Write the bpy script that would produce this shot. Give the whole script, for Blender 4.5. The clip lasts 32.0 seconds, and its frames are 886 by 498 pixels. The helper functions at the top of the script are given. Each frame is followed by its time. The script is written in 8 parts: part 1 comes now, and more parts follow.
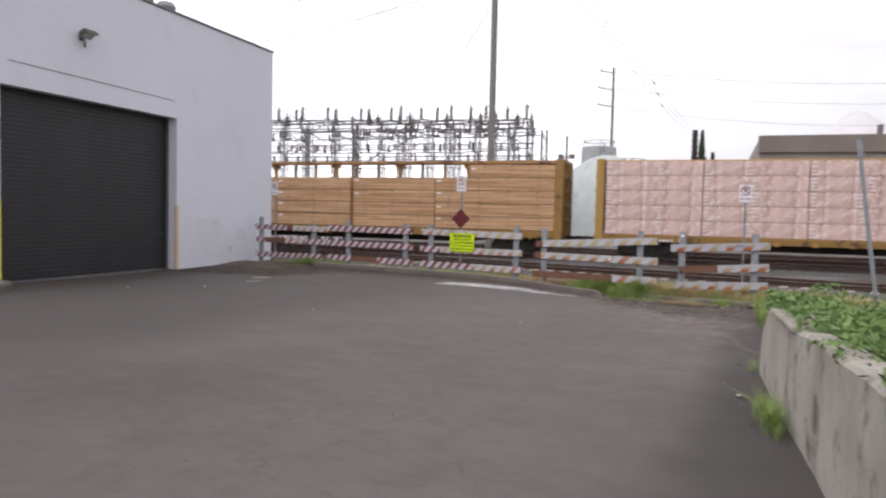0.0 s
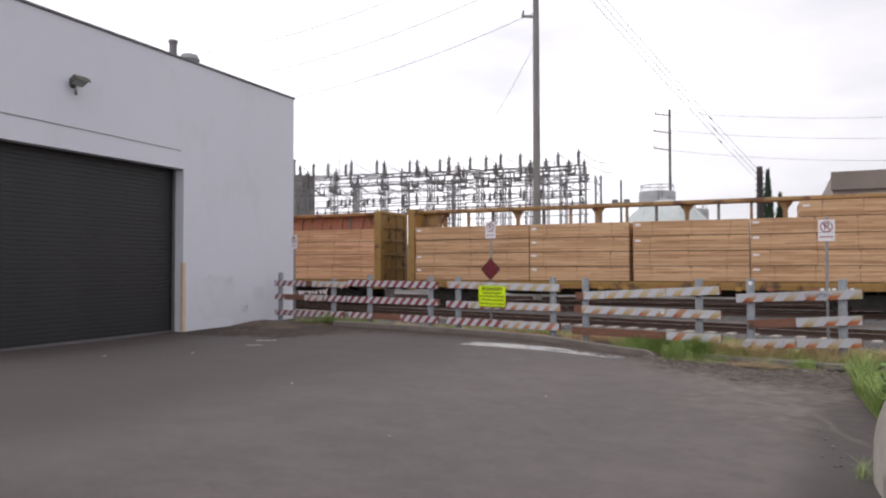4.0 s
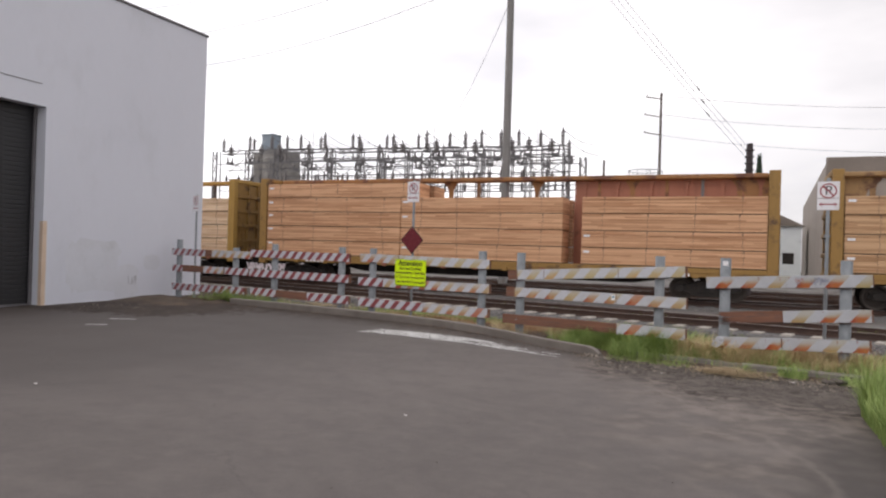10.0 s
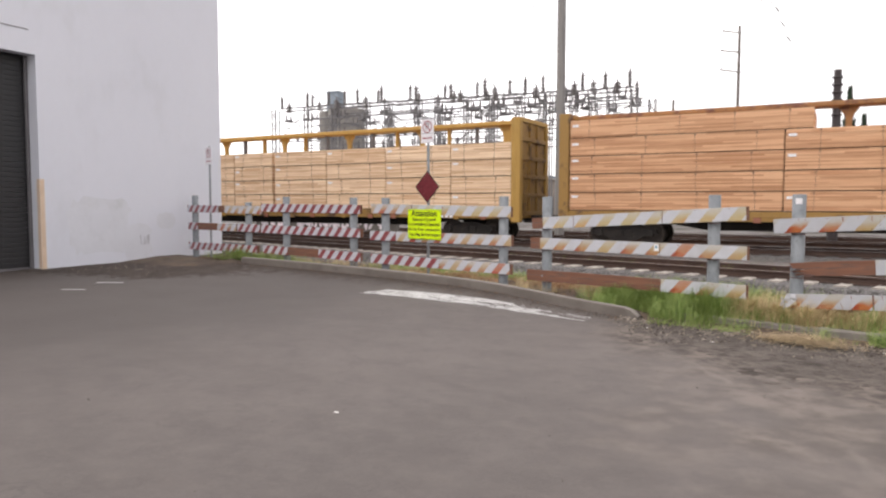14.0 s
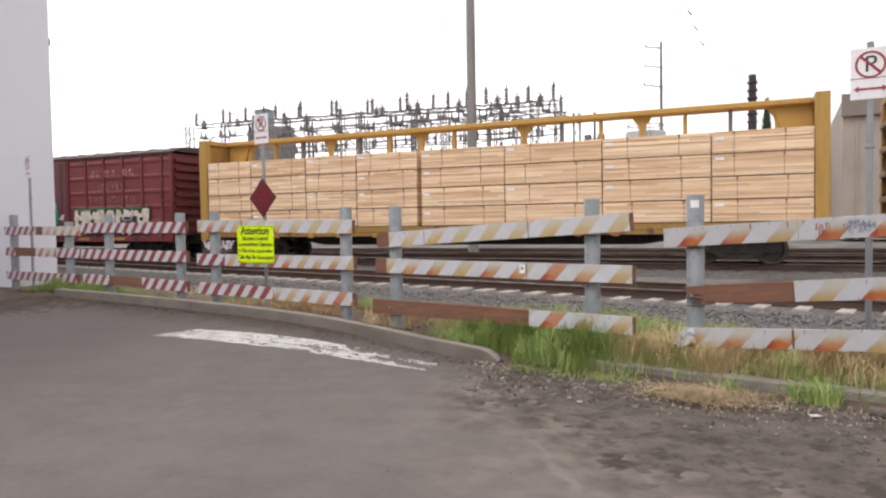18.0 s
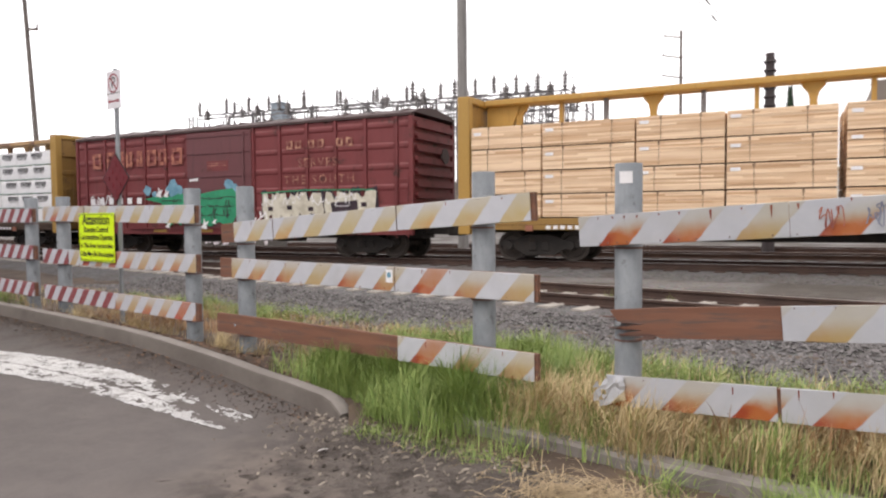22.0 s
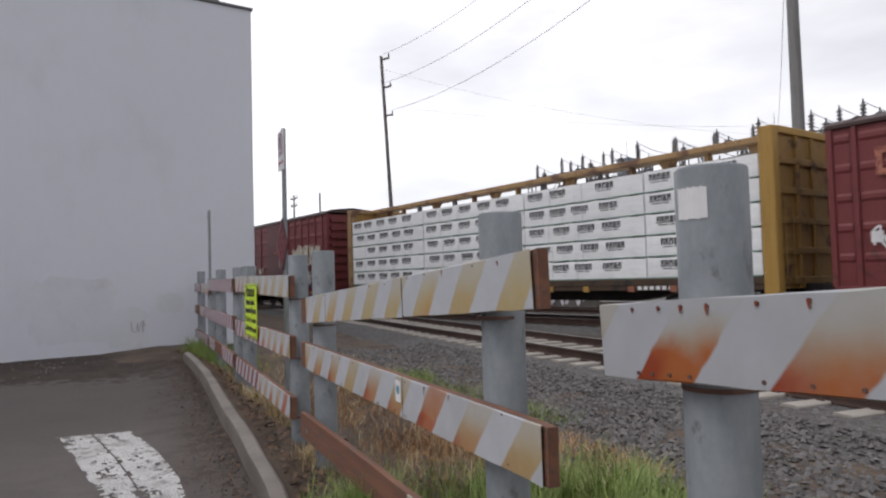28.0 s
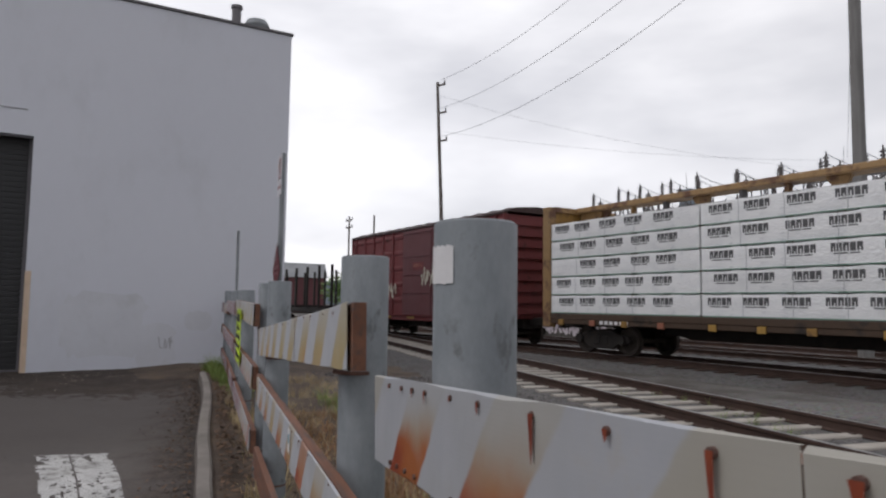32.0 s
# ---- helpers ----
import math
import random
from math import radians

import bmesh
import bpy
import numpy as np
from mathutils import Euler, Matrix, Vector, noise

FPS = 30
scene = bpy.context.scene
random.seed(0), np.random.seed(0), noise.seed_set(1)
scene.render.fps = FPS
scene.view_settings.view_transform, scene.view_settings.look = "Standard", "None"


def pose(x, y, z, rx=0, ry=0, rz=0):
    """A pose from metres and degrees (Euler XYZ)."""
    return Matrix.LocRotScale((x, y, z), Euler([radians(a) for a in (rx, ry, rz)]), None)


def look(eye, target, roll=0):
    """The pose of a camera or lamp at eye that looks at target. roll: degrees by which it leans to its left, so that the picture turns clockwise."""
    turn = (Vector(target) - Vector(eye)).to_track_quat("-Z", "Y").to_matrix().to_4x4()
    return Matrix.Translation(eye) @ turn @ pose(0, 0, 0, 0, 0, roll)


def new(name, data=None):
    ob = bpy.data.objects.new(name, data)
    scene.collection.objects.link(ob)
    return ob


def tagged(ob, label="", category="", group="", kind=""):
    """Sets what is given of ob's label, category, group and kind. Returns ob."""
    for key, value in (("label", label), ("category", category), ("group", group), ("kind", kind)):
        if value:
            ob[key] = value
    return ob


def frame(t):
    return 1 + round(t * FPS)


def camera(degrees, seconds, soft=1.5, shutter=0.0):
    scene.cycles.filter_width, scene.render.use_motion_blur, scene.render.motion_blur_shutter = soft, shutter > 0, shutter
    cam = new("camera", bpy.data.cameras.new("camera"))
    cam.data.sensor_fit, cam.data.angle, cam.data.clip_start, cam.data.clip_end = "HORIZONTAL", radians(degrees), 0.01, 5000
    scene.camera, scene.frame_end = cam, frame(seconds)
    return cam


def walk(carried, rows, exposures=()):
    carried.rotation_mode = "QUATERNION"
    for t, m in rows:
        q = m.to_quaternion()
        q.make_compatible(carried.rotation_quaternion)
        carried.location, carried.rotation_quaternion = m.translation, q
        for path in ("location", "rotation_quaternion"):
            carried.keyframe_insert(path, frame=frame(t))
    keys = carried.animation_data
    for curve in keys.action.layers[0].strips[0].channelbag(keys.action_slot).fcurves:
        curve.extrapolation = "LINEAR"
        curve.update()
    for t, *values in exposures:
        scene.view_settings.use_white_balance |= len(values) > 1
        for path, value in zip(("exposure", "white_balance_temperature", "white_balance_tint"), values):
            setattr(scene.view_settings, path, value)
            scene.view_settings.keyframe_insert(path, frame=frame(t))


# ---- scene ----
# ---- camera ----
cam = camera(64.60, 32.0, soft=2.2, shutter=0.3)
PATH = [
    (0, (0.69, -18.917, 2.032), (0.028, -17.033, 1.936), 1.3),
    (0.5, (0.702, -18.755, 2.236), (-0.172, -16.959, 2.13), -1.2),
    (1, (0.912, -18.364, 2.169), (-0.081, -16.629, 2.155), -2.4),
    (1.5, (0.851, -18.082, 2.116), (-0.118, -16.334, 2.061), -3.7),
    (2, (0.713, -17.863, 2.009), (-0.258, -16.116, 1.934), -0.6),
    (2.5, (0.663, -17.413, 2.258), (-0.273, -15.646, 2.241), 0.4),
    (3, (0.664, -16.988, 2.191), (-0.23, -15.2, 2.253), 0.4),
    (3.5, (0.72, -16.6, 2.1), (-0.096, -14.775, 2.163), 0.2),
    (5.5, (0.617, -15.228, 1.843), (-0.261, -13.432, 1.866), -1.2),
    (6, (0.612, -14.847, 1.878), (-0.3, -13.067, 1.889), 0.8),
    (6.5, (0.647, -14.523, 1.846), (-0.24, -12.731, 1.889), -0.6),
    (7, (0.709, -14.138, 1.773), (-0.168, -12.341, 1.814), -1.3),
    (7.5, (0.752, -13.821, 1.8), (-0.14, -12.032, 1.836), -2.8),
    (8, (0.76, -13.444, 1.806), (-0.145, -11.663, 1.903), -1.1),
    (8.5, (0.833, -13.086, 1.773), (-0.084, -11.312, 1.875), 1.0),
    (9, (0.868, -12.774, 1.776), (-0.013, -10.979, 1.794), 0.3),
    (9.5, (0.874, -12.5, 1.748), (0.06, -10.673, 1.761), 1.0),
    (10, (0.871, -12.132, 1.705), (0.071, -10.299, 1.711), 1.7),
    (10.5, (0.874, -11.84, 1.673), (0.067, -10.011, 1.601), 1.5),
    (11, (0.894, -11.54, 1.654), (0.085, -9.712, 1.575), -2.3),
    (11.5, (0.94, -11.223, 1.632), (0.137, -9.393, 1.556), -0.9),
    (12, (0.961, -10.923, 1.621), (0.131, -9.106, 1.518), 0.3),
    (12.5, (0.876, -10.591, 1.623), (0.058, -8.77, 1.511), -0.4),
    (13, (0.89, -10.316, 1.597), (0.055, -8.505, 1.44), -0.5),
    (13.5, (0.95, -10.069, 1.587), (0.03, -8.299, 1.445), 0.6),
    (14, (0.968, -9.826, 1.594), (-0.011, -8.086, 1.466), 0.1),
    (14.5, (0.893, -9.396, 1.529), (-0.137, -7.689, 1.36), -0.1),
    (16.5, (1.043, -8.028, 1.529), (-0.012, -6.331, 1.444), -2.8),
    (17, (1.036, -7.637, 1.532), (0.079, -5.882, 1.469), -4.0),
    (17.5, (1.103, -7.283, 1.525), (0.216, -5.492, 1.468), -2.0),
    (18, (1.117, -6.865, 1.503), (0.29, -5.045, 1.426), -0.9),
    (18.5, (1.151, -6.555, 1.519), (0.381, -4.71, 1.448), -2.8),
    (19, (1.234, -6.155, 1.526), (0.449, -4.315, 1.503), -1.7),
    (19.5, (1.255, -5.801, 1.487), (0.467, -3.963, 1.471), -3.3),
    (20, (1.327, -5.425, 1.464), (0.582, -3.57, 1.392), -2.7),
    (20.5, (1.384, -5.112, 1.451), (0.612, -3.27, 1.349), -1.1),
    (21, (1.411, -4.718, 1.45), (0.598, -2.893, 1.352), -1.3),
    (21.5, (1.46, -4.333, 1.422), (0.604, -2.528, 1.325), -1.6),
    (22, (1.408, -3.924, 1.406), (0.527, -2.13, 1.316), -0.5),
    (22.5, (1.424, -3.601, 1.381), (0.583, -1.79, 1.264), -1.1),
    (23, (1.435, -3.265, 1.377), (0.595, -1.457, 1.219), -1.1),
    (23.5, (1.466, -2.955, 1.395), (0.673, -1.124, 1.258), -0.2),
    (24, (1.532, -2.662, 1.388), (0.707, -0.845, 1.25), 0.5),
    (24.5, (1.487, -2.377, 1.401), (0.561, -0.616, 1.195), 0.4),
    (25, (1.486, -2.181, 1.494), (0.44, -0.477, 1.436), -0.5),
    (25.4, (1.516, -2.076, 1.519), (0.272, -0.511, 1.564), -0.6),
    (25.5, (1.542, -2.083, 1.515), (0.278, -0.535, 1.584), -1.0),
    (26, (1.535, -1.906, 1.489), (0.156, -0.459, 1.561), -2.5),
    (26.5, (1.507, -1.705, 1.488), (0.042, -0.346, 1.575), -4.3),
    (28.5, (1.510, -0.797, 1.474), (-0.163, 0.296, 1.552), -1.1),
    (29, (1.505, -0.661, 1.471), (-0.209, 0.366, 1.552), -1.7),
    (29.5, (1.575, -0.614, 1.506), (-0.157, 0.380, 1.601), -1.1),
    (30, (1.587, -0.472, 1.51), (-0.178, 0.458, 1.655), -1.4),
    (30.5, (1.567, -0.377, 1.505), (-0.192, 0.561, 1.656), -1.4),
    (31, (1.64, -0.345, 1.521), (-0.125, 0.582, 1.679), -1.2),
    (31.5, (1.656, -0.312, 1.535), (-0.095, 0.639, 1.694), -0.3),
    (32, (1.698, -0.282, 1.563), (-0.014, 0.74, 1.723), 0.8),
]
EXPOSURES = [(0, 0.03, 6550, 15), (1, 0.15, 6550, 15), (2, 0.13, 6550, 15), (3, -0.03, 6550, 15), (6, -0.15, 6550, 15), (8, -0.16, 6550, 15), (9, -0.16, 6600, 15), (10, -0.12, 6750, 14), (11, 0.19, 6900, 14), (12, 0.2, 6900, 14), (13, 0.23, 6900, 14), (14, 0.42, 6900, 14), (18, 0.36, 6900, 14), (20, 0.18, 6900, 14), (21, 0.37, 6900, 14), (22, 0.4, 6900, 14), (23, 0.55, 6900, 14), (24, 0.64, 6900, 14), (25, 0.64, 6900, 14), (26, -0.2, 6600, 13), (28, -0.4, 6500, 12), (30, -0.56, 6500, 12), (31, -0.7, 6500, 12), (32, -0.72, 6500, 12)]
walk(cam, [(t, look(eye, target, roll)) for t, eye, target, roll in PATH], EXPOSURES)

# ---- sky and sun: a bright overcast afternoon ----
SUN_ELEVATION, SUN_AZIMUTH = radians(52), radians(200)
world = bpy.data.worlds.new("overcast_sky")
scene.world = world
world.use_nodes = True
wn, wl = world.node_tree.nodes, world.node_tree.links
wn.clear()
w_out, w_bg = wn.new("ShaderNodeOutputWorld"), wn.new("ShaderNodeBackground")
w_sky, w_mix, w_noise = wn.new("ShaderNodeTexSky"), wn.new("ShaderNodeMix"), wn.new("ShaderNodeTexNoise")
w_ramp, w_co, w_map = wn.new("ShaderNodeValToRGB"), wn.new("ShaderNodeTexCoord"), wn.new("ShaderNodeMapping")
w_scale = wn.new("ShaderNodeVectorMath")
w_scale.operation, w_scale.inputs[3].default_value = "SCALE", 0.1
w_sky.sky_type, w_sky.sun_disc = "NISHITA", False
w_sky.sun_elevation, w_sky.sun_rotation = SUN_ELEVATION, SUN_AZIMUTH
w_mix.data_type = "RGBA"
w_mix.inputs[0].default_value = 0.9
w_noise.inputs["Scale"].default_value, w_noise.inputs["Detail"].default_value = 2.2, 5.0
w_map.inputs["Scale"].default_value = (1.0, 1.0, 3.0)
w_ramp.color_ramp.elements[0].position, w_ramp.color_ramp.elements[0].color = 0.3, (0.74, 0.75, 0.79, 1)
w_ramp.color_ramp.elements[1].position, w_ramp.color_ramp.elements[1].color = 0.7, (1.3, 1.3, 1.32, 1)
wl.new(w_co.outputs["Generated"], w_map.inputs["Vector"])
wl.new(w_map.outputs[0], w_noise.inputs["Vector"])
wl.new(w_noise.outputs["Fac"], w_ramp.inputs[0])
wl.new(w_sky.outputs[0], w_scale.inputs[0])
wl.new(w_scale.outputs[0], w_mix.inputs[6])
wl.new(w_ramp.outputs[0], w_mix.inputs[7])
# a little brighter low down than overhead
w_sep, w_low = wn.new("ShaderNodeSeparateXYZ"), wn.new("ShaderNodeMapRange")
w_low.inputs["From Min"].default_value, w_low.inputs["From Max"].default_value = 0.1, 0.8
w_low.inputs["To Min"].default_value, w_low.inputs["To Max"].default_value = 0.98, 0.92
w_dim = wn.new("ShaderNodeVectorMath")
w_dim.operation = "SCALE"
wl.new(w_co.outputs["Generated"], w_sep.inputs[0])
wl.new(w_sep.outputs[2], w_low.inputs["Value"])
# and brighter towards the thin cloud in the west
w_side, w_gain = wn.new("ShaderNodeVectorMath"), wn.new("ShaderNodeMath")
w_side.operation, w_side.inputs[1].default_value = "DOT_PRODUCT", (-0.7, 0.13, 0.0)
w_gain.operation = "ADD"
wl.new(w_co.outputs["Generated"], w_side.inputs[0])
w_west = wn.new("ShaderNodeMath")
w_west.operation, w_west.inputs[1].default_value = "MAXIMUM", 0.0
wl.new(w_side.outputs["Value"], w_west.inputs[0])
wl.new(w_west.outputs[0], w_gain.inputs[0])
# the unseen south-east half of the sky is raised to brighten the walls
w_back, w_south, w_base = wn.new("ShaderNodeVectorMath"), wn.new("ShaderNodeMath"), wn.new("ShaderNodeMath")
w_back.operation, w_back.inputs[1].default_value = "DOT_PRODUCT", (0.25, -0.19, 0.0)
w_south.operation, w_south.inputs[1].default_value = "MAXIMUM", 0.0
w_base.operation = "ADD"
wl.new(w_co.outputs["Generated"], w_back.inputs[0])
wl.new(w_back.outputs["Value"], w_south.inputs[0])
wl.new(w_south.outputs[0], w_base.inputs[0])
wl.new(w_low.outputs[0], w_base.inputs[1])
wl.new(w_base.outputs[0], w_gain.inputs[1])
wl.new(w_mix.outputs[2], w_dim.inputs[0])
wl.new(w_gain.outputs[0], w_dim.inputs[3])
wl.new(w_dim.outputs[0], w_bg.inputs["Color"])
w_bg.inputs["Strength"].default_value = 1.0
wl.new(w_bg.outputs[0], w_out.inputs[0])
sun_data = bpy.data.lights.new("sun", "SUN")
sun_data.energy, sun_data.angle, sun_data.color = 1.0, radians(25), (1.0, 0.97, 0.93)
sun = new("sun", sun_data)
sun.matrix_world = look((0, 0, 60), (0 - 40 * math.sin(SUN_AZIMUTH) * math.cos(SUN_ELEVATION), 0 + 40 * math.cos(SUN_AZIMUTH) * -math.cos(SUN_ELEVATION), 60 - 40 * math.sin(SUN_ELEVATION)))


# ---- materials ----
def node_mat(name):
    m = bpy.data.materials.new(name)
    m.use_nodes = True
    return m, m.node_tree.nodes, m.node_tree.links, m.node_tree.nodes["Principled BSDF"]


def add(nodes, kind, **values):
    n = nodes.new(kind)
    for k, v in values.items():
        n.inputs[k].default_value = v
    return n


def maths(nodes, links, op, a, b=None, c=None):
    n = nodes.new("ShaderNodeMath")
    n.operation = op
    for i, v in enumerate((a, b, c)):
        if v is None:
            continue
        if isinstance(v, (int, float)):
            n.inputs[i].default_value = v
        else:
            links.new(v, n.inputs[i])
    return n.outputs[0]


def mixed(nodes, links, fac, a, b, blend="MIX"):
    n = nodes.new("ShaderNodeMix")
    n.data_type, n.blend_type = "RGBA", blend
    for i, v in ((0, fac), (6, a), (7, b)):
        if isinstance(v, (int, float)):
            n.inputs[i].default_value = v
        elif isinstance(v, (tuple, list)):
            n.inputs[i].default_value = (*v, 1)
        else:
            links.new(v, n.inputs[i])
    return n.outputs[2]


def steps(nodes, links, fac, lo, hi):
    n = nodes.new("ShaderNodeMapRange")
    n.interpolation_type = "SMOOTHSTEP"
    n.inputs["From Min"].default_value, n.inputs["From Max"].default_value = lo, hi
    links.new(fac, n.inputs["Value"])
    return n.outputs[0]


def noise_tex(nodes, links, vec, scale, detail=5.0, rough=0.55, distort=0.0):
    n = add(nodes, "ShaderNodeTexNoise", Scale=scale, Detail=detail, Roughness=rough, Distortion=distort)
    links.new(vec, n.inputs["Vector"])
    return n.outputs["Fac"]


def coords(nodes, kind="Object"):
    if kind == "World":
        return nodes.new("ShaderNodeNewGeometry").outputs["Position"]
    return nodes.new("ShaderNodeTexCoord").outputs[kind]


def bumped(nodes, links, bsdf, height, strength, distance):
    b = add(nodes, "ShaderNodeBump", Strength=strength, Distance=distance)
    links.new(height, b.inputs["Height"])
    links.new(b.outputs[0], bsdf.inputs["Normal"])


def surf(name, c1, c2, scale=2.0, fine=40.0, rough=0.8, metal=0.0, bump=0.15, dist=0.004, stain=None, stain_at=(0.55, 0.75), vary=0.0, space="Object", stretch=(1, 1, 1), grain=0.25):
    """A plain weathered surface: two colours mixed at two scales, an optional stain, a fine relief."""
    m, n, l, b = node_mat(name)
    mp = add(n, "ShaderNodeMapping", Scale=stretch)
    l.new(coords(n, space), mp.inputs["Vector"])
    v = mp.outputs[0]
    big, small = noise_tex(n, l, v, scale, 4), noise_tex(n, l, v, fine, 4)
    col = mixed(n, l, steps(n, l, big, 0.3, 0.7), c1, c2)
    col = mixed(n, l, grain, col, mixed(n, l, small, tuple(x * 0.55 for x in c1), tuple(min(1, x * 1.35) for x in c2)))
    if stain:
        col = mixed(n, l, maths(n, l, "MULTIPLY", steps(n, l, noise_tex(n, l, v, scale * 1.7, 7, 0.65), *stain_at), 0.8), col, stain)
    if vary:
        info = n.new("ShaderNodeObjectInfo")
        hsv = n.new("ShaderNodeHueSaturation")
        l.new(maths(n, l, "MULTIPLY_ADD", info.outputs["Random"], vary, 1 - vary / 2), hsv.inputs["Value"])
        l.new(col, hsv.inputs["Color"])
        col = hsv.outputs[0]
    l.new(col, b.inputs["Base Color"])
    l.new(maths(n, l, "MULTIPLY_ADD", small, 0.25, rough - 0.12), b.inputs["Roughness"])
    b.inputs["Metallic"].default_value = metal
    if bump:
        bumped(n, l, b, small, bump, dist)
    return m


def asphalt_mat():
    m, n, l, b = node_mat("worn_asphalt")
    v = coords(n, "World")
    big, mid = noise_tex(n, l, v, 0.22, 5, 0.6), noise_tex(n, l, v, 1.3, 6, 0.6)
    fine, grit = noise_tex(n, l, v, 55, 3), noise_tex(n, l, v, 160, 2)
    col = mixed(n, l, steps(n, l, big, 0.35, 0.68), (0.092, 0.079, 0.075), (0.13, 0.112, 0.105))
    col = mixed(n, l, maths(n, l, "MULTIPLY", steps(n, l, mid, 0.5, 0.78), 0.45), col, (0.066, 0.058, 0.056))
    col = mixed(n, l, 0.3, col, mixed(n, l, fine, (0.052, 0.045, 0.042), (0.205, 0.182, 0.17)))
    patchy = noise_tex(n, l, v, 5.5, 6, 0.65)
    col = mixed(n, l, maths(n, l, "MULTIPLY", steps(n, l, patchy, 0.45, 0.7), 0.3), col, (0.15, 0.128, 0.118))
    spot = noise_tex(n, l, v, 2.6, 7, 0.7)
    col = mixed(n, l, maths(n, l, "MULTIPLY", steps(n, l, spot, 0.45, 0.72), 0.4), col, (0.155, 0.136, 0.127))
    col = mixed(n, l, maths(n, l, "MULTIPLY", steps(n, l, spot, 0.52, 0.3), 0.4), col, (0.068, 0.058, 0.055))
    crack = add(n, "ShaderNodeTexVoronoi", Scale=0.55)
    crack.feature = "DISTANCE_TO_EDGE"
    warp = n.new("ShaderNodeVectorMath")
    warp.operation = "ADD"
    nz = add(n, "ShaderNodeTexNoise", Scale=1.6, Detail=6.0)
    l.new(v, nz.inputs["Vector"])
    l.new(v, warp.inputs[0])
    l.new(nz.outputs["Color"], warp.inputs[1])
    l.new(warp.outputs[0], crack.inputs["Vector"])
    line = maths(n, l, "MULTIPLY", steps(n, l, crack.outputs["Distance"], 0.012, 0.003), steps(n, l, noise_tex(n, l, v, 0.4, 3), 0.48, 0.6))
    col = mixed(n, l, maths(n, l, "MULTIPLY", line, 0.22), col, (0.035, 0.033, 0.032))
    # silt and dust that has washed down to the low end of the yard
    sep = n.new("ShaderNodeSeparateXYZ")
    l.new(v, sep.inputs[0])
    dx = maths(n, l, "MULTIPLY_ADD", sep.outputs[0], 0.45, maths(n, l, "MULTIPLY", sep.outputs[1], 0.16))
    low = steps(n, l, maths(n, l, "ADD", dx, maths(n, l, "MULTIPLY", maths(n, l, "SUBTRACT", mid, 0.5), 2.6)), -1.1, 0.0)
    dust = mixed(n, l, steps(n, l, noise_tex(n, l, v, 3.5, 6), 0.35, 0.7), (0.098, 0.082, 0.073), (0.19, 0.16, 0.142))
    col = mixed(n, l, maths(n, l, "MULTIPLY", low, 0.9), col, dust)
    # pale dusty wheel sweeps, long streaks that run slantwise down the low side
    mp = add(n, "ShaderNodeMapping", Rotation=(0, 0, radians(52)), Scale=(0.16, 1.5, 1.0))
    l.new(warp.outputs[0], mp.inputs["Vector"])
    streak = steps(n, l, noise_tex(n, l, mp.outputs[0], 1.0, 4, 0.5), 0.5, 0.68)
    zone = maths(n, l, "MULTIPLY", steps(n, l, sep.outputs[0], -2.0, 0.5), steps(n, l, sep.outputs[1], -14.0, -8.0))
    col = mixed(n, l, maths(n, l, "MULTIPLY", maths(n, l, "MULTIPLY", streak, zone), 0.25), col, (0.18, 0.155, 0.142))
    # a darker tone on the building's side
    old = steps(n, l, maths(n, l, "ADD", sep.outputs[0], maths(n, l, "MULTIPLY", big, 5.0)), -0.8, -5.5)
    col = mixed(n, l, maths(n, l, "MULTIPLY", old, 0.8), col, mixed(n, l, fine, (0.043, 0.036, 0.034), (0.09, 0.077, 0.072)))
    # dark damp strip along the building's foot
    wet = steps(n, l, maths(n, l, "ADD", sep.outputs[0], maths(n, l, "MULTIPLY", mid, 2.4)), -11.2, -13.1)
    col = mixed(n, l, maths(n, l, "MULTIPLY", wet, 0.75), col, mixed(n, l, noise_tex(n, l, v, 4.5, 6), (0.03, 0.022, 0.019), (0.075, 0.056, 0.046)))
    # darker wedge along the low wall, wider away from the tracks, and a pale swept line along its edge
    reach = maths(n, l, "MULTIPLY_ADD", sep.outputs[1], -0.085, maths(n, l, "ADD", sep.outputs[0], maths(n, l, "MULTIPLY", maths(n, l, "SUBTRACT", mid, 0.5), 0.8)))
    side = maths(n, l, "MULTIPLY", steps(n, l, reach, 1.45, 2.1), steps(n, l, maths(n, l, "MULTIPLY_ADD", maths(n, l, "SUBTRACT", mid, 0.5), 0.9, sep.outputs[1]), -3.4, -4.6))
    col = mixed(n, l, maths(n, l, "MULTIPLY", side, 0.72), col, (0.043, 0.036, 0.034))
    wob = maths(n, l, "MULTIPLY", maths(n, l, "SUBTRACT", noise_tex(n, l, v, 1.1, 4), 0.5), 0.5)
    for nx, ny, c, wide, lo, hi, amount in ((0.973, 0.232, 0.1, 0.09, -7.2, -4.2, 0.3), (0.78, 0.625, -1.67, 0.045, -3.1, -1.8, 0.6), (0.823, 0.568, -1.07, 0.03, -3.0, -2.1, 0.5)):
        d = maths(n, l, "MULTIPLY_ADD", sep.outputs[0], nx, maths(n, l, "MULTIPLY_ADD", sep.outputs[1], ny, maths(n, l, "SUBTRACT", wob, c)))
        ridge = steps(n, l, maths(n, l, "ABSOLUTE", d), wide, 0.0)
        span = maths(n, l, "MULTIPLY", steps(n, l, sep.outputs[1], lo, lo + 0.4), steps(n, l, sep.outputs[1], hi, hi - 0.4))
        col = mixed(n, l, maths(n, l, "MULTIPLY", maths(n, l, "MULTIPLY", ridge, span), amount), col, (0.2, 0.172, 0.155))
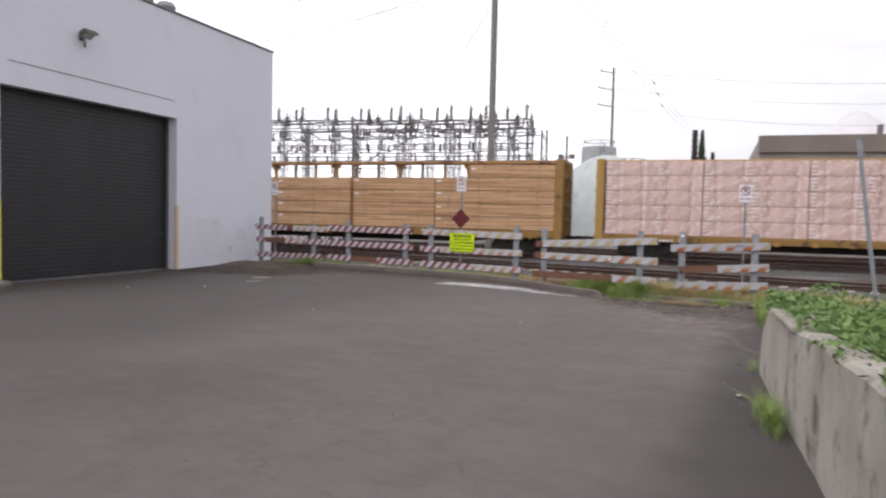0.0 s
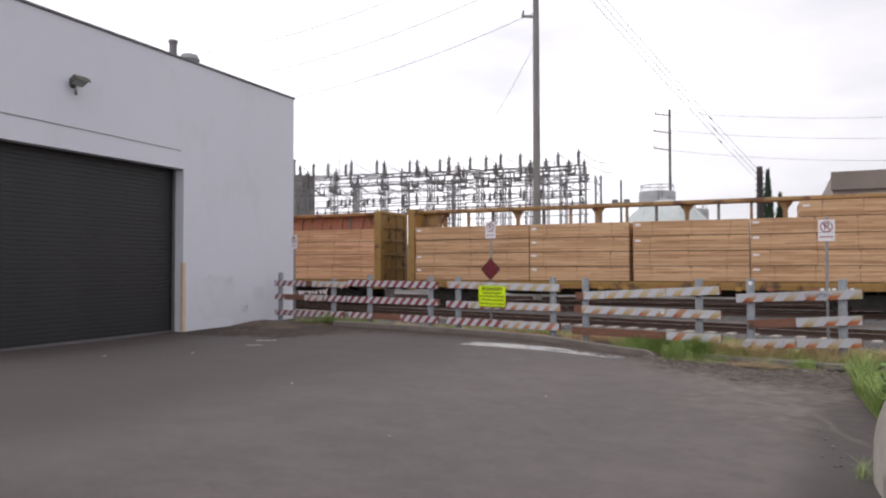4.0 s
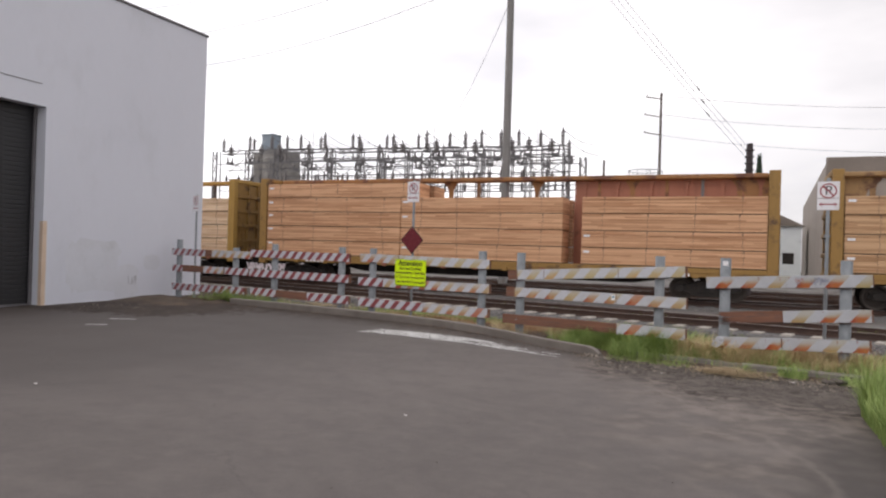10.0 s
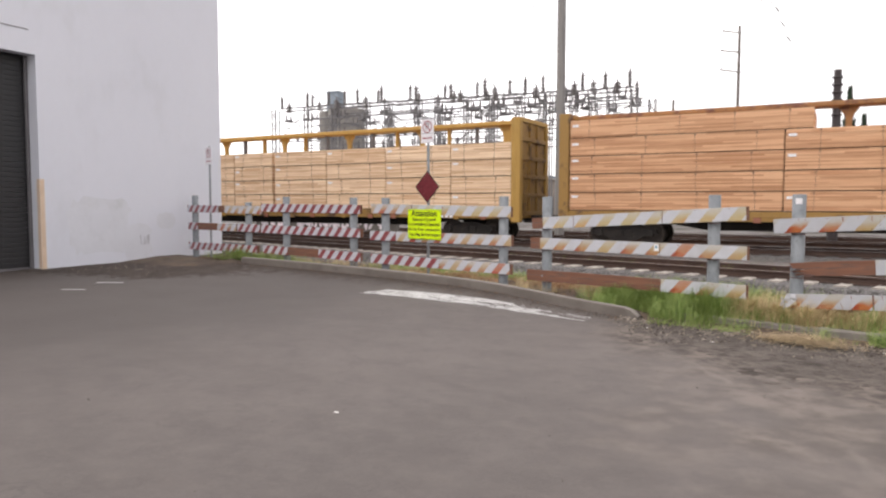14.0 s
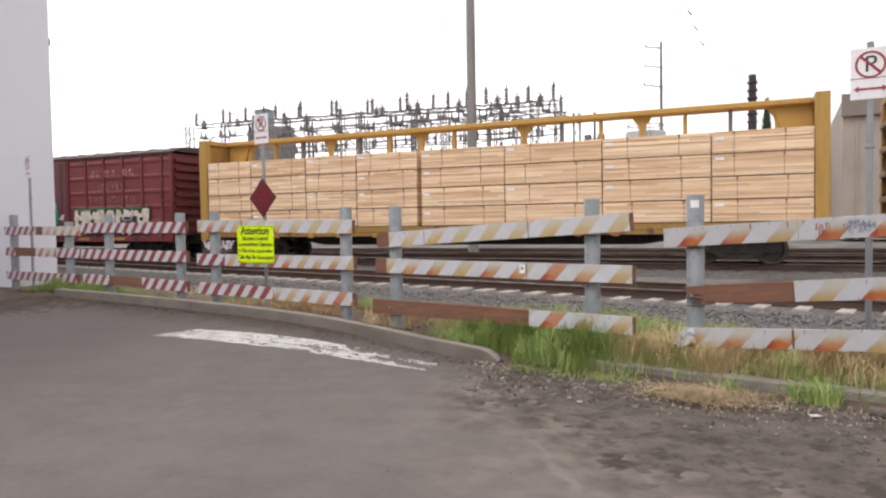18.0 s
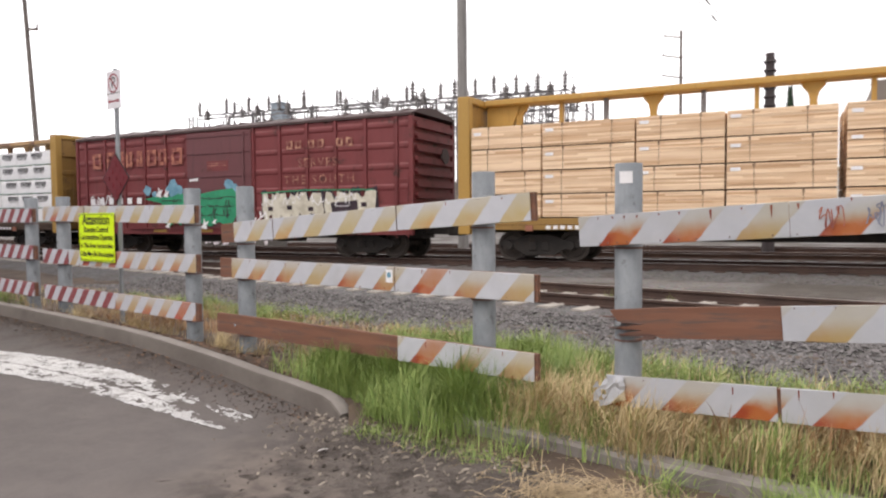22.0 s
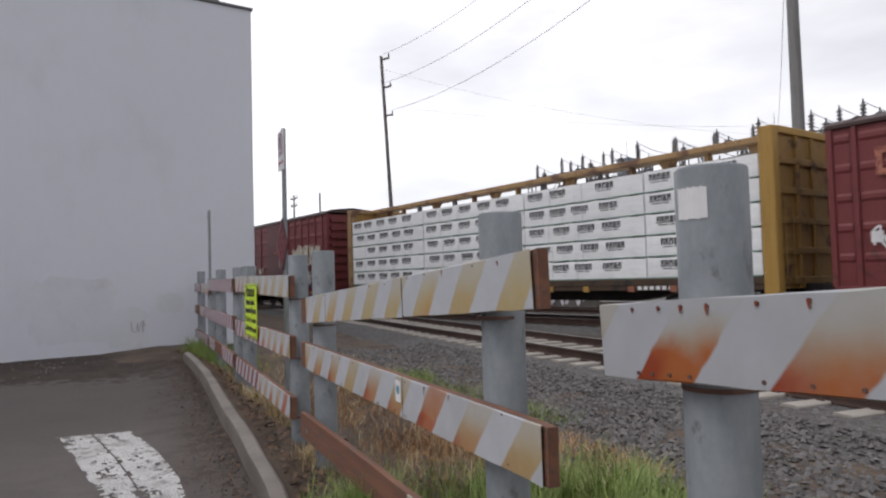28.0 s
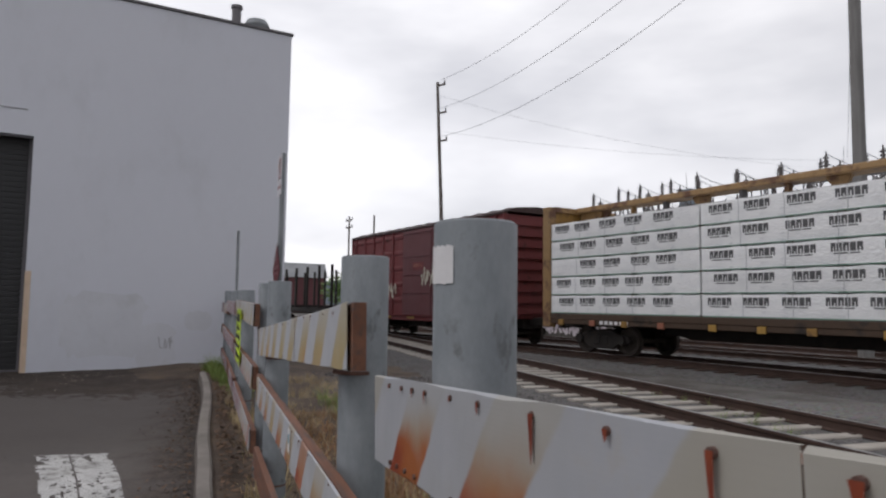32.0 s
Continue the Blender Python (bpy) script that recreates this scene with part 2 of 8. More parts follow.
    near = maths(n, l, "MULTIPLY_ADD", sep.outputs[0], 0.6, sep.outputs[1])
    near = steps(n, l, maths(n, l, "ADD", near, maths(n, l, "MULTIPLY", maths(n, l, "SUBTRACT", noise_tex(n, l, v, 2.2, 7, 0.7), 0.5), 2.4)), -2.9, -1.6)
    near = maths(n, l, "MULTIPLY", near, steps(n, l, maths(n, l, "MULTIPLY_ADD", mid, 0.8, sep.outputs[0]), -1.7, -0.7))
    soil = mixed(n, l, steps(n, l, noise_tex(n, l, v, 5, 6), 0.35, 0.68), (0.042, 0.032, 0.027), (0.155, 0.126, 0.108))
    col = mixed(n, l, near, col, soil)
    # leaf dirt swept against the kerb
    edge = maths(n, l, "MULTIPLY_ADD", sep.outputs[0], 0.228, sep.outputs[1])
    edge = steps(n, l, maths(n, l, "ADD", edge, maths(n, l, "MULTIPLY", maths(n, l, "SUBTRACT", noise_tex(n, l, v, 2.6, 6), 0.5), 1.3)), -0.85, -0.05)
    edge = maths(n, l, "MULTIPLY", edge, maths(n, l, "MULTIPLY_ADD", steps(n, l, sep.outputs[0], -2.2, -4.5), 0.6, 0.25))
    col = mixed(n, l, edge, col, mixed(n, l, steps(n, l, noise_tex(n, l, v, 9, 6, 0.7), 0.35, 0.7), (0.026, 0.018, 0.015), (0.085, 0.062, 0.05)))
    l.new(col, b.inputs["Base Color"])
    l.new(maths(n, l, "MULTIPLY_ADD", mid, 0.2, 0.75), b.inputs["Roughness"])
    bumped(n, l, b, maths(n, l, "ADD", fine, maths(n, l, "MULTIPLY", grit, 0.6)), 0.5, 0.006)
    return m


def ground_mat():
    m, n, l, b = node_mat("gravel_and_dry_soil")
    v = coords(n, "World")
    big, mid, fine = noise_tex(n, l, v, 0.3, 5), noise_tex(n, l, v, 2.0, 6), noise_tex(n, l, v, 30, 4)
    col = mixed(n, l, steps(n, l, mid, 0.35, 0.65), (0.07, 0.054, 0.043), (0.13, 0.104, 0.078))
    stone = add(n, "ShaderNodeTexVoronoi", Scale=22.0)
    l.new(v, stone.inputs["Vector"])
    col = mixed(n, l, steps(n, l, big, 0.42, 0.58), col, mixed(n, l, 0.45, stone.outputs["Color"], (0.07, 0.064, 0.06)), "MIX")
    hsv = add(n, "ShaderNodeHueSaturation", Saturation=0.35, Value=0.72)
    l.new(col, hsv.inputs["Color"])
    col = mixed(n, l, 0.6, hsv.outputs[0], mixed(n, l, fine, (0.05, 0.042, 0.036), (0.14, 0.122, 0.105)))
    l.new(col, b.inputs["Base Color"])
    b.inputs["Roughness"].default_value = 0.95
    bumped(n, l, b, maths(n, l, "ADD", fine, stone.outputs["Distance"]), 0.7, 0.02)
    return m


def ballast_mat():
    m, n, l, b = node_mat("grey_crushed_stone")
    v = coords(n, "World")
    stone = add(n, "ShaderNodeTexVoronoi", Scale=17.0)
    l.new(v, stone.inputs["Vector"])
    hsv = add(n, "ShaderNodeHueSaturation", Saturation=0.15, Value=0.32)
    l.new(stone.outputs["Color"], hsv.inputs["Color"])
    col = mixed(n, l, 0.62, hsv.outputs[0], (0.052, 0.044, 0.04))
    col = mixed(n, l, maths(n, l, "MULTIPLY", steps(n, l, noise_tex(n, l, v, 0.6, 5), 0.45, 0.7), 0.5), col, (0.085, 0.062, 0.05))
    l.new(col, b.inputs["Base Color"])
    b.inputs["Roughness"].default_value = 0.9
    bumped(n, l, b, stone.outputs["Distance"], 0.9, 0.05)
    return m


def island_mat(name, dark, light, rough=0.8, mode="Island", spread=0.3):
    """One colour range picked per loose piece (or per object)."""
    m, n, l, b = node_mat(name)
    if mode == "Island":
        rnd = n.new("ShaderNodeNewGeometry").outputs["Random Per Island"]
    else:
        rnd = n.new("ShaderNodeObjectInfo").outputs["Random"]
    fine = noise_tex(n, l, coords(n, "Object"), 30, 4)
    col = mixed(n, l, rnd, dark, light)
    col = mixed(n, l, spread, col, mixed(n, l, fine, tuple(x * 0.5 for x in dark), tuple(min(1, x * 1.3) for x in light)))
    l.new(col, b.inputs["Base Color"])
    b.inputs["Roughness"].default_value = rough
    return m


PERIODS = {}


def stripe_mat(name, hot, faded, period, fade, lean=0.9, rust=0.0):
    """White sheeting with slanted stripes, sun-bleached at the top of the stripe and rust-coloured at its foot."""
    m, n, l, b = node_mat(name)
    PERIODS[name] = period
    v = coords(n, "Object")
    sep = n.new("ShaderNodeSeparateXYZ")
    l.new(v, sep.inputs[0])
    along = maths(n, l, "MULTIPLY_ADD", sep.outputs[2], -lean, sep.outputs[0])
    saw = maths(n, l, "FRACT", maths(n, l, "DIVIDE", along, period))
    frays = maths(n, l, "MULTIPLY", maths(n, l, "SUBTRACT", noise_tex(n, l, v, 16 - 5 * rust, 5), 0.5), 0.07)
    band = steps(n, l, maths(n, l, "ADD", frays, maths(n, l, "ABSOLUTE", maths(n, l, "SUBTRACT", saw, 0.5))), 0.255, 0.222)
    pick = maths(n, l, "FRACT", maths(n, l, "MULTIPLY", maths(n, l, "FLOOR", maths(n, l, "DIVIDE", along, period)), 0.618034))
    low = steps(n, l, maths(n, l, "ADD", sep.outputs[2], maths(n, l, "MULTIPLY", noise_tex(n, l, v, 4, 4), 0.14)), 0.13 + 0.01 * (rust > 0.9), -0.02)
    patch = maths(n, l, "MULTIPLY_ADD", steps(n, l, noise_tex(n, l, v, 1.7, 3), 0.35, 0.65), 1.0 - 0.5 * rust, 0.5 * rust)
    worn = maths(n, l, "MAXIMUM", maths(n, l, "MULTIPLY", low, maths(n, l, "MULTIPLY", patch, maths(n, l, "MULTIPLY_ADD", steps(n, l, pick, 0.1 * rust, 1.0 - 0.45 * rust), 1.3 + 0.6 * rust, 0.1))), 1 - fade)
    if 0.3 < rust < 0.9:
        worn = maths(n, l, "MAXIMUM", worn, maths(n, l, "MULTIPLY", steps(n, l, pick, 0.84, 0.93), 0.75))
    ink = mixed(n, l, worn, faded, hot)
    if rust > 0.5:
        # the rust bites deepest along the stripe's leading edge
        bite = maths(n, l, "MULTIPLY", maths(n, l, "MULTIPLY", worn, low), steps(n, l, maths(n, l, "ADD", saw, maths(n, l, "MULTIPLY", noise_tex(n, l, v, 7, 5), 0.3)), 0.72, 0.36))
        ink = mixed(n, l, bite, ink, (0.27, 0.04, 0.008))
    white = mixed(n, l, noise_tex(n, l, v, 9, 5), (0.42, 0.435, 0.475), (0.53, 0.54, 0.58))
    if rust > 0.9:
        white = mixed(n, l, noise_tex(n, l, v, 9, 5), (0.36, 0.375, 0.41), (0.46, 0.47, 0.505))
    drip = maths(n, l, "MULTIPLY", steps(n, l, noise_tex(n, l, v, 4.5, 5, 0.7), 0.6, 0.75), 0.35)
    white = mixed(n, l, drip, white, (0.4, 0.33, 0.22))
    if rust:
        white = mixed(n, l, maths(n, l, "MULTIPLY", steps(n, l, noise_tex(n, l, v, 2.3, 5, 0.6), 0.45, 0.75), 0.5), white, (0.36, 0.36, 0.36))
    top0, top1 = (-0.01, 0.15) if rust > 0.9 else (0.04, 0.2)
    bleach = maths(n, l, "MULTIPLY", maths(n, l, "SUBTRACT", 1.0, worn), steps(n, l, maths(n, l, "ADD", sep.outputs[2], maths(n, l, "MULTIPLY", noise_tex(n, l, v, 2.2, 4), 0.2)), top0, top1))
    thin = maths(n, l, "MULTIPLY", band, maths(n, l, "MULTIPLY_ADD", noise_tex(n, l, v, 13, 5), 0.35, 0.76))
    thin = maths(n, l, "MULTIPLY", thin, maths(n, l, "SUBTRACT", 1.0, maths(n, l, "MULTIPLY", bleach, maths(n, l, "MULTIPLY_ADD", pick, 0.4, 0.3 + 0.25 * rust))))
    l.new(mixed(n, l, thin, white, ink), b.inputs["Base Color"])
    b.inputs["Roughness"].default_value = 0.55
    ribs = add(n, "ShaderNodeTexWave", Scale=42.0, Distortion=0.4)
    ribs.bands_direction = "Z"
    l.new(v, ribs.inputs["Vector"])
    bumped(n, l, b, maths(n, l, "MULTIPLY_ADD", ribs.outputs["Fac"], 0.004, noise_tex(n, l, v, 5, 3)), 0.3, 0.02)
    return m


def lumber_mat(name, dark, light, layer):
    """Sawn boards: each layer its own tone, the grain running along the board."""
    m, n, l, b = node_mat(name)
    v = coords(n, "Object")
    sep = n.new("ShaderNodeSeparateXYZ")
    l.new(v, sep.inputs[0])
    info = n.new("ShaderNodeObjectInfo").outputs["Random"]
    mp = add(n, "ShaderNodeMapping", Scale=(1.2, 30, 30))
    l.new(v, mp.inputs["Vector"])
    grain = noise_tex(n, l, mp.outputs[0], 1.0, 5)
    row = maths(n, l, "FLOOR", maths(n, l, "DIVIDE", maths(n, l, "SUBTRACT", sep.outputs[2], 0.045), layer))
    cut = maths(n, l, "FLOOR", maths(n, l, "MULTIPLY_ADD", row, 0.37, maths(n, l, "MULTIPLY", sep.outputs[0], 0.42)))
    white = n.new("ShaderNodeTexWhiteNoise")
    white.noise_dimensions = "3D"
    vec = n.new("ShaderNodeCombineXYZ")
    for i, o in enumerate((row, cut, maths(n, l, "MULTIPLY", info, 91.0))):
        l.new(o, vec.inputs[i])
    l.new(vec.outputs[0], white.inputs["Vector"])
    tone = maths(n, l, "MULTIPLY_ADD", white.outputs["Value"], 1.0, maths(n, l, "MULTIPLY", info, 0.2))
    mp2 = add(n, "ShaderNodeMapping", Scale=(0.22, 1.0, 7.0))
    l.new(v, mp2.inputs["Vector"])
    lines = noise_tex(n, l, mp2.outputs[0], 1.6, 4, 0.6)
    tone = maths(n, l, "ADD", tone, maths(n, l, "MULTIPLY", maths(n, l, "SUBTRACT", lines, 0.5), 2.1))
    col = mixed(n, l, tone, dark, light)
    col = mixed(n, l, 0.35, col, mixed(n, l, grain, tuple(x * 0.6 for x in dark), light))
    l.new(col, b.inputs["Base Color"])
    b.inputs["Roughness"].default_value = 0.8
    return m


def painted_metal(name, c, rust, amount, rough=0.55, scale=1.5):
    m, n, l, b = node_mat(name)
    v = coords(n, "Object")
    big, fine = noise_tex(n, l, v, scale, 6, 0.65), noise_tex(n, l, v, 25, 4)
    mp = add(n, "ShaderNodeMapping", Scale=(6, 6, 0.5))
    l.new(v, mp.inputs["Vector"])
    runs = noise_tex(n, l, mp.outputs[0], 1.0, 5, 0.6)
    col = mixed(n, l, fine, tuple(x * 0.78 for x in c), tuple(min(1, x * 1.15) for x in c))
    col = mixed(n, l, maths(n, l, "MULTIPLY", steps(n, l, runs, 0.5, 0.8), 0.5), col, tuple(x * 0.45 for x in c))
    col = mixed(n, l, steps(n, l, big, 0.72 - amount, 0.86 - amount), col, rust)
    l.new(col, b.inputs["Base Color"])
    l.new(maths(n, l, "MULTIPLY_ADD", big, 0.3, rough - 0.1), b.inputs["Roughness"])
    bumped(n, l, b, fine, 0.12, 0.003)
    return m


ASPHALT, GROUND, BALLAST = asphalt_mat(), ground_mat(), ballast_mat()
WALL = surf("grey_painted_concrete", (0.65, 0.668, 0.735), (0.672, 0.69, 0.757), 0.35, 7, 0.8, bump=0.015, dist=0.003, stain=(0.575, 0.59, 0.635), stain_at=(0.5, 0.8), stretch=(1, 1, 0.6), grain=0.05)
TRIM = surf("dark_roof_flashing", (0.10, 0.095, 0.10), (0.15, 0.14, 0.15), 2, 30, 0.5)
ROOFING = surf("grey_roofing", (0.2, 0.2, 0.2), (0.28, 0.28, 0.28), 1, 30)
DOOR = surf("charcoal_steel_slats", (0.015, 0.0152, 0.0172), (0.022, 0.0222, 0.0245), 0.8, 12, 0.5, bump=0.05, stain=(0.014, 0.014, 0.015))
CREAM = surf("cream_guard_paint", (0.62, 0.47, 0.34), (0.7, 0.55, 0.42), 3, 30, 0.6, stain=(0.35, 0.3, 0.25))
YELLOW_GUARD = surf("yellow_guard_paint", (0.58, 0.6, 0.06), (0.66, 0.67, 0.1), 3, 30, 0.6, stain=(0.3, 0.3, 0.1))
PALE_WALL = surf("cream_weathered_concrete", (0.36, 0.325, 0.275), (0.5, 0.46, 0.4), 1.4, 14, 0.9, bump=0.5, dist=0.012, stain=(0.17, 0.15, 0.12), stain_at=(0.54, 0.72), space="World")
MOSSY = surf("mottled_mossy_concrete", (0.3, 0.27, 0.23), (0.47, 0.44, 0.385), 1.1, 14, 0.9, bump=0.5, dist=0.012, stain=(0.085, 0.078, 0.06), stain_at=(0.5, 0.66), space="World")
# kerb light is put into colour: dirty darker sides, lighter upward faces
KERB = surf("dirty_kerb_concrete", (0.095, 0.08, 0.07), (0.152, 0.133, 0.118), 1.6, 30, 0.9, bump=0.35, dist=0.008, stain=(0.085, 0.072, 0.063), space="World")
KERB_LIT = surf("worn_kerb_top", (0.16, 0.142, 0.128), (0.25, 0.226, 0.207), 2.2, 30, 0.9, bump=0.35, dist=0.008, stain=(0.15, 0.132, 0.118), space="World")
SOIL = surf("brown_soil_with_leaf_litter", (0.058, 0.041, 0.032), (0.12, 0.088, 0.065), 1.4, 26, 0.95, bump=0.8, dist=0.02, stain=(0.15, 0.105, 0.066), stain_at=(0.5, 0.7), space="World")
TIE = surf("pale_concrete_tie", (0.33, 0.3, 0.265), (0.43, 0.395, 0.355), 3, 40, 0.9, vary=0.2)
PAINT = surf("worn_white_road_paint", (0.46, 0.455, 0.45), (0.6, 0.595, 0.585), 3, 40, 0.7, stain=(0.2, 0.185, 0.175), stain_at=(0.5, 0.66))
GALV = surf("weathered_galvanised_steel", (0.215, 0.235, 0.25), (0.285, 0.305, 0.325), 3.5, 35, 0.6, metal=0.15, bump=0.06, dist=0.002, stain=(0.25, 0.25, 0.25))
WOOD_BROWN = surf("brown_weathered_plank", (0.15, 0.066, 0.042), (0.22, 0.1, 0.062), 2.2, 40, 0.85, bump=0.5, dist=0.005, stain=(0.1, 0.07, 0.06), stain_at=(0.48, 0.64), stretch=(0.7, 9, 9))
WOOD_GREY = surf("grey_split_wood", (0.1, 0.055, 0.045), (0.16, 0.09, 0.075), 3, 40, 0.9, stretch=(0.6, 8, 8))
RED_STRIPE = stripe_mat("red_and_white_sheeting", (0.225, 0.03, 0.034), (0.25, 0.052, 0.055), 0.30, 0.0)
HOT_STRIPE = stripe_mat("scorched_orange_and_white_sheeting", (0.38, 0.1, 0.028), (0.4, 0.3, 0.13), 0.405, 1.0, rust=0.6)
MIX_STRIPE = stripe_mat("faded_red_and_white_sheeting", (0.38, 0.065, 0.03), (0.42, 0.30, 0.15), 0.33, 1.0, rust=0.35)
ORANGE_STRIPE = stripe_mat("faded_orange_and_white_sheeting", (0.46, 0.27, 0.1), (0.43, 0.35, 0.18), 0.405, 1.0)
RUST_STRIPE = stripe_mat("rust_streaked_white_sheeting", (0.36, 0.105, 0.024), (0.34, 0.265, 0.085), 0.405, 1.0, rust=1.0)
LIME = surf("fluorescent_yellow_sheet", (0.62, 0.88, 0.0), (0.66, 0.92, 0.01), 2, 30, 0.4, bump=0)
BLACK = surf("black_print", (0.012, 0.012, 0.012), (0.018, 0.018, 0.018), 4, 40, 0.5, bump=0)
SIGN_WHITE = surf("white_sign_sheet", (0.70, 0.69, 0.73), (0.78, 0.77, 0.80), 2, 30, 0.4, bump=0, stain=(0.6, 0.58, 0.58))
SIGN_RED = surf("red_sign_print", (0.26, 0.03, 0.045), (0.32, 0.04, 0.055), 5, 40, 0.5, bump=0)
DIAMOND = surf("dark_red_reflector", (0.12, 0.014, 0.02), (0.17, 0.022, 0.03), 12, 60, 0.4, bump=0.1)
RAIL_SIDE = surf("rusty_rail", (0.055, 0.034, 0.028), (0.09, 0.055, 0.043), 2, 30, 0.75, metal=0.3)
RAIL_TOP = surf("worn_rail_head", (0.30, 0.29, 0.29), (0.42, 0.41, 0.41), 2, 60, 0.35, metal=0.9)
YELLOW_CAR = painted_metal("yellow_car_paint", (0.40, 0.235, 0.055), (0.12, 0.06, 0.03), 0.06)
DARK_YELLOW = painted_metal("sooty_yellow_car_paint", (0.3, 0.17, 0.045), (0.1, 0.055, 0.03), 0.2)
BROWN_SILL = painted_metal("grimy_brown_sill", (0.07, 0.042, 0.026), (0.03, 0.022, 0.018), 0.2)
RUSTY_CHORD = painted_metal("rusty_yellow_car_paint", (0.3, 0.185, 0.08), (0.12, 0.06, 0.035), 0.24)
BROWN_PANEL = painted_metal("red_brown_panel_paint", (0.30, 0.115, 0.07), (0.1, 0.05, 0.03), 0.12)
BOXCAR = painted_metal("oxide_red_boxcar_paint", (0.172, 0.032, 0.034), (0.055, 0.02, 0.016), 0.16)
BOXDOOR = painted_metal("dull_maroon_door_paint", (0.135, 0.045, 0.05), (0.07, 0.03, 0.028), 0.08)
BOXROOF = painted_metal("dark_boxcar_roof", (0.055, 0.028, 0.026), (0.03, 0.02, 0.018), 0.1)
RUNNING = surf("black_grimy_steel", (0.016, 0.014, 0.013), (0.034, 0.028, 0.025), 3, 30, 0.8, metal=0.2, stain=(0.06, 0.035, 0.022))
WHEEL = surf("steel_wheel", (0.05, 0.04, 0.035), (0.09, 0.075, 0.065), 3, 30, 0.6, metal=0.5)
LUMBER_A = lumber_mat("warm_sawn_lumber", (0.36, 0.185, 0.085), (0.73, 0.475, 0.28), 0.0496)
LUMBER_B = lumber_mat("pale_sawn_lumber", (0.54, 0.31, 0.16), (0.97, 0.76, 0.54), 0.0496)
LUMBER_C = lumber_mat("salmon_sawn_lumber", (0.41, 0.185, 0.085), (0.8, 0.485, 0.29), 0.0496)
WARM_CHORD = painted_metal("rusted_orange_car_paint", (0.27, 0.13, 0.045), (0.12, 0.05, 0.03), 0.25)
STRAP = surf("dark_strap", (0.17, 0.105, 0.065), (0.24, 0.15, 0.095), 4, 40, 0.7, bump=0)
FAINT_INK = surf("faint_grey_spray", (0.3, 0.3, 0.33), (0.42, 0.42, 0.45), 5, 40, 0.7, bump=0)
INK_BLUE = surf("thin_marker_ink", (0.14, 0.15, 0.22), (0.24, 0.25, 0.31), 5, 40, 0.6, bump=0)
RUST_RUN = surf("rust_run", (0.15, 0.02, 0.01), (0.3, 0.06, 0.018), 9, 60, 0.7, bump=0)
BATTEN = surf("dark_gap_batten", (0.1, 0.06, 0.04), (0.17, 0.11, 0.075), 4, 40, 0.9, bump=0)
TAG = surf("white_bundle_tag", (0.75, 0.74, 0.76), (0.82, 0.81, 0.82), 4, 40, 0.6, bump=0)
WRAP = surf("white_lumber_wrap", (0.82, 0.83, 0.845), (0.9, 0.905, 0.91), 2.2, 9, 0.35, bump=0.9, dist=0.03, vary=0.1, stain=(0.62, 0.635, 0.665), stain_at=(0.55, 0.7), stretch=(1, 1, 2.2), grain=0.15)
WRAP_INK = surf("charcoal_wrap_print", (0.07, 0.07, 0.075), (0.11, 0.11, 0.115), 4, 40, 0.6, bump=0)
WRAP_SEAM = surf("grey_wrap_overlap", (0.5, 0.51, 0.53), (0.62, 0.63, 0.65), 5, 40, 0.5, bump=0)
WRAP_GREEN = surf("green_wrap_edge", (0.12, 0.26, 0.2), (0.2, 0.34, 0.28), 4, 40, 0.6, bump=0)
# the whitish stain paints glints of light onto the film
PINK = surf("pink_film_over_lumber", (0.47, 0.3, 0.25), (0.72, 0.53, 0.485), 1.3, 12, 0.3, bump=0.8, dist=0.02, stain=(0.86, 0.77, 0.77), stain_at=(0.5, 0.68), vary=0.12, stretch=(2.2, 1, 1.3), grain=0.35)
# pale colour stands in for the shine on the clear film's folds
FILM = surf("shiny_clear_film_fold", (0.72, 0.63, 0.62), (0.86, 0.8, 0.8), 5, 30, 0.2, bump=0.3)
LETTER = surf("faded_cream_lettering", (0.40, 0.2, 0.13), (0.5, 0.27, 0.18), 3.5, 40, 0.7, bump=0, stain=(0.16, 0.035, 0.036), stain_at=(0.4, 0.54))
LETTER_RED = surf("faded_salmon_lettering", (0.37, 0.13, 0.085), (0.45, 0.18, 0.12), 3.5, 40, 0.7, bump=0, stain=(0.17, 0.038, 0.036), stain_at=(0.42, 0.58))
G_GREEN = surf("green_spray_paint", (0.012, 0.21, 0.10), (0.02, 0.30, 0.15), 3, 30, 0.6, bump=0)
G_CREAM = surf("cream_spray_paint", (0.4, 0.36, 0.28), (0.66, 0.63, 0.53), 3, 30, 0.6, bump=0)
G_BLUE = surf("blue_spray_paint", (0.07, 0.2, 0.3), (0.2, 0.4, 0.5), 3, 30, 0.6, bump=0)
G_DARK = surf("dark_spray_paint", (0.02, 0.012, 0.02), (0.04, 0.02, 0.03), 3, 30, 0.6, bump=0)
POST_STEEL = surf("scuffed_galvanised_pipe", (0.155, 0.175, 0.192), (0.25, 0.27, 0.29), 5.5, 60, 0.6, metal=0.1, bump=0.35, dist=0.003, stain=(0.1, 0.105, 0.11), stain_at=(0.57, 0.68), stretch=(1.6, 1.6, 0.9))
PATCH = surf("touch_up_wall_paint", (0.605, 0.62, 0.667), (0.65, 0.665, 0.718), 0.8, 9, 0.8, bump=0.05, stain=(0.5, 0.515, 0.53), stain_at=(0.52, 0.8), grain=0.08)
STEEL_GREY = surf("grey_lattice_steel", (0.12, 0.115, 0.12), (0.18, 0.175, 0.18), 2, 20, 0.6, metal=0.2, bump=0)
PORCELAIN = surf("dark_porcelain", (0.07, 0.06, 0.06), (0.1, 0.085, 0.085), 2, 20, 0.4, bump=0)
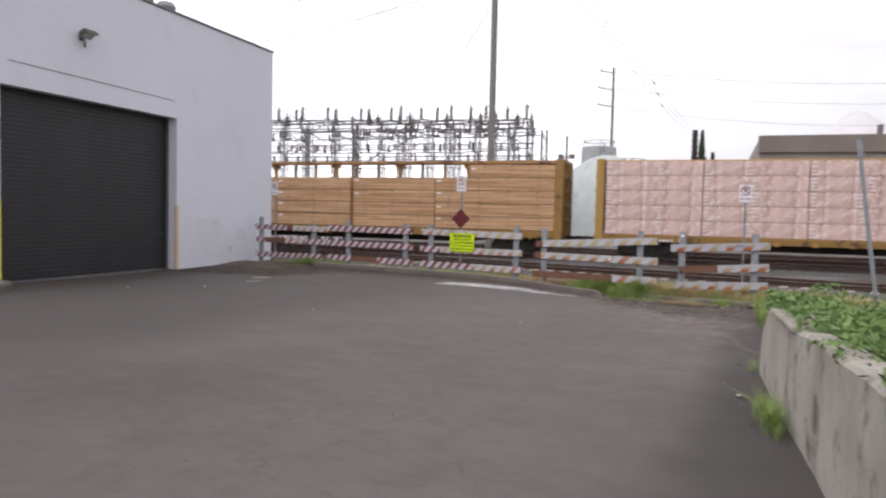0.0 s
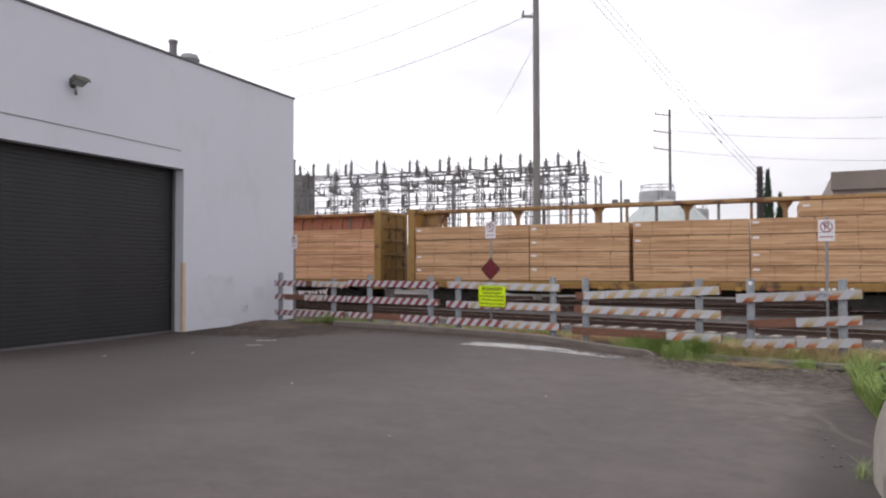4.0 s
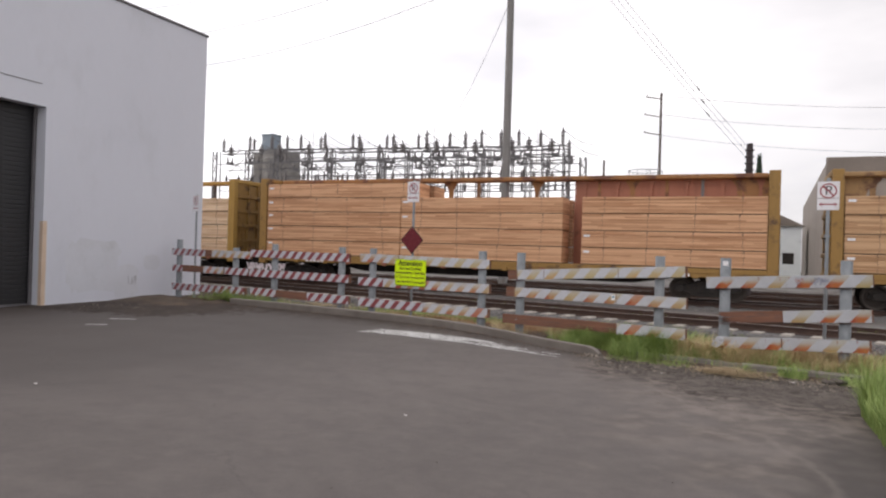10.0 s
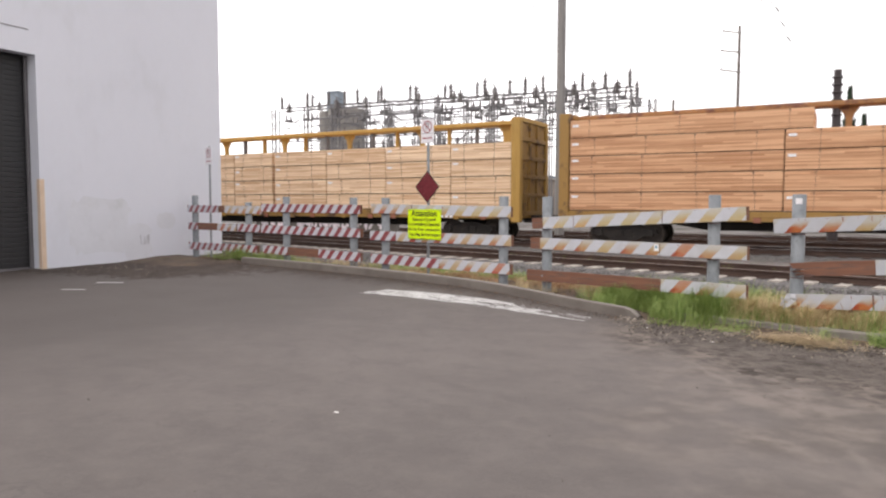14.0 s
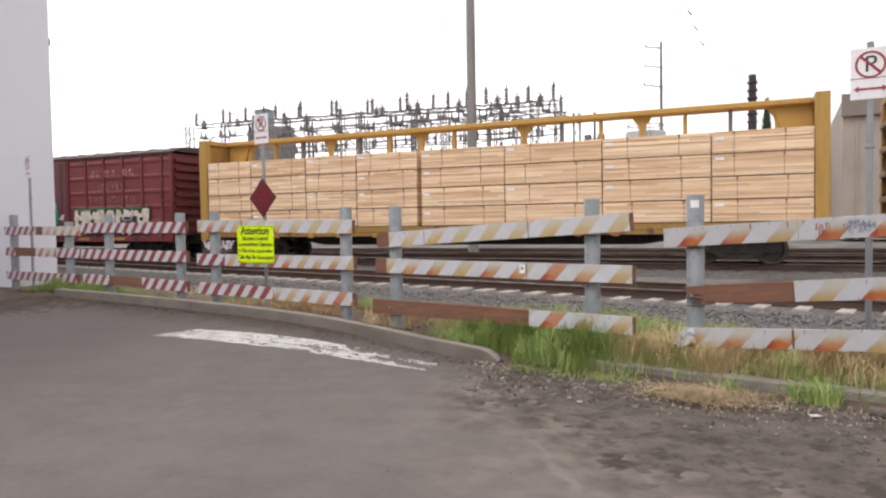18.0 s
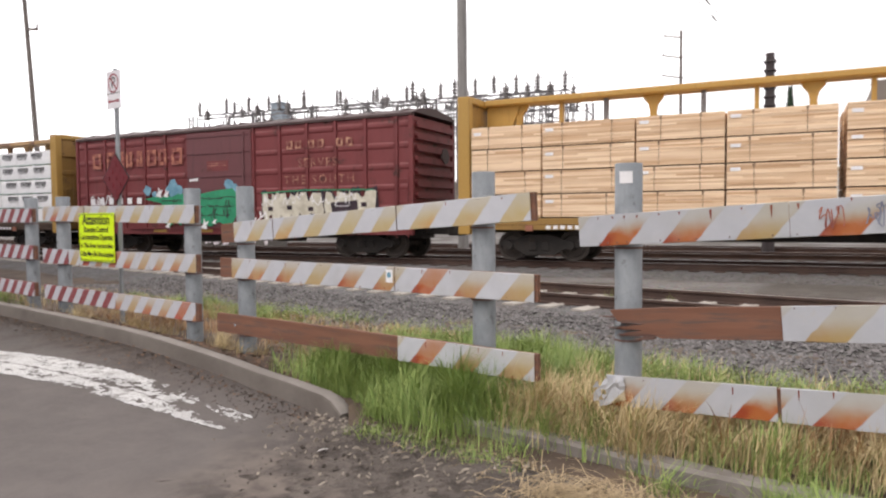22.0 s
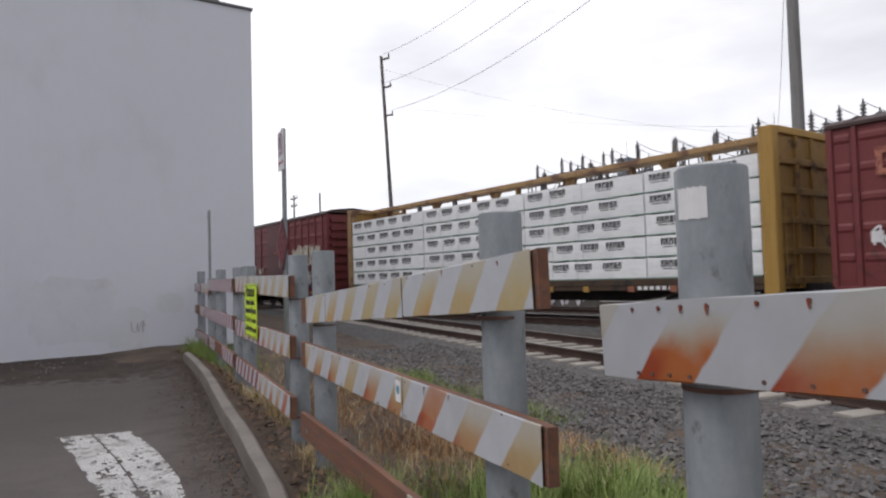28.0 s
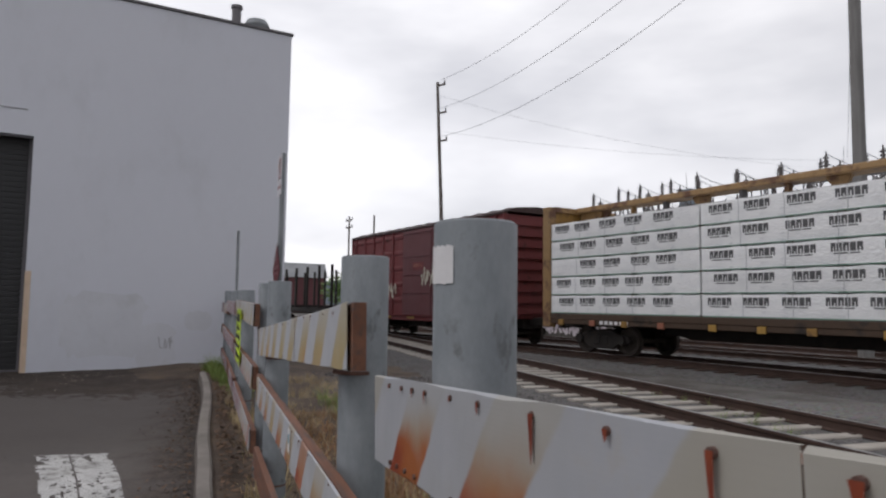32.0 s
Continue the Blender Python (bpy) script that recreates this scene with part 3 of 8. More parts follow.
POLE_WOOD = surf("grey_brown_pole_wood", (0.105, 0.088, 0.08), (0.16, 0.14, 0.128), 1.5, 25, 0.85, bump=0.3, stretch=(4, 4, 0.3))
DARK_WOOD = surf("creosoted_pole_wood", (0.03, 0.024, 0.026), (0.05, 0.04, 0.042), 1.5, 25, 0.8, stretch=(4, 4, 0.3))
TANK_WHITE = surf("white_tank_paint", (0.62, 0.66, 0.68), (0.7, 0.74, 0.75), 0.7, 12, 0.5, bump=0, stain=(0.5, 0.53, 0.54))
TANK_GREY = surf("grey_tank_paint", (0.3, 0.31, 0.325), (0.4, 0.41, 0.43), 0.5, 10, 0.6, bump=0, stain=(0.16, 0.165, 0.17))
SILO = surf("stained_concrete_silo", (0.16, 0.152, 0.142), (0.235, 0.222, 0.205), 0.5, 10, 0.8, bump=0, stain=(0.11, 0.105, 0.1))
CABIN = surf("blue_grey_cabin_cladding", (0.19, 0.235, 0.28), (0.25, 0.295, 0.34), 0.5, 10, 0.7, bump=0)
HALL = surf("dull_teal_white_membrane", (0.43, 0.475, 0.465), (0.53, 0.57, 0.56), 0.5, 8, 0.6, bump=0, stain=(0.36, 0.4, 0.4))
TANK_PALE = surf("pale_grey_tank_paint", (0.33, 0.335, 0.34), (0.43, 0.435, 0.44), 0.5, 10, 0.6, bump=0, stain=(0.38, 0.4, 0.42))
SHED = surf("tan_shed_cladding", (0.27, 0.228, 0.195), (0.33, 0.28, 0.24), 0.5, 8, 0.7, bump=0)
SHED_DARK = surf("brown_shed_fascia", (0.17, 0.142, 0.12), (0.215, 0.18, 0.153), 0.5, 8, 0.7, bump=0)
DOME = surf("pale_storage_dome", (0.62, 0.6, 0.62), (0.68, 0.66, 0.68), 0.3, 5, 0.6, bump=0)
# distance haze is mixed into the hills' blue-grey colour
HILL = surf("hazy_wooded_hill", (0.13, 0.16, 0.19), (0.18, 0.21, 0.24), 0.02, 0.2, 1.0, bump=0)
LEAF = island_mat("fresh_leaves", (0.05, 0.12, 0.025), (0.22, 0.33, 0.1), 0.6)
TREE_LEAF = island_mat("young_tree_leaves", (0.09, 0.19, 0.035), (0.27, 0.4, 0.11), 0.55)
GRASS = island_mat("green_grass_blades", (0.085, 0.185, 0.03), (0.35, 0.42, 0.13), 0.65)
STRAW = island_mat("dry_straw_blades", (0.35, 0.255, 0.12), (0.68, 0.55, 0.325), 0.8)
DULL_STRAW = island_mat("dull_cut_straw", (0.19, 0.135, 0.08), (0.56, 0.43, 0.26), 0.85)
RUSSET = island_mat("russet_dry_stems", (0.25, 0.12, 0.055), (0.48, 0.29, 0.15), 0.85)
CONIFER = island_mat("dark_conifer_foliage", (0.012, 0.03, 0.016), (0.035, 0.065, 0.035), 0.8)
DEAD_LEAF = island_mat("dead_leaves", (0.03, 0.018, 0.013), (0.2, 0.12, 0.075), 0.9)
CRUMBS = island_mat("dirt_crumbs", (0.04, 0.031, 0.026), (0.135, 0.114, 0.098), 0.9)
STONES = island_mat("grey_ballast_stones", (0.05, 0.045, 0.044), (0.22, 0.208, 0.205), 0.85)
LAMP_GLASS = surf("dull_lamp_lens", (0.3, 0.32, 0.3), (0.4, 0.42, 0.4), 3, 20, 0.3, bump=0)
LAMP_BODY = surf("bronze_lamp_housing", (0.08, 0.075, 0.06), (0.13, 0.12, 0.1), 3, 20, 0.5, metal=0.4, bump=0)
SILT = surf("grey_brown_silt", (0.062, 0.05, 0.043), (0.15, 0.126, 0.11), 3.0, 24, 0.95, bump=1.0, dist=0.045, stain=(0.034, 0.025, 0.02), stain_at=(0.48, 0.66), space="World", grain=0.4)
DARK_SILT = surf("dark_brown_silt", (0.03, 0.021, 0.017), (0.07, 0.052, 0.042), 2.2, 24, 0.95, bump=1.0, dist=0.04, stain=(0.02, 0.014, 0.012), space="World", grain=0.35)
CHIPS = surf("splintered_wood_chips", (0.09, 0.07, 0.055), (0.4, 0.35, 0.29), 3, 40, 0.9, bump=0, vary=0.4)
# base colour darkened to carry the darkness under the passing train
LOW_WALL = surf("sooty_concrete", (0.07, 0.064, 0.06), (0.14, 0.13, 0.12), 0.8, 14, 0.9, bump=0.3, space="World")
PALE_SPRAY = surf("pale_lilac_spray", (0.42, 0.36, 0.42), (0.7, 0.66, 0.7), 3, 30, 0.7, bump=0, vary=0.3)
# emission added so this lens shows a bright white face
LAMP_GLOW = surf("lit_lamp_lens", (0.8, 0.8, 0.78), (0.85, 0.85, 0.83), 4, 40, 0.3, bump=0)
LAMP_GLOW.node_tree.nodes["Principled BSDF"].inputs["Emission Color"].default_value = (1, 0.97, 0.92, 1)
LAMP_GLOW.node_tree.nodes["Principled BSDF"].inputs["Emission Strength"].default_value = 1.3
GREY_POLE = surf("weathered_grey_pole", (0.15, 0.145, 0.14), (0.24, 0.235, 0.23), 1.2, 24, 0.9, bump=0.3, stretch=(6, 6, 0.4))
LITTER = surf("white_litter", (0.5, 0.48, 0.46), (0.64, 0.62, 0.6), 5, 40, 0.7, bump=0)
WIRE = surf("overhead_wire", (0.2, 0.2, 0.21), (0.26, 0.26, 0.27), 2, 20, 0.6, bump=0)


# ---- mesh building ----
class Shape:
    """Collects faces; slot is the material slot of what is added next."""

    def __init__(self):
        self.v, self.f, self.s, self.slot = [], [], [], 0

    def face(self, pts):
        k = len(self.v)
        self.v += [tuple(p) for p in pts]
        self.f.append(tuple(range(k, k + len(pts))))
        self.s.append(self.slot)
        return self

    def mesh(self, verts, faces, m=None):
        k = len(self.v)
        self.v += [tuple(m @ Vector(p)) if m else tuple(p) for p in verts]
        self.f += [tuple(k + i for i in f) for f in faces]
        self.s += [self.slot] * len(faces)
        return self

    def box(self, x0, x1, y0, y1, z0, z1, bev=0.0, m=None):
        lo, hi = (x0, y0, z0), (x1, y1, z1)
        if bev <= 0:
            v = [(x, y, z) for x in (x0, x1) for y in (y0, y1) for z in (z0, z1)]
            return self.mesh(v, [(0, 1, 3, 2), (4, 6, 7, 5), (0, 4, 5, 1), (2, 3, 7, 6), (0, 2, 6, 4), (1, 5, 7, 3)], m)
        bev = min(bev, *(0.45 * (b - a) for a, b in zip(lo, hi)))
        v, at = [], {}
        for c in range(8):
            bits = [(c >> i) & 1 for i in range(3)]
            for a in range(3):
                p = [hi[i] - (bev if i != a else 0) if bits[i] else lo[i] + (bev if i != a else 0) for i in range(3)]
                at[c, a] = len(v)
                v.append(p)
        f = []
        for a in range(3):
            p, q = (a + 1) % 3, (a + 2) % 3
            for s in (0, 1):
                base = s << a
                f.append([at[base, a], at[base | 1 << p, a], at[base | 1 << p | 1 << q, a], at[base | 1 << q, a]])
            for sp in (0, 1):
                for sq in (0, 1):
                    c1 = sp << p | sq << q
                    c2 = c1 | 1 << a
                    f.append([at[c1, p], at[c2, p], at[c2, q], at[c1, q]])
        for c in range(8):
            f.append([at[c, 0], at[c, 1], at[c, 2]])
        return self.mesh(v, f, m)

    def cyl(self, p0, p1, r0, r1=None, n=12, caps=True, m=None):
        r1 = r0 if r1 is None else r1
        p0, p1 = Vector(p0), Vector(p1)
        d = (p1 - p0).normalized()
        a = d.orthogonal().normalized()
        b = d.cross(a)
        ring = [a * math.cos(2 * math.pi * i / n) + b * math.sin(2 * math.pi * i / n) for i in range(n)]
        v = [p0 + q * r0 for q in ring] + [p1 + q * r1 for q in ring]
        f = [(i, (i + 1) % n, n + (i + 1) % n, n + i) for i in range(n)]
        if caps:
            f += [tuple(range(n - 1, -1, -1)), tuple(range(n, 2 * n))]
        return self.mesh(v, f, m)

    def prism(self, poly, y0, y1, m=None):
        """A polygon in x and z, drawn out from y0 to y1."""
        n = len(poly)
        v = [(x, y0, z) for x, z in poly] + [(x, y1, z) for x, z in poly]
        f = [tuple(range(n)), tuple(range(2 * n - 1, n - 1, -1))] + [(i, i + n, (i + 1) % n + n, (i + 1) % n) for i in range(n)]
        return self.mesh(v, f, m)

    def lathe(self, profile, n=16, m=None):
        v, f = [], []
        for r, z in profile:
            v += [(r * math.cos(2 * math.pi * i / n), r * math.sin(2 * math.pi * i / n), z) for i in range(n)]
        for k in range(len(profile) - 1):
            f += [(k * n + i, k * n + (i + 1) % n, (k + 1) * n + (i + 1) % n, (k + 1) * n + i) for i in range(n)]
        f += [tuple(range(n - 1, -1, -1)), tuple(range((len(profile) - 1) * n, len(profile) * n))]
        return self.mesh(v, f, m)

    def data(self, name, *mats):
        me = bpy.data.meshes.new(name)
        me.from_pydata(self.v, [], self.f)
        for mt in mats:
            me.materials.append(mt)
        if len(mats) > 1:
            me.polygons.foreach_set("material_index", self.s)
        if len(self.f) < 6000:
            bm = bmesh.new()
            bm.from_mesh(me)
            bmesh.ops.recalc_face_normals(bm, faces=bm.faces)
            bm.to_mesh(me)
            bm.free()
        return me


def smooth(me, angle=40):
    me.polygons.foreach_set("use_smooth", [True] * len(me.polygons))
    me.set_sharp_from_angle(angle=radians(angle))
    return me


def part(name, shape, mats, parent, label="", m=None, kind=""):
    me = shape.data(name, *(mats if isinstance(mats, tuple) else (mats,))) if isinstance(shape, Shape) else shape
    ob = new(name, me)
    ob.parent = parent
    if m is not None:
        ob.matrix_basis = m
    return tagged(ob, label, kind=kind)


def thing(name, label, category, m=None, group="", kind="", shape=None, mats=None):
    data = None
    if shape is not None:
        data = shape.data(name, *(mats if isinstance(mats, tuple) else (mats,))) if isinstance(shape, Shape) else shape
    ob = new(name, data)
    if m is not None:
        ob.matrix_basis = m
    return tagged(ob, label, category, group, kind)


FENCE_TURN = -12.18
FENCE_O = Vector((0.524, 0.495))
FU = Vector((math.cos(radians(FENCE_TURN)), math.sin(radians(FENCE_TURN))))
FN = Vector((-FU.y, FU.x))


def fence_xy(u, v):
    p = FENCE_O + FU * u + FN * v
    return p.x, p.y


def fence_uv(x, y):
    d = Vector((x, y)) - FENCE_O
    return d.dot(FU), d.dot(FN)


def soft(x):
    return math.log1p(math.exp(x)) if x < 30 else x


def sig(x):
    return 1 / (1 + math.exp(-max(-40, min(40, x))))


def pave_z(x, y):
    """Height of the yard: it falls towards the tracks and a little to the low corner by the broken kerb."""
    silt = max(0.0, 1 - (kerb_y(x) - y) / 0.9) ** 1.5 if -12.5 < x < -1.4 else 0.0
    return 0.07 - 0.15 * sig((x + 3.6) / 0.8) + 0.042 * 1.5 * soft(-(y + 6.5) / 1.5) + 0.085 * min(1.0, silt) * sig(-(x + 3.0) / 0.5)


KERB_LINE = [(-11.6, 2.52), (-9.8, 2.19), (-8.48, 1.92), (-7.3, 1.65), (-6.22, 1.39), (-5.3, 1.18), (-4.39, 1.0), (-3.85, 0.88), (-3.0, 0.71), (-2.2, 0.49), (-1.5, 0.25)]


def kerb_y(x):
    pts = KERB_LINE
    if x <= pts[0][0]:
        return pts[0][1] + 0.05
    for (a, ya), (b, yb) in zip(pts, pts[1:]):
        if x <= b:
            return ya + (yb - ya) * (x - a) / (b - a)
    return pts[-1][1] - 0.215 * (x - pts[-1][0])


TRACK_TURN, TRACK_D = -13.6, 6.12
TU = Vector((math.cos(radians(TRACK_TURN)), math.sin(radians(TRACK_TURN))))
TN = Vector((-TU.y, TU.x))


def land_z(x, y):
    """Height of the soil between kerb and track, which falls to the foot of the ballast."""
    u, v = fence_uv(x, y)
    if x < -1.4:
        s = max(0.0, min(1.0, (v + 0.3) / 0.3))
        edge = 0.1 * s + (pave_z(x, y) + 0.1) * (1 - s)
    else:
        edge = 0.1 - 0.14 * sig(-(v + 0.4) / 0.12)
    d = x * TN.x + y * TN.y - TRACK_D
    t = max(0.0, min(1.0, (d + 4.6) / 2.6))
    return edge * (1 - t) - 0.1 * t


# ---- ground and yard ----
def grid_axis(lo, hi, knots):
    out = [lo]
    while out[-1] < hi - 1e-6:
        x = out[-1]
        step = next(s for limit, s in knots if x < limit)
        out.append(min(hi, x + step))
    return out


def build_ground():
    """One sheet to the horizon; it dips out of sight under the yard, the verge and the bank."""
    knots = [(-400, 800), (-60, 60), (60, 6), (400, 60), (9e9, 800)]
    xs, ys = grid_axis(-2400, 2400, knots), grid_axis(-2400, 2400, knots)
    v = [(x, y, -0.75 if -50 < x < 16 and -50 < y < 9 else -0.14) for y in ys for x in xs]
    w = len(xs)
    f = [(j * w + i, j * w + i + 1, (j + 1) * w + i + 1, (j + 1) * w + i) for j in range(len(ys) - 1) for i in range(w - 1)]
    me = bpy.data.meshes.new("ground")
    me.from_pydata(v, [], f)
    me.materials.append(GROUND)
    tagged(new("ground", me), "bare soil and gravel ground along the tracks", "ground", kind="structure")
    # the verge between kerb and ballast
    v, f = [], []
    xs = [-60 + i * 2.0 for i in range(22)] + [-15.9 + i * 0.2 for i in range(88)] + [1.7 + i * 0.2 for i in range(9)] + [3.42, 3.421] + [3.6 + i * 0.2 for i in range(36)] + [11 + i * 3.0 for i in range(14)]
    rows = 40
    for x in xs:
        y0 = kerb_y(x) + (0.13 if x < -1.45 else -0.12) if x > -15.5 else 5.3
        bare = -15.6 < x < -11.6
        if bare:
            y0 = 2.65 - 1.1 * min(1.0, (-11.6 - x) / 1.2)
        if x > 3.42:
            y0 = -5.2
        y1 = (TRACK_D - 1.2 - x * TN.x) / TN.y
        for j in range(rows):
            y = y0 + (y1 - y0) * j / (rows - 1)
            lift = -0.1 * max(0.0, 1 - (y - y0) / 1.3) - (0.03 if j == 0 else 0) if bare else (-0.06 * max(0.0, 1 - j / 4) if -1.45 < x < 3.42 else 0.0)
            v.append((x, y, lift + land_z(x, y) + 0.035 * noise.noise((x * 1.3, y * 1.3, 0)) * min(1, j / 6) + 0.012 * noise.noise((x * 5, y * 5, 3))))
    f = [(i * rows + j, (i + 1) * rows + j, (i + 1) * rows + j + 1, i * rows + j + 1) for i in range(len(xs) - 1) for j in range(rows - 1)]
    me = bpy.data.meshes.new("verge")
    me.from_pydata(v, [], f)
    me.materials.append(SOIL)
    smooth(me, 60)
    tagged(new("verge", me), "brown soil verge between the kerb and the track", "verge", kind="structure")


def pave_top(x, y):
    return pave_z(x, y) + 0.012 * noise.noise((x * 0.5, y * 0.5, 1.0))


def build_pavement():
    xs = [-15.1 + i * 0.335 for i in range(56)]
    v, f = [], []
    rows = 90
    for x in xs:
        top = kerb_y(x) + 0.03 if x < -1.45 else kerb_y(x) + 0.02
        for j in range(rows):
            t = (j / (rows - 1)) ** 0.6
            y = -45 + (top + 45) * t
            v.append((x, y, pave_top(x, y)))
    for i in range(len(xs) - 1):
        f += [(i * rows + j, (i + 1) * rows + j, (i + 1) * rows + j + 1, i * rows + j + 1) for j in range(rows - 1)]
    me = bpy.data.meshes.new("pavement")
    me.from_pydata(v, [], f)
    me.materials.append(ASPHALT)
    smooth(me, 60)
    tagged(new("pavement", me), "worn grey asphalt yard, stained and dusty", "asphalt yard", kind="structure")


def ribbon(line, widths, base, name, mat, label, step=0.25, wob=0.01, taper=False, top=None):
    """A kerb drawn along a line: profile of (offset, height) points."""
    pts = []
    for (ax, ay), (bx, by) in zip(line, line[1:]):
        n = max(1, int(math.hypot(bx - ax, by - ay) / step))
        pts += [(ax + (bx - ax) * i / n, ay + (by - ay) * i / n) for i in range(n)]
    pts.append(line[-1])
    v, f = [], []
    k = len(widths)
    for i, (x, y) in enumerate(pts):
        a, b = pts[max(0, i - 1)], pts[min(len(pts) - 1, i + 1)]
        d = Vector((b[0] - a[0], b[1] - a[1])).normalized()
        nrm = Vector((-d.y, d.x))
        z = base(x, y)
        left = math.hypot(pts[-1][0] - x, pts[-1][1] - y)
        for o, h in widths:
            if taper and h > 0:
                h *= min(1.0, 0.3 + (left / 0.35) ** 0.6)
            j = noise.noise((x * 2.3, y * 2.3 + o * 5, h)) * wob
            v.append((x + nrm.x * (o + j), y + nrm.y * (o + j), z + h + j))
    for i in range(len(pts) - 1):
        f += [(i * k + j, (i + 1) * k + j, (i + 1) * k + (j + 1) % k, i * k + (j + 1) % k) for j in range(k)]
    f += [tuple(range(k - 1, -1, -1)), tuple(range((len(pts) - 1) * k, len(pts) * k))]
    me = bpy.data.meshes.new(name)
    me.from_pydata(v, [], f)
    me.materials.append(mat)
    # upward faces take the lighter tone, as if lit from above
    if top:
        me.materials.append(KERB_LIT)
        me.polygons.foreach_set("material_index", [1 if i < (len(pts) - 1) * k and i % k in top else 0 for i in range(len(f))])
    smooth(me, 35)
    return tagged(new(name, me), label, "kerb", kind="structure")


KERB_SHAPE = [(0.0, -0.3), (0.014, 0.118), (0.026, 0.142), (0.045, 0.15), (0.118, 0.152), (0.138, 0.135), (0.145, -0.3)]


def build_kerbs():
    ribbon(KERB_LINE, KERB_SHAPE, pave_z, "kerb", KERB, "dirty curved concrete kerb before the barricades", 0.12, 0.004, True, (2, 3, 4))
    old = [fence_xy(u, v) for u, v in ((-1.45, -0.46), (-0.6, -0.47), (0.2, -0.48), (1.0, -0.5), (2.0, -0.46), (3.0, -0.46))]
    ribbon(old, [(0, -0.3), (0.0, 0.02), (0.02, 0.04), (0.12, 0.04), (0.14, 0.02), (0.14, -0.3)], lambda x, y: 0.03, "old_kerb", KERB_LIT, "low broken kerb buried in grass", top=(2, 3))
    walk_line = [(-12.1, -28.0), (-12.1, -10.9), (-12.05, -10.0), (-12.4, -9.1), (-13.0, -8.3), (-13.6, -7.4), (-14.2, -6.85), (-15.05, -6.7)]
    v, outer = [], walk_line
    ribbon([(x, y) for x, y in reversed(outer)], [(0.0, -0.3), (0.0, 0.12), (-0.03, 0.15), (-0.15, 0.15), (-0.16, -0.3)], pave_z, "walkway_kerb", KERB, "kerb of the raised walkway along the building")
    for x, y in outer:
        v += [(x - 0.14, y, pave_z(x, y) + 0.145), (-15.1, y, pave_z(-15.1, y) + 0.145)]
    f = [(2 * i, 2 * i + 1, 2 * i + 3, 2 * i + 2) for i in range(len(outer) - 1)]
    s = Shape().mesh(v, f)
    tagged(new("walkway", s.data("walkway", KERB_LIT)), "raised concrete walkway beside the roller door", "walkway", kind="structure")


def build_line():
    """The stop bar by the kerb: two worn strips side by side along a slight bend, broken into flakes."""
    line = [(-6.09, 0.2), (-5.0, 0.205), (-4.1, 0.175), (-3.3, 0.08), (-2.7, -0.03), (-2.1, -0.13)]
    length = line[-1][0] - line[0][0]
    bar = thing("stop_bar", "worn white painted stop bar on the asphalt", "road marking", kind="structure")
    r = random.Random(3)

    def middle(x):
        for (a, ya), (b, yb) in zip(line, line[1:]):
            if x <= b:
                return ya + (yb - ya) * (x - a) / (b - a)
        return line[-1][1]
    for lo, hi in ((-1.0, -0.08), (-0.03, 1.0)):
        s = Shape()
        nx, ny = 270, 14
        for i in range(nx):
            for j in range(ny):
                x0, x1 = i / nx * length, (i + 1) / nx * length
                y0, y1 = lo + (hi - lo) * j / ny, lo + (hi - lo) * (j + 1) / ny
                w0 = y0 * 0.31
                wear = 0.7 * noise.noise((x0 * 1.6, w0 * 5, 3.1)) + 0.6 * noise.noise((x0 * 7, w0 * 12, 1.0)) + 0.55 * noise.noise((x0 * 21, w0 * 30, 2.0)) + 0.55 * (x0 / length) ** 1.3 + (0.25 if j in (0, ny - 1) else 0) + max(0.0, 0.22 - x0 * 2.2)
                if wear > 0.42:
                    continue
                q = []
                for x, y in ((x0, y0), (x1, y0), (x1, y1), (x0, y1)):
                    k = r.uniform(-0.003, 0.003)
                    px = line[0][0] + x + k + 0.11 * y * (1 - x / length)
                    py = middle(line[0][0] + x) + y * (0.31 - 0.14 * (x / length) ** 2) + k
                    q.append((px, py, pave_top(px, py) + 0.006))
                s.face(q)
        part("strip", s, PAINT, bar)


# ---- the building ----
BX, BY, BH = -15.08, 5.2, 8.27
DOOR_Y0, DOOR_Y1, DOOR_Z = -6.44, -0.26, 4.97


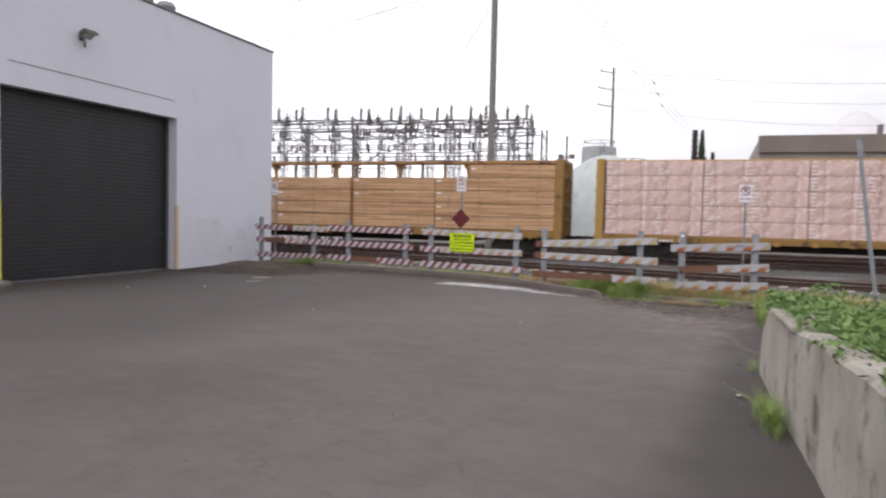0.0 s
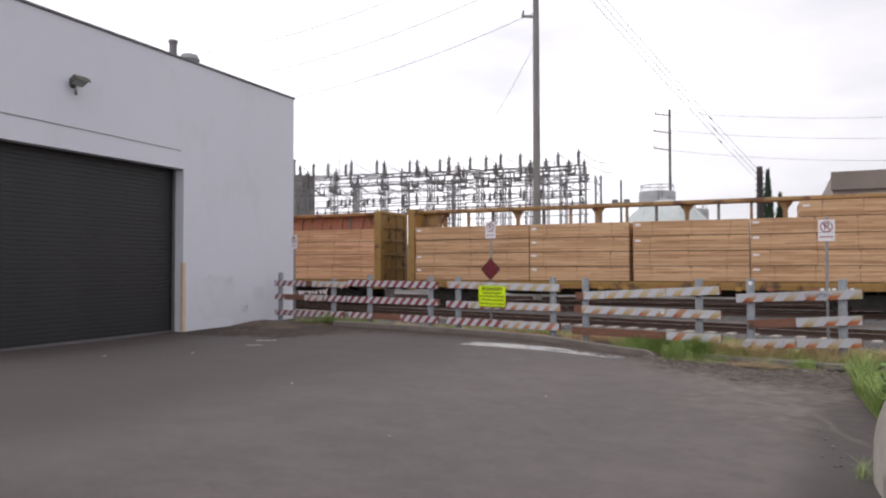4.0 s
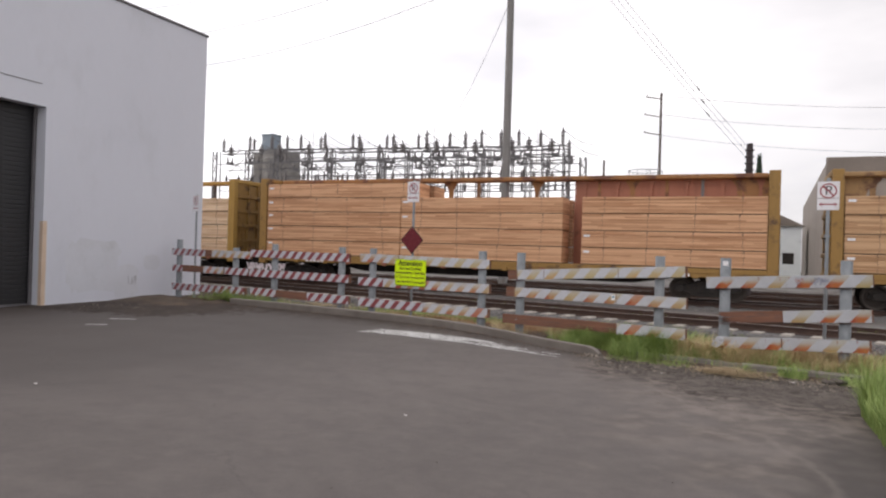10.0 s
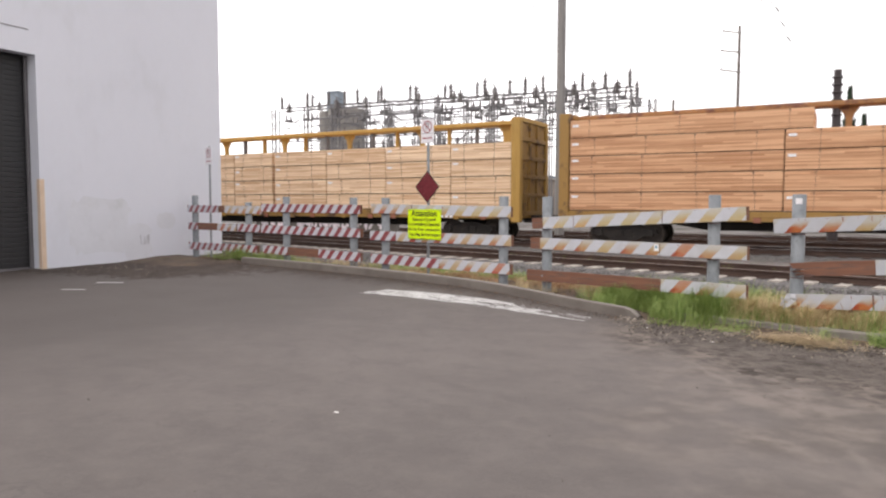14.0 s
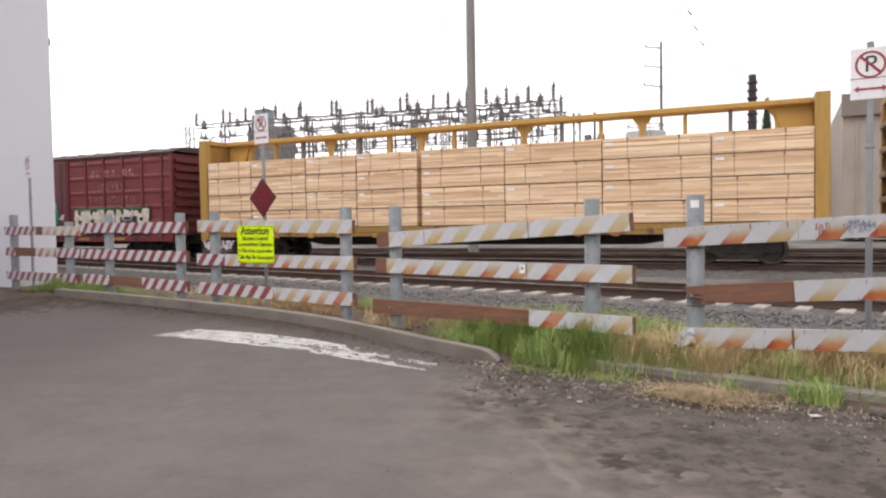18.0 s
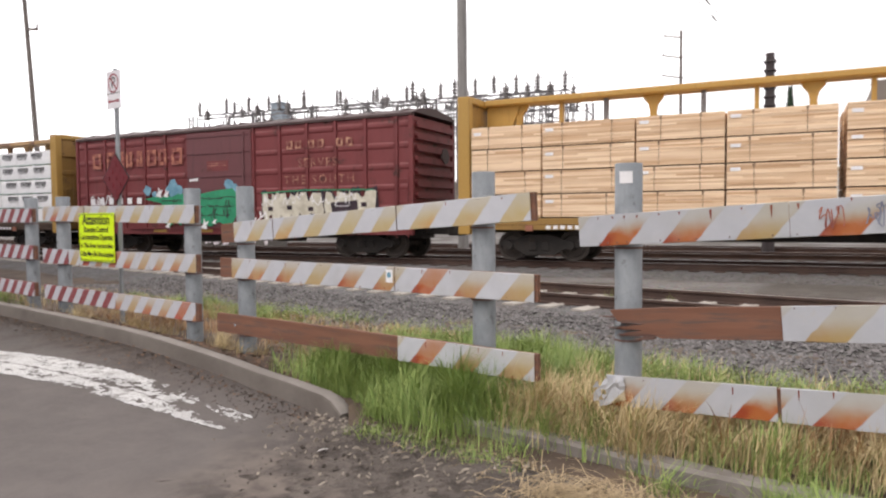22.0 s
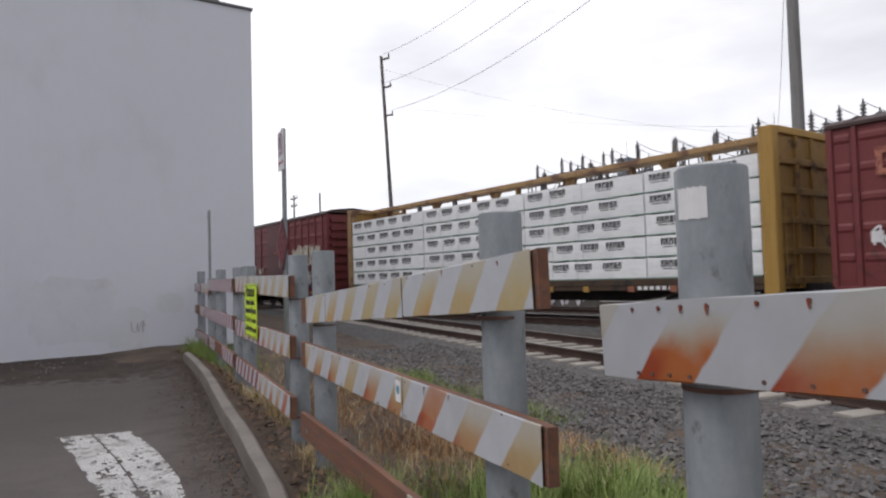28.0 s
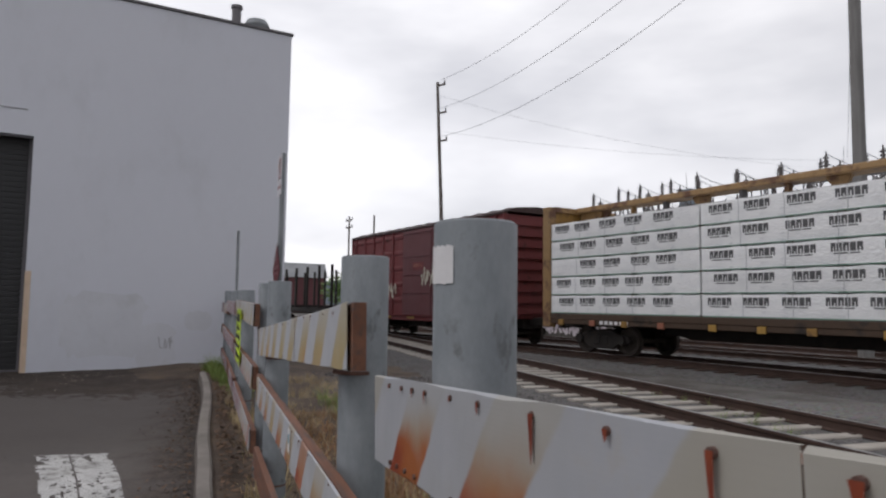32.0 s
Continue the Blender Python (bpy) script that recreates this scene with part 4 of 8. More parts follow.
def build_building():
    west, south = -42.0, -38.0
    s = Shape()
    s.box(BX - 0.32, BX, south, DOOR_Y0, -0.4, BH)
    s.box(BX - 0.32, BX, DOOR_Y1, BY, -0.4, BH)
    s.box(BX - 0.32, BX, DOOR_Y0, DOOR_Y1, DOOR_Z, BH)
    tagged(new("wall_east", s.data("wall_east", WALL)), "smooth grey painted concrete wall with a roller door", "wall", kind="structure")
    skew = math.tan(radians(-FENCE_TURN))
    back = BY + (BX - west) * skew
    s = Shape()
    s.mesh([(x, y, z) for z in (-0.4, BH) for x, y in ((BX - 0.322, BY + 0.32 * skew), (west, back), (west, back - 0.33), (BX - 0.322, BY + 0.32 * skew - 0.33))], [(0, 1, 2, 3), (4, 7, 6, 5), (0, 4, 5, 1), (1, 5, 6, 2), (2, 6, 7, 3), (3, 7, 4, 0)])
    tagged(new("wall_north", s.data("wall_north", WALL)), "grey painted concrete wall of the warehouse", "wall", kind="structure")
    for nm, box in (("wall_south", (west, BX - 0.32, south, south + 0.32)), ("wall_west", (west, west + 0.32, south + 0.32, back - 0.34))):
        s = Shape().box(box[0], box[1], box[2], box[3], -0.4, BH)
        tagged(new(nm, s.data(nm, WALL)), "grey painted concrete wall of the warehouse", "wall", kind="structure")
    s = Shape().mesh([(x, y, z) for z in (BH - 0.7, BH - 0.5) for x, y in ((west + 0.3, south + 0.3), (BX - 0.3, south + 0.3), (BX - 0.3, BY - 0.25), (west + 0.3, back - 0.3))], [(0, 1, 2, 3), (4, 7, 6, 5), (0, 4, 5, 1), (1, 5, 6, 2), (2, 6, 7, 3), (3, 7, 4, 0)])
    tagged(new("roof", s.data("roof", ROOFING)), "flat grey warehouse roof", "roof", kind="structure")
    s = Shape().box(west - 0.04, BX + 0.04, south - 0.04, south + 0.36, BH + 0.002, BH + 0.07, 0.01).box(BX - 0.36, BX + 0.045, south + 0.36, BY + 0.04, BH + 0.002, BH + 0.07, 0.01).box(-14.0, 14.0, -0.37, 0.04, BH + 0.002, BH + 0.069, 0.01, pose(BX - 0.37 - 14 * math.cos(radians(FENCE_TURN)), BY + (0.37 + 14 * math.cos(radians(FENCE_TURN))) * skew, 0, 0, 0, FENCE_TURN))
    tagged(new("coping", s.data("coping", TRIM)), "dark metal coping on the parapet", "trim", kind="structure")
    # roller door
    door = thing("roller_door", "closed charcoal steel roller door of narrow slats", "roller door", pose(BX - 0.42, (DOOR_Y0 + DOOR_Y1) / 2, 0), kind="")
    half, n = (DOOR_Y1 - DOOR_Y0) / 2, 44
    z0 = 0.0
    hgt = (DOOR_Z - z0 + 0.1) / n
    slat = Shape().prism([(0, 0.0), (0.003, 0.004), (0.0045, hgt * 0.35), (0.0045, hgt * 0.7), (0.003, hgt - 0.006), (0, hgt - 0.002), (-0.02, hgt - 0.002), (-0.02, 0)], -half, half).data("slat", DOOR)
    for i in range(n):
        part("slat", slat, DOOR, door, m=pose(0, 0, z0 + i * hgt))
    part("bottom_bar", Shape().box(-0.03, 0.045, -half, half, -0.02, 0.1, 0.01), TRIM, door)
    for y in (-half, half - 0.07):
        part("guide_rail", Shape().box(0.03, 0.1, y, y + 0.07, 0.0, DOOR_Z, 0.008), TRIM, door)
    # corner guards of the opening
    for y, mt, lab in ((DOOR_Y1 + 0.0, CREAM, "cream painted steel corner guard of the door opening"), (DOOR_Y0, YELLOW_GUARD, "yellow painted steel corner guard of the door opening")):
        sgn = 1 if y > -3 else -1
        s = Shape()
        zb = pave_z(BX, y) - 0.05
        s.box(BX + 0.003, BX + 0.015, min(y, y + sgn * 0.1), max(y, y + sgn * 0.1), zb, 2.15, 0.003)
        s.box(BX - 0.1, BX + 0.002, min(y, y - sgn * 0.012), max(y, y - sgn * 0.012), zb, 2.15, 0.003)
        thing("corner_guard", lab, "corner guard", group="door guards", shape=s, mats=mt)
    # expansion joint above the door, and a drip of mortar
    s = Shape().prism([(-6.2, 5.56), (-3.0, 5.53), (-0.4, 5.5), (-0.4, 5.515), (-3.0, 5.55), (-6.2, 5.58)], 0, 0.012, m=Matrix(((0, 1, 0, BX), (1, 0, 0, 0), (0, 0, 1, 0), (0, 0, 0, 1))))
    tagged(new("wall_joint", s.data("wall_joint", TRIM)), "thin dark joint line over the door", "trim", kind="structure")


def wall_lamp(y, z, tilt, lit):
    lamp = thing("wall_lamp", "bronze floodlight on a bracket on the grey wall", "wall lamp", pose(BX, y, z), group="wall floodlights")
    part("back_plate", Shape().box(0.002, 0.03, -0.07, 0.07, -0.08, 0.08, 0.01), LAMP_BODY, lamp)
    part("arm", Shape().cyl((0.03, 0, -0.02), (0.2, 0, 0.04), 0.02, n=8), LAMP_BODY, lamp)
    m = pose(0.26, 0, 0.06, 0, tilt, 0)
    body = part("housing", Shape().prism([(-0.15, -0.02), (-0.11, 0.1), (0.11, 0.1), (0.15, -0.02)], -0.19, 0.19), LAMP_BODY, lamp, m=m)
    part("visor", Shape().box(0.151, 0.165, -0.2, 0.2, -0.09, 0.02, 0.004), LAMP_BODY, body)
    part("lens", Shape().box(-0.12, 0.12, -0.165, 0.165, -0.034, -0.021, 0.005), LAMP_GLOW if lit else LAMP_GLASS, body, "glass lamp lens")
    part("sensor", Shape().cyl((0.1, 0.03, -0.12), (0.11, 0.03, -0.25), 0.028, 0.035, n=10).cyl((0.1, 0.03, 0.0), (0.1, 0.03, -0.12), 0.01, n=6), LAMP_BODY, lamp)


def build_wall_fittings():
    wall_lamp(-4.05, 6.62, -28, False)
    wall_lamp(-7.35, 7.0, -68, True)
    s = Shape()
    pts = [(BX + 0.03, -7.55, BH - 0.1), (BX + 0.03, -7.55, 6.1), (BX + 0.05, -7.5, 5.95), (BX + 0.08, -7.38, 5.9), (BX + 0.08, -7.2, 5.95), (BX + 0.08, -7.15, 6.05)]
    for a, b in zip(pts, pts[1:]):
        s.cyl(a, b, 0.022, n=8)
    thing("conduit", "thin grey conduit hooked down the wall", "conduit", shape=s, mats=GALV)
    s = Shape().cyl((-21.2, 5.3, 7.6), (-21.2, 5.3, 11.25), 0.15, n=12).cyl((-21.2, 5.3, 11.25), (-21.2, 5.3, 11.35), 0.19, n=12)
    thing("vent_pipe", "dark vent pipe on the warehouse roof", "vent pipe", shape=s, mats=TRIM)
    # touched-up paint and a small tag low on the wall
    for out, y0, y1, z0, z1 in ((0.003, 0.35, 2.1, 0.25, 1.75), (0.007, 1.9, 2.75, 0.12, 1.05), (0.004, 2.9, 3.5, 0.9, 1.35)):
        r = random.Random(y0)
        s = Shape().face([(BX + out, (y0 + y1) / 2 + (y1 - y0) / 2 * (abs(math.cos(a)) ** 0.5) * math.copysign(1, math.cos(a)) * r.uniform(0.85, 1.1), (z0 + z1) / 2 + (z1 - z0) / 2 * (abs(math.sin(a)) ** 0.5) * math.copysign(1, math.sin(a)) * r.uniform(0.8, 1.1)) for a in [2 * math.pi * (i + 0.5) / 26 for i in range(26)]])
        thing("paint_patch", "slightly duller patch of touch-up paint on the grey wall", "paint patch", group="wall paint patches", shape=s, mats=PATCH)
    thing("wall_tag", "small grey sprayed scrawl low on the grey wall", "graffiti", pose(BX + 0.014, 2.55, 0.62, 0, 0, 90), shape=scrawl(0.17, 0.16, random.Random(8), 0.008, 14), mats=FAINT_INK)
    vent = thing("roof_vent", "grey turbine ventilator on the warehouse roof", "roof vent", pose(-20.9, 5.9, 7.6))
    part("neck", Shape().cyl((0, 0, 0), (0, 0, 2.8), 0.22, n=12), GALV, vent)
    part("turbine", smooth(Shape().lathe([(0.2, 2.8), (0.36, 2.9), (0.42, 3.08), (0.32, 3.26), (0.1, 3.34)], 18).data("turbine", GALV), 40), GALV, vent)


# ---- barricade fence ----
POST_R = 0.084


def post_shape(z0, z1):
    return smooth(Shape().lathe([(POST_R, z0), (POST_R, z1 - 0.006), (POST_R - 0.006, z1), (POST_R - 0.008, z1)], 24).data("post", POST_STEEL), 50)


def plank_mesh(length, h, t, r, torn=False):
    """A sawn plank along x from 0, with uneven edges; torn: its left end is split into splinters."""
    s = Shape()
    n = max(2, int(length / 0.3))
    top = [(length * i / n, h / 2 + r.uniform(-0.004, 0.003)) for i in range(n + 1)]
    bot = [(length * i / n, -h / 2 + r.uniform(-0.003, 0.004)) for i in range(n + 1)]
    if torn:
        top[0] = (0.0, h / 2 - 0.01)
        bot = [(x, z) for x, z in bot if x > 0.3]
        tear = [(0.25, -h / 2 + 0.03), (0.03, -h / 2 + 0.02), (0.2, -h / 2 + 0.05), (0.02, -h / 2 + 0.065), (0.22, -h / 2 + 0.085), (0.05, -h / 2 + 0.1)]
        bot = list(reversed(tear)) + bot
    poly = [*top, *reversed(bot)]
    return s.prism(poly, -t / 2, t / 2)


def barricade(name, label, u0, u1, z_top0, z_top1, rails):
    """Two pipe posts with three planks; each plank: ends (u, z middle), sheets as (from, to, material)."""
    gx, gy = fence_xy((u0 + u1) / 2, 0)
    r = random.Random(name + str(u0))
    ob = thing("barricade", label, "barricade", pose(gx, gy, 0, 0, 0, FENCE_TURN), group="road-end barricades")
    mid = (u0 + u1) / 2
    for u, z in ((u0, z_top0), (u1, z_top1)):
        part("post", post_shape(-0.25, z), POST_STEEL, ob, "dented grey steel pipe post", m=pose(u - mid, 0.018 if u == -1.11 else 0, 0, 0, 0, r.uniform(0, 90)))
    for (ua, za), (ub, zb), sheets, torn in rails:
        length = math.hypot(ub - ua, zb - za)
        tilt = math.degrees(math.atan2(zb - za, ub - ua))
        base = pose(ua - mid, -POST_R - 0.021, za, 0, -tilt, 0)
        rail = part("rail", plank_mesh(length, 0.164 if ua > -1 and not torn else 0.184, 0.038, r, torn), WOOD_BROWN, ob, "brown weathered plank", m=base)
        for i in range(9 if torn else 0):
            z, x, ln = -0.088 + 0.018 * i, 0.24 + r.uniform(-0.06, 0.08), r.uniform(0.12, 0.3)
            part("splinter", Shape().prism([(x, z - 0.007), (x - ln * 0.6, z - 0.006 + r.uniform(-0.012, 0.006)), (x - ln, z + r.uniform(-0.02, 0.01)), (x - ln * 0.5, z + 0.006), (x, z + 0.007)], -0.012 + r.uniform(-0.008, 0.004), 0.008), WOOD_GREY, rail, "grey torn splinter")
        for a, b, mt, *at in sheets:
            period = PERIODS[mt.name]
            shift = period * (at[1] if len(at) > 1 else r.randint(3, 40)) + (period / 2 - (at[0] - ua - a) if at else r.uniform(0, period))
            n = max(2, int((b - a) / 0.12))
            v, f = [], []
            for i in range(n + 1):
                x = (b - a) * i / n
                for side in (-1, 1):
                    bulge = 0.004 + 0.004 * noise.noise((a * 3 + x * 2, side * 2.0, ua))
                    v.append((x, -bulge, side * (0.092 + r.uniform(-0.003, 0.004))))
                v.append((x, 0.002, 0.0945))
                v.append((x, 0.002, -0.0945))
            for i in range(n):
                k, q = i * 4, (i + 1) * 4
                f += [(k, q, q + 1, k + 1), (k + 1, q + 1, q + 2, k + 2), (k, k + 3, q + 3, q)]
            part("sheet", Shape().mesh([(x + shift, y, z) for x, y, z in v], f), mt, rail, "dented striped reflective sheet", m=pose(a - shift, -0.026, 0))
            if ua == -0.08 and a == 0.0:
                v, f = [], []
                for i in range(9):
                    for j in range(6):
                        x, z = 0.12 - 0.022 * i, 0.1 - 0.03 * j - 0.006 * i + 0.018 * noise.noise((i * 0.9, j * 0.9, 4.0))
                        v.append((x + 0.02 * noise.noise((i * 0.7, j * 1.3, 1.0)), -0.034 - 0.006 * i - 0.03 * abs(noise.noise((i * 0.8, j * 0.7, 2.0))), z))
                f = [(i * 6 + j, i * 6 + 6 + j, i * 6 + 7 + j, i * 6 + 1 + j) for i in range(8) for j in range(5) if not (i > 4 and (i + 2 * j) % 3 == 0)]
                part("torn_flap", Shape().mesh(v, f), mt, rail, "crumpled torn end of the sheet")
            s = Shape()
            x = 0.05
            while x < b - a and not (ua == -0.27 and a == 0.0):
                for z in (0.082, -0.08):
                    if r.random() < (0.9 if z > 0 else 0.45):
                        nx, nz = a + x + r.uniform(-0.05, 0.05), z + r.uniform(-0.008, 0.008)
                        s.cyl((nx, -0.0325, nz), (nx, -0.024, nz), 0.004, n=7)
                        if r.random() < 0.4:
                            ln = r.uniform(0.015, 0.06) * (1.3 if ua > -1 and r.random() < 0.3 else 1)
                            part("rust_run", Shape().face([(nx - 0.0045, -0.0335, nz), (nx + 0.0045, -0.0335, nz), (nx + 0.003, -0.0335, nz - ln * 0.6), (nx, -0.0335, nz - ln)]), RUST_RUN, rail, "rust run below a nail")
                x += 0.24
            if s.v:
                part("nail", s, WOOD_GREY, rail, "rusty nail heads", kind="stuff")
        if ua == -0.27:
            for u, ln, w in ((-0.135, 0.012, 0.004), (-0.04, 0.014, 0.004), (0.035, 0.018, 0.005), (0.115, 0.026, 0.005), (0.25, 0.012, 0.004), (0.37, 0.02, 0.005), (0.545, 0.062, 0.007), (0.71, 0.014, 0.005), (0.86, 0.07, 0.005), (0.99, 0.03, 0.006)):
                nx = (u - ua) * length / (ub - ua)
                part("nail", Shape().cyl((nx, -0.0335, 0.078), (nx, -0.025, 0.078), 0.005, n=8), WOOD_GREY, rail, "rusty nail head")
                part("rust_run", Shape().face([(nx - w, -0.0345, 0.08), (nx + w, -0.0345, 0.08), (nx + w * 0.7, -0.0345, 0.08 - ln * 0.6), (nx, -0.0345, 0.08 - ln)]), RUST_RUN, rail, "rust run below a nail")
            for u in (-0.13, -0.08, -0.02, 0.045, 0.25, 0.36, 0.46, 0.64, 0.86):
                nx = (u - ua) * length / (ub - ua)
                part("nail", Shape().cyl((nx, -0.0335, -0.078), (nx, -0.025, -0.078), 0.005, n=8), WOOD_GREY, rail, "rusty nail head")
        for u in (u0, u1):
            zz = za + (zb - za) * (u - ua) / (ub - ua) - 0.12
            part("band", Shape().cyl((0, 0, zz), (0, 0, zz + 0.012), POST_R + 0.003, n=20), WOOD_GREY, ob, "thin rusty band round the post", m=pose(u - mid, 0, 0))
        for u in (u0, u1):
            x = (u - ua) / max(1e-6, ub - ua) * length
            if 0.02 < x < length - 0.02 and not any(a <= x <= b for a, b, *_ in sheets):
                part("bolt", Shape().box(x - 0.012, x + 0.012, -0.045, -0.0345, -0.012, 0.012, 0.003), GALV, rail)
    return ob


def scrawl(w, h, r, wide, n):
    """One looping sprayed line, a flat ribbon in x and z."""
    pts = [Vector((-w + 2 * w * i / n + r.uniform(-0.2, 0.2) * w, 0, r.uniform(-h, h))) for i in range(n)]
    line = []
    for i in range(n - 1):
        a, b, c, d = pts[max(0, i - 1)], pts[i], pts[i + 1], pts[min(n - 1, i + 2)]
        for k in range(5):
            t = k / 5
            line.append(0.5 * (2 * b + (c - a) * t + (2 * a - 5 * b + 4 * c - d) * t * t + (3 * b - a - 3 * c + d) * t ** 3))
    v, f = [], []
    for i, p in enumerate(line):
        d = (line[min(i + 1, len(line) - 1)] - line[max(i - 1, 0)]).normalized()
        q = Vector((-d.z, 0, d.x)) * wide
        y = -0.0004 * (i % 7)
        v += [(p.x - q.x, y, p.z - q.z), (p.x + q.x, y, p.z + q.z)]
    f = [(2 * i, 2 * i + 1, 2 * i + 3, 2 * i + 2) for i in range(len(line) - 1)]
    return Shape().mesh(v, f)


def build_fence():
    R_, M_, O_ = RED_STRIPE, MIX_STRIPE, ORANGE_STRIPE
    barricade("a", "steel post barricade with red and white striped planks by the wall", -15.41, -12.8, 1.82, 1.63, [
        ((-15.6, 1.46), (-12.0, 1.44), [(0, 1.6, R_), (1.9, 3.55, M_)], False),
        ((-15.56, 0.985), (-12.06, 0.985), [(0, 0.5, R_), (1.5, 2.4, M_), (2.45, 3.45, R_)], False),
        ((-15.56, 0.44), (-12.2, 0.47), [(0, 3.3, R_)], False)])
    barricade("b", "steel post barricade with red and white striped planks", -11.21, -8.81, 1.76, 1.73, [
        ((-12.06, 1.5), (-8.44, 1.48), [(0, 3.6, R_)], False),
        ((-12.06, 0.98), (-8.41, 0.98), [(0, 3.6, R_)], False),
        ((-12.0, 0.49), (-8.43, 0.475), [(0, 1.0, R_), (2.15, 3.55, R_)], False)])
    barricade("c", "steel post barricade with faded orange striped planks", -7.82, -4.81, 1.72, 1.73, [
        ((-8.11, 1.5), (-4.55, 1.46), [(0, 1.15, M_), (1.17, 3.55, O_)], False),
        ((-8.15, 0.945), (-4.53, 0.96), [(0, 0.75, R_), (0.76, 3.6, M_)], False),
        ((-8.13, 0.47), (-4.54, 0.46), [(0, 1.9, R_), (1.91, 3.55, M_)], False)])
    barricade("d", "steel post barricade with a slanting orange striped top plank", -3.9, -1.11, 1.72, 1.73, [
        ((-4.12, 1.27), (-0.6, 1.475), [(0.22, 0.8, O_, -0.7), (0.81, 2.3, O_, -0.7), (2.31, 3.5, O_, -0.7)], False),
        ((-4.15, 0.94), (-0.58, 0.93), [(0.2, 2.3, HOT_STRIPE, -0.69, 10), (2.31, 3.55, HOT_STRIPE, -0.69, 10)], False),
        ((-4.22, 0.395), (-0.58, 0.4), [(2.4, 3.62, HOT_STRIPE, -0.71, 10)], False)])
    barricade("e", "steel post barricade with rust-streaked orange striped planks", 0.0, 1.76, 1.73, 1.74, [
        ((-0.27, 1.307), (2.13, 1.45), [(0.0, 1.216, RUST_STRIPE, 0.04, 8), (1.218, 2.39, RUST_STRIPE, 0.04, 8)], False),
        ((-0.06, 0.745), (2.13, 0.93), [(0.98, 2.18, RUST_STRIPE, 1.2, 10)], True),
        ((-0.08, 0.33), (2.12, 0.47), [(0.0, 0.98, RUST_STRIPE, 0.03, 6), (1.0, 2.18, RUST_STRIPE, 0.03, 6)], False)])
    # white sticker on the post, graffiti scribbles on the top plank, a small sticker on the middle plank
    gx, gy = fence_xy(0, 0)
    s = Shape()
    for i in range(5):
        a0, a1 = radians(254 + i * 11), radians(254 + (i + 1) * 11)
        q = POST_R + 0.0012
        s.face([(q * math.cos(a0), q * math.sin(a0), 1.605), (q * math.cos(a1), q * math.sin(a1), 1.605 - 0.003 * (i % 2)), (q * math.cos(a1), q * math.sin(a1), 1.676), (q * math.cos(a0), q * math.sin(a0), 1.68)])
    thing("post_label", "blank white label stuck on the steel post", "label", pose(gx, gy, 0, 0, 0, FENCE_TURN), shape=s, mats=TAG)
    sx, sy = fence_xy(-1.9, -POST_R - 0.0515)
    st = thing("sticker", "small round blue and white sticker on the striped plank", "sticker", pose(sx, sy, 0.955, 0, 0, FENCE_TURN), shape=Shape().box(-0.035, 0.035, -0.002, 0, -0.05, 0.05), mats=TAG)
    part("emblem", Shape().cyl((0, -0.0035, 0.008), (0, -0.001, 0.008), 0.022, n=12), G_BLUE, st)
    r = random.Random(5)
    for u, z, mt, w, n in ((1.14, 1.385, LETTER_RED, 0.06, 22), (1.42, 1.41, INK_BLUE, 0.11, 44)):
        s = scrawl(w, 0.06, r, 0.0028, n)
        gx, gy = fence_xy(u, -POST_R - 0.0565)
        thing("scribble", "sprayed scribble on the striped plank", "graffiti", pose(gx, gy, z, 0, 0, FENCE_TURN), group="plank scribbles", shape=s, mats=mt)


# ---- signs ----
def letters(text, size, mat, parent, m, name="lettering", label="", spacing=1.0, bold=0.0):
    c = bpy.data.curves.new("text", "FONT")
    c.body, c.size, c.align_x, c.align_y, c.extrude = text, size, "CENTER", "CENTER", 0.0006
    c.space_character, c.offset = spacing, bold * size
    tmp = bpy.data.objects.new("text", c)
    scene.collection.objects.link(tmp)
    dg = bpy.context.evaluated_depsgraph_get()
    me = bpy.data.meshes.new_from_object(tmp.evaluated_get(dg))
    bpy.data.objects.remove(tmp)
    me.materials.clear()
    me.materials.append(mat)
    me.name = name
    return part(name, me, mat, parent, label, m=m)


FACE = Matrix(((1, 0, 0, 0), (0, 0, -1, 0), (0, 1, 0, 0), (0, 0, 0, 1)))


def sign_post(u, v, top, turn, lean=(0, 0)):
    x, y = fence_xy(u, v)
    ob = thing("sign_post", "", "sign", pose(x, y, 0, lean[0], lean[1], turn))
    part("post", Shape().cyl((0, 0.03, -0.3), (0, 0.03, top), 0.028, n=12), GALV, ob, "galvanised sign post")
    part("cap", Shape().cyl((0, 0.03, top), (0, 0.03, top + 0.02), 0.034, 0.02, n=12), GALV, ob)
    return ob


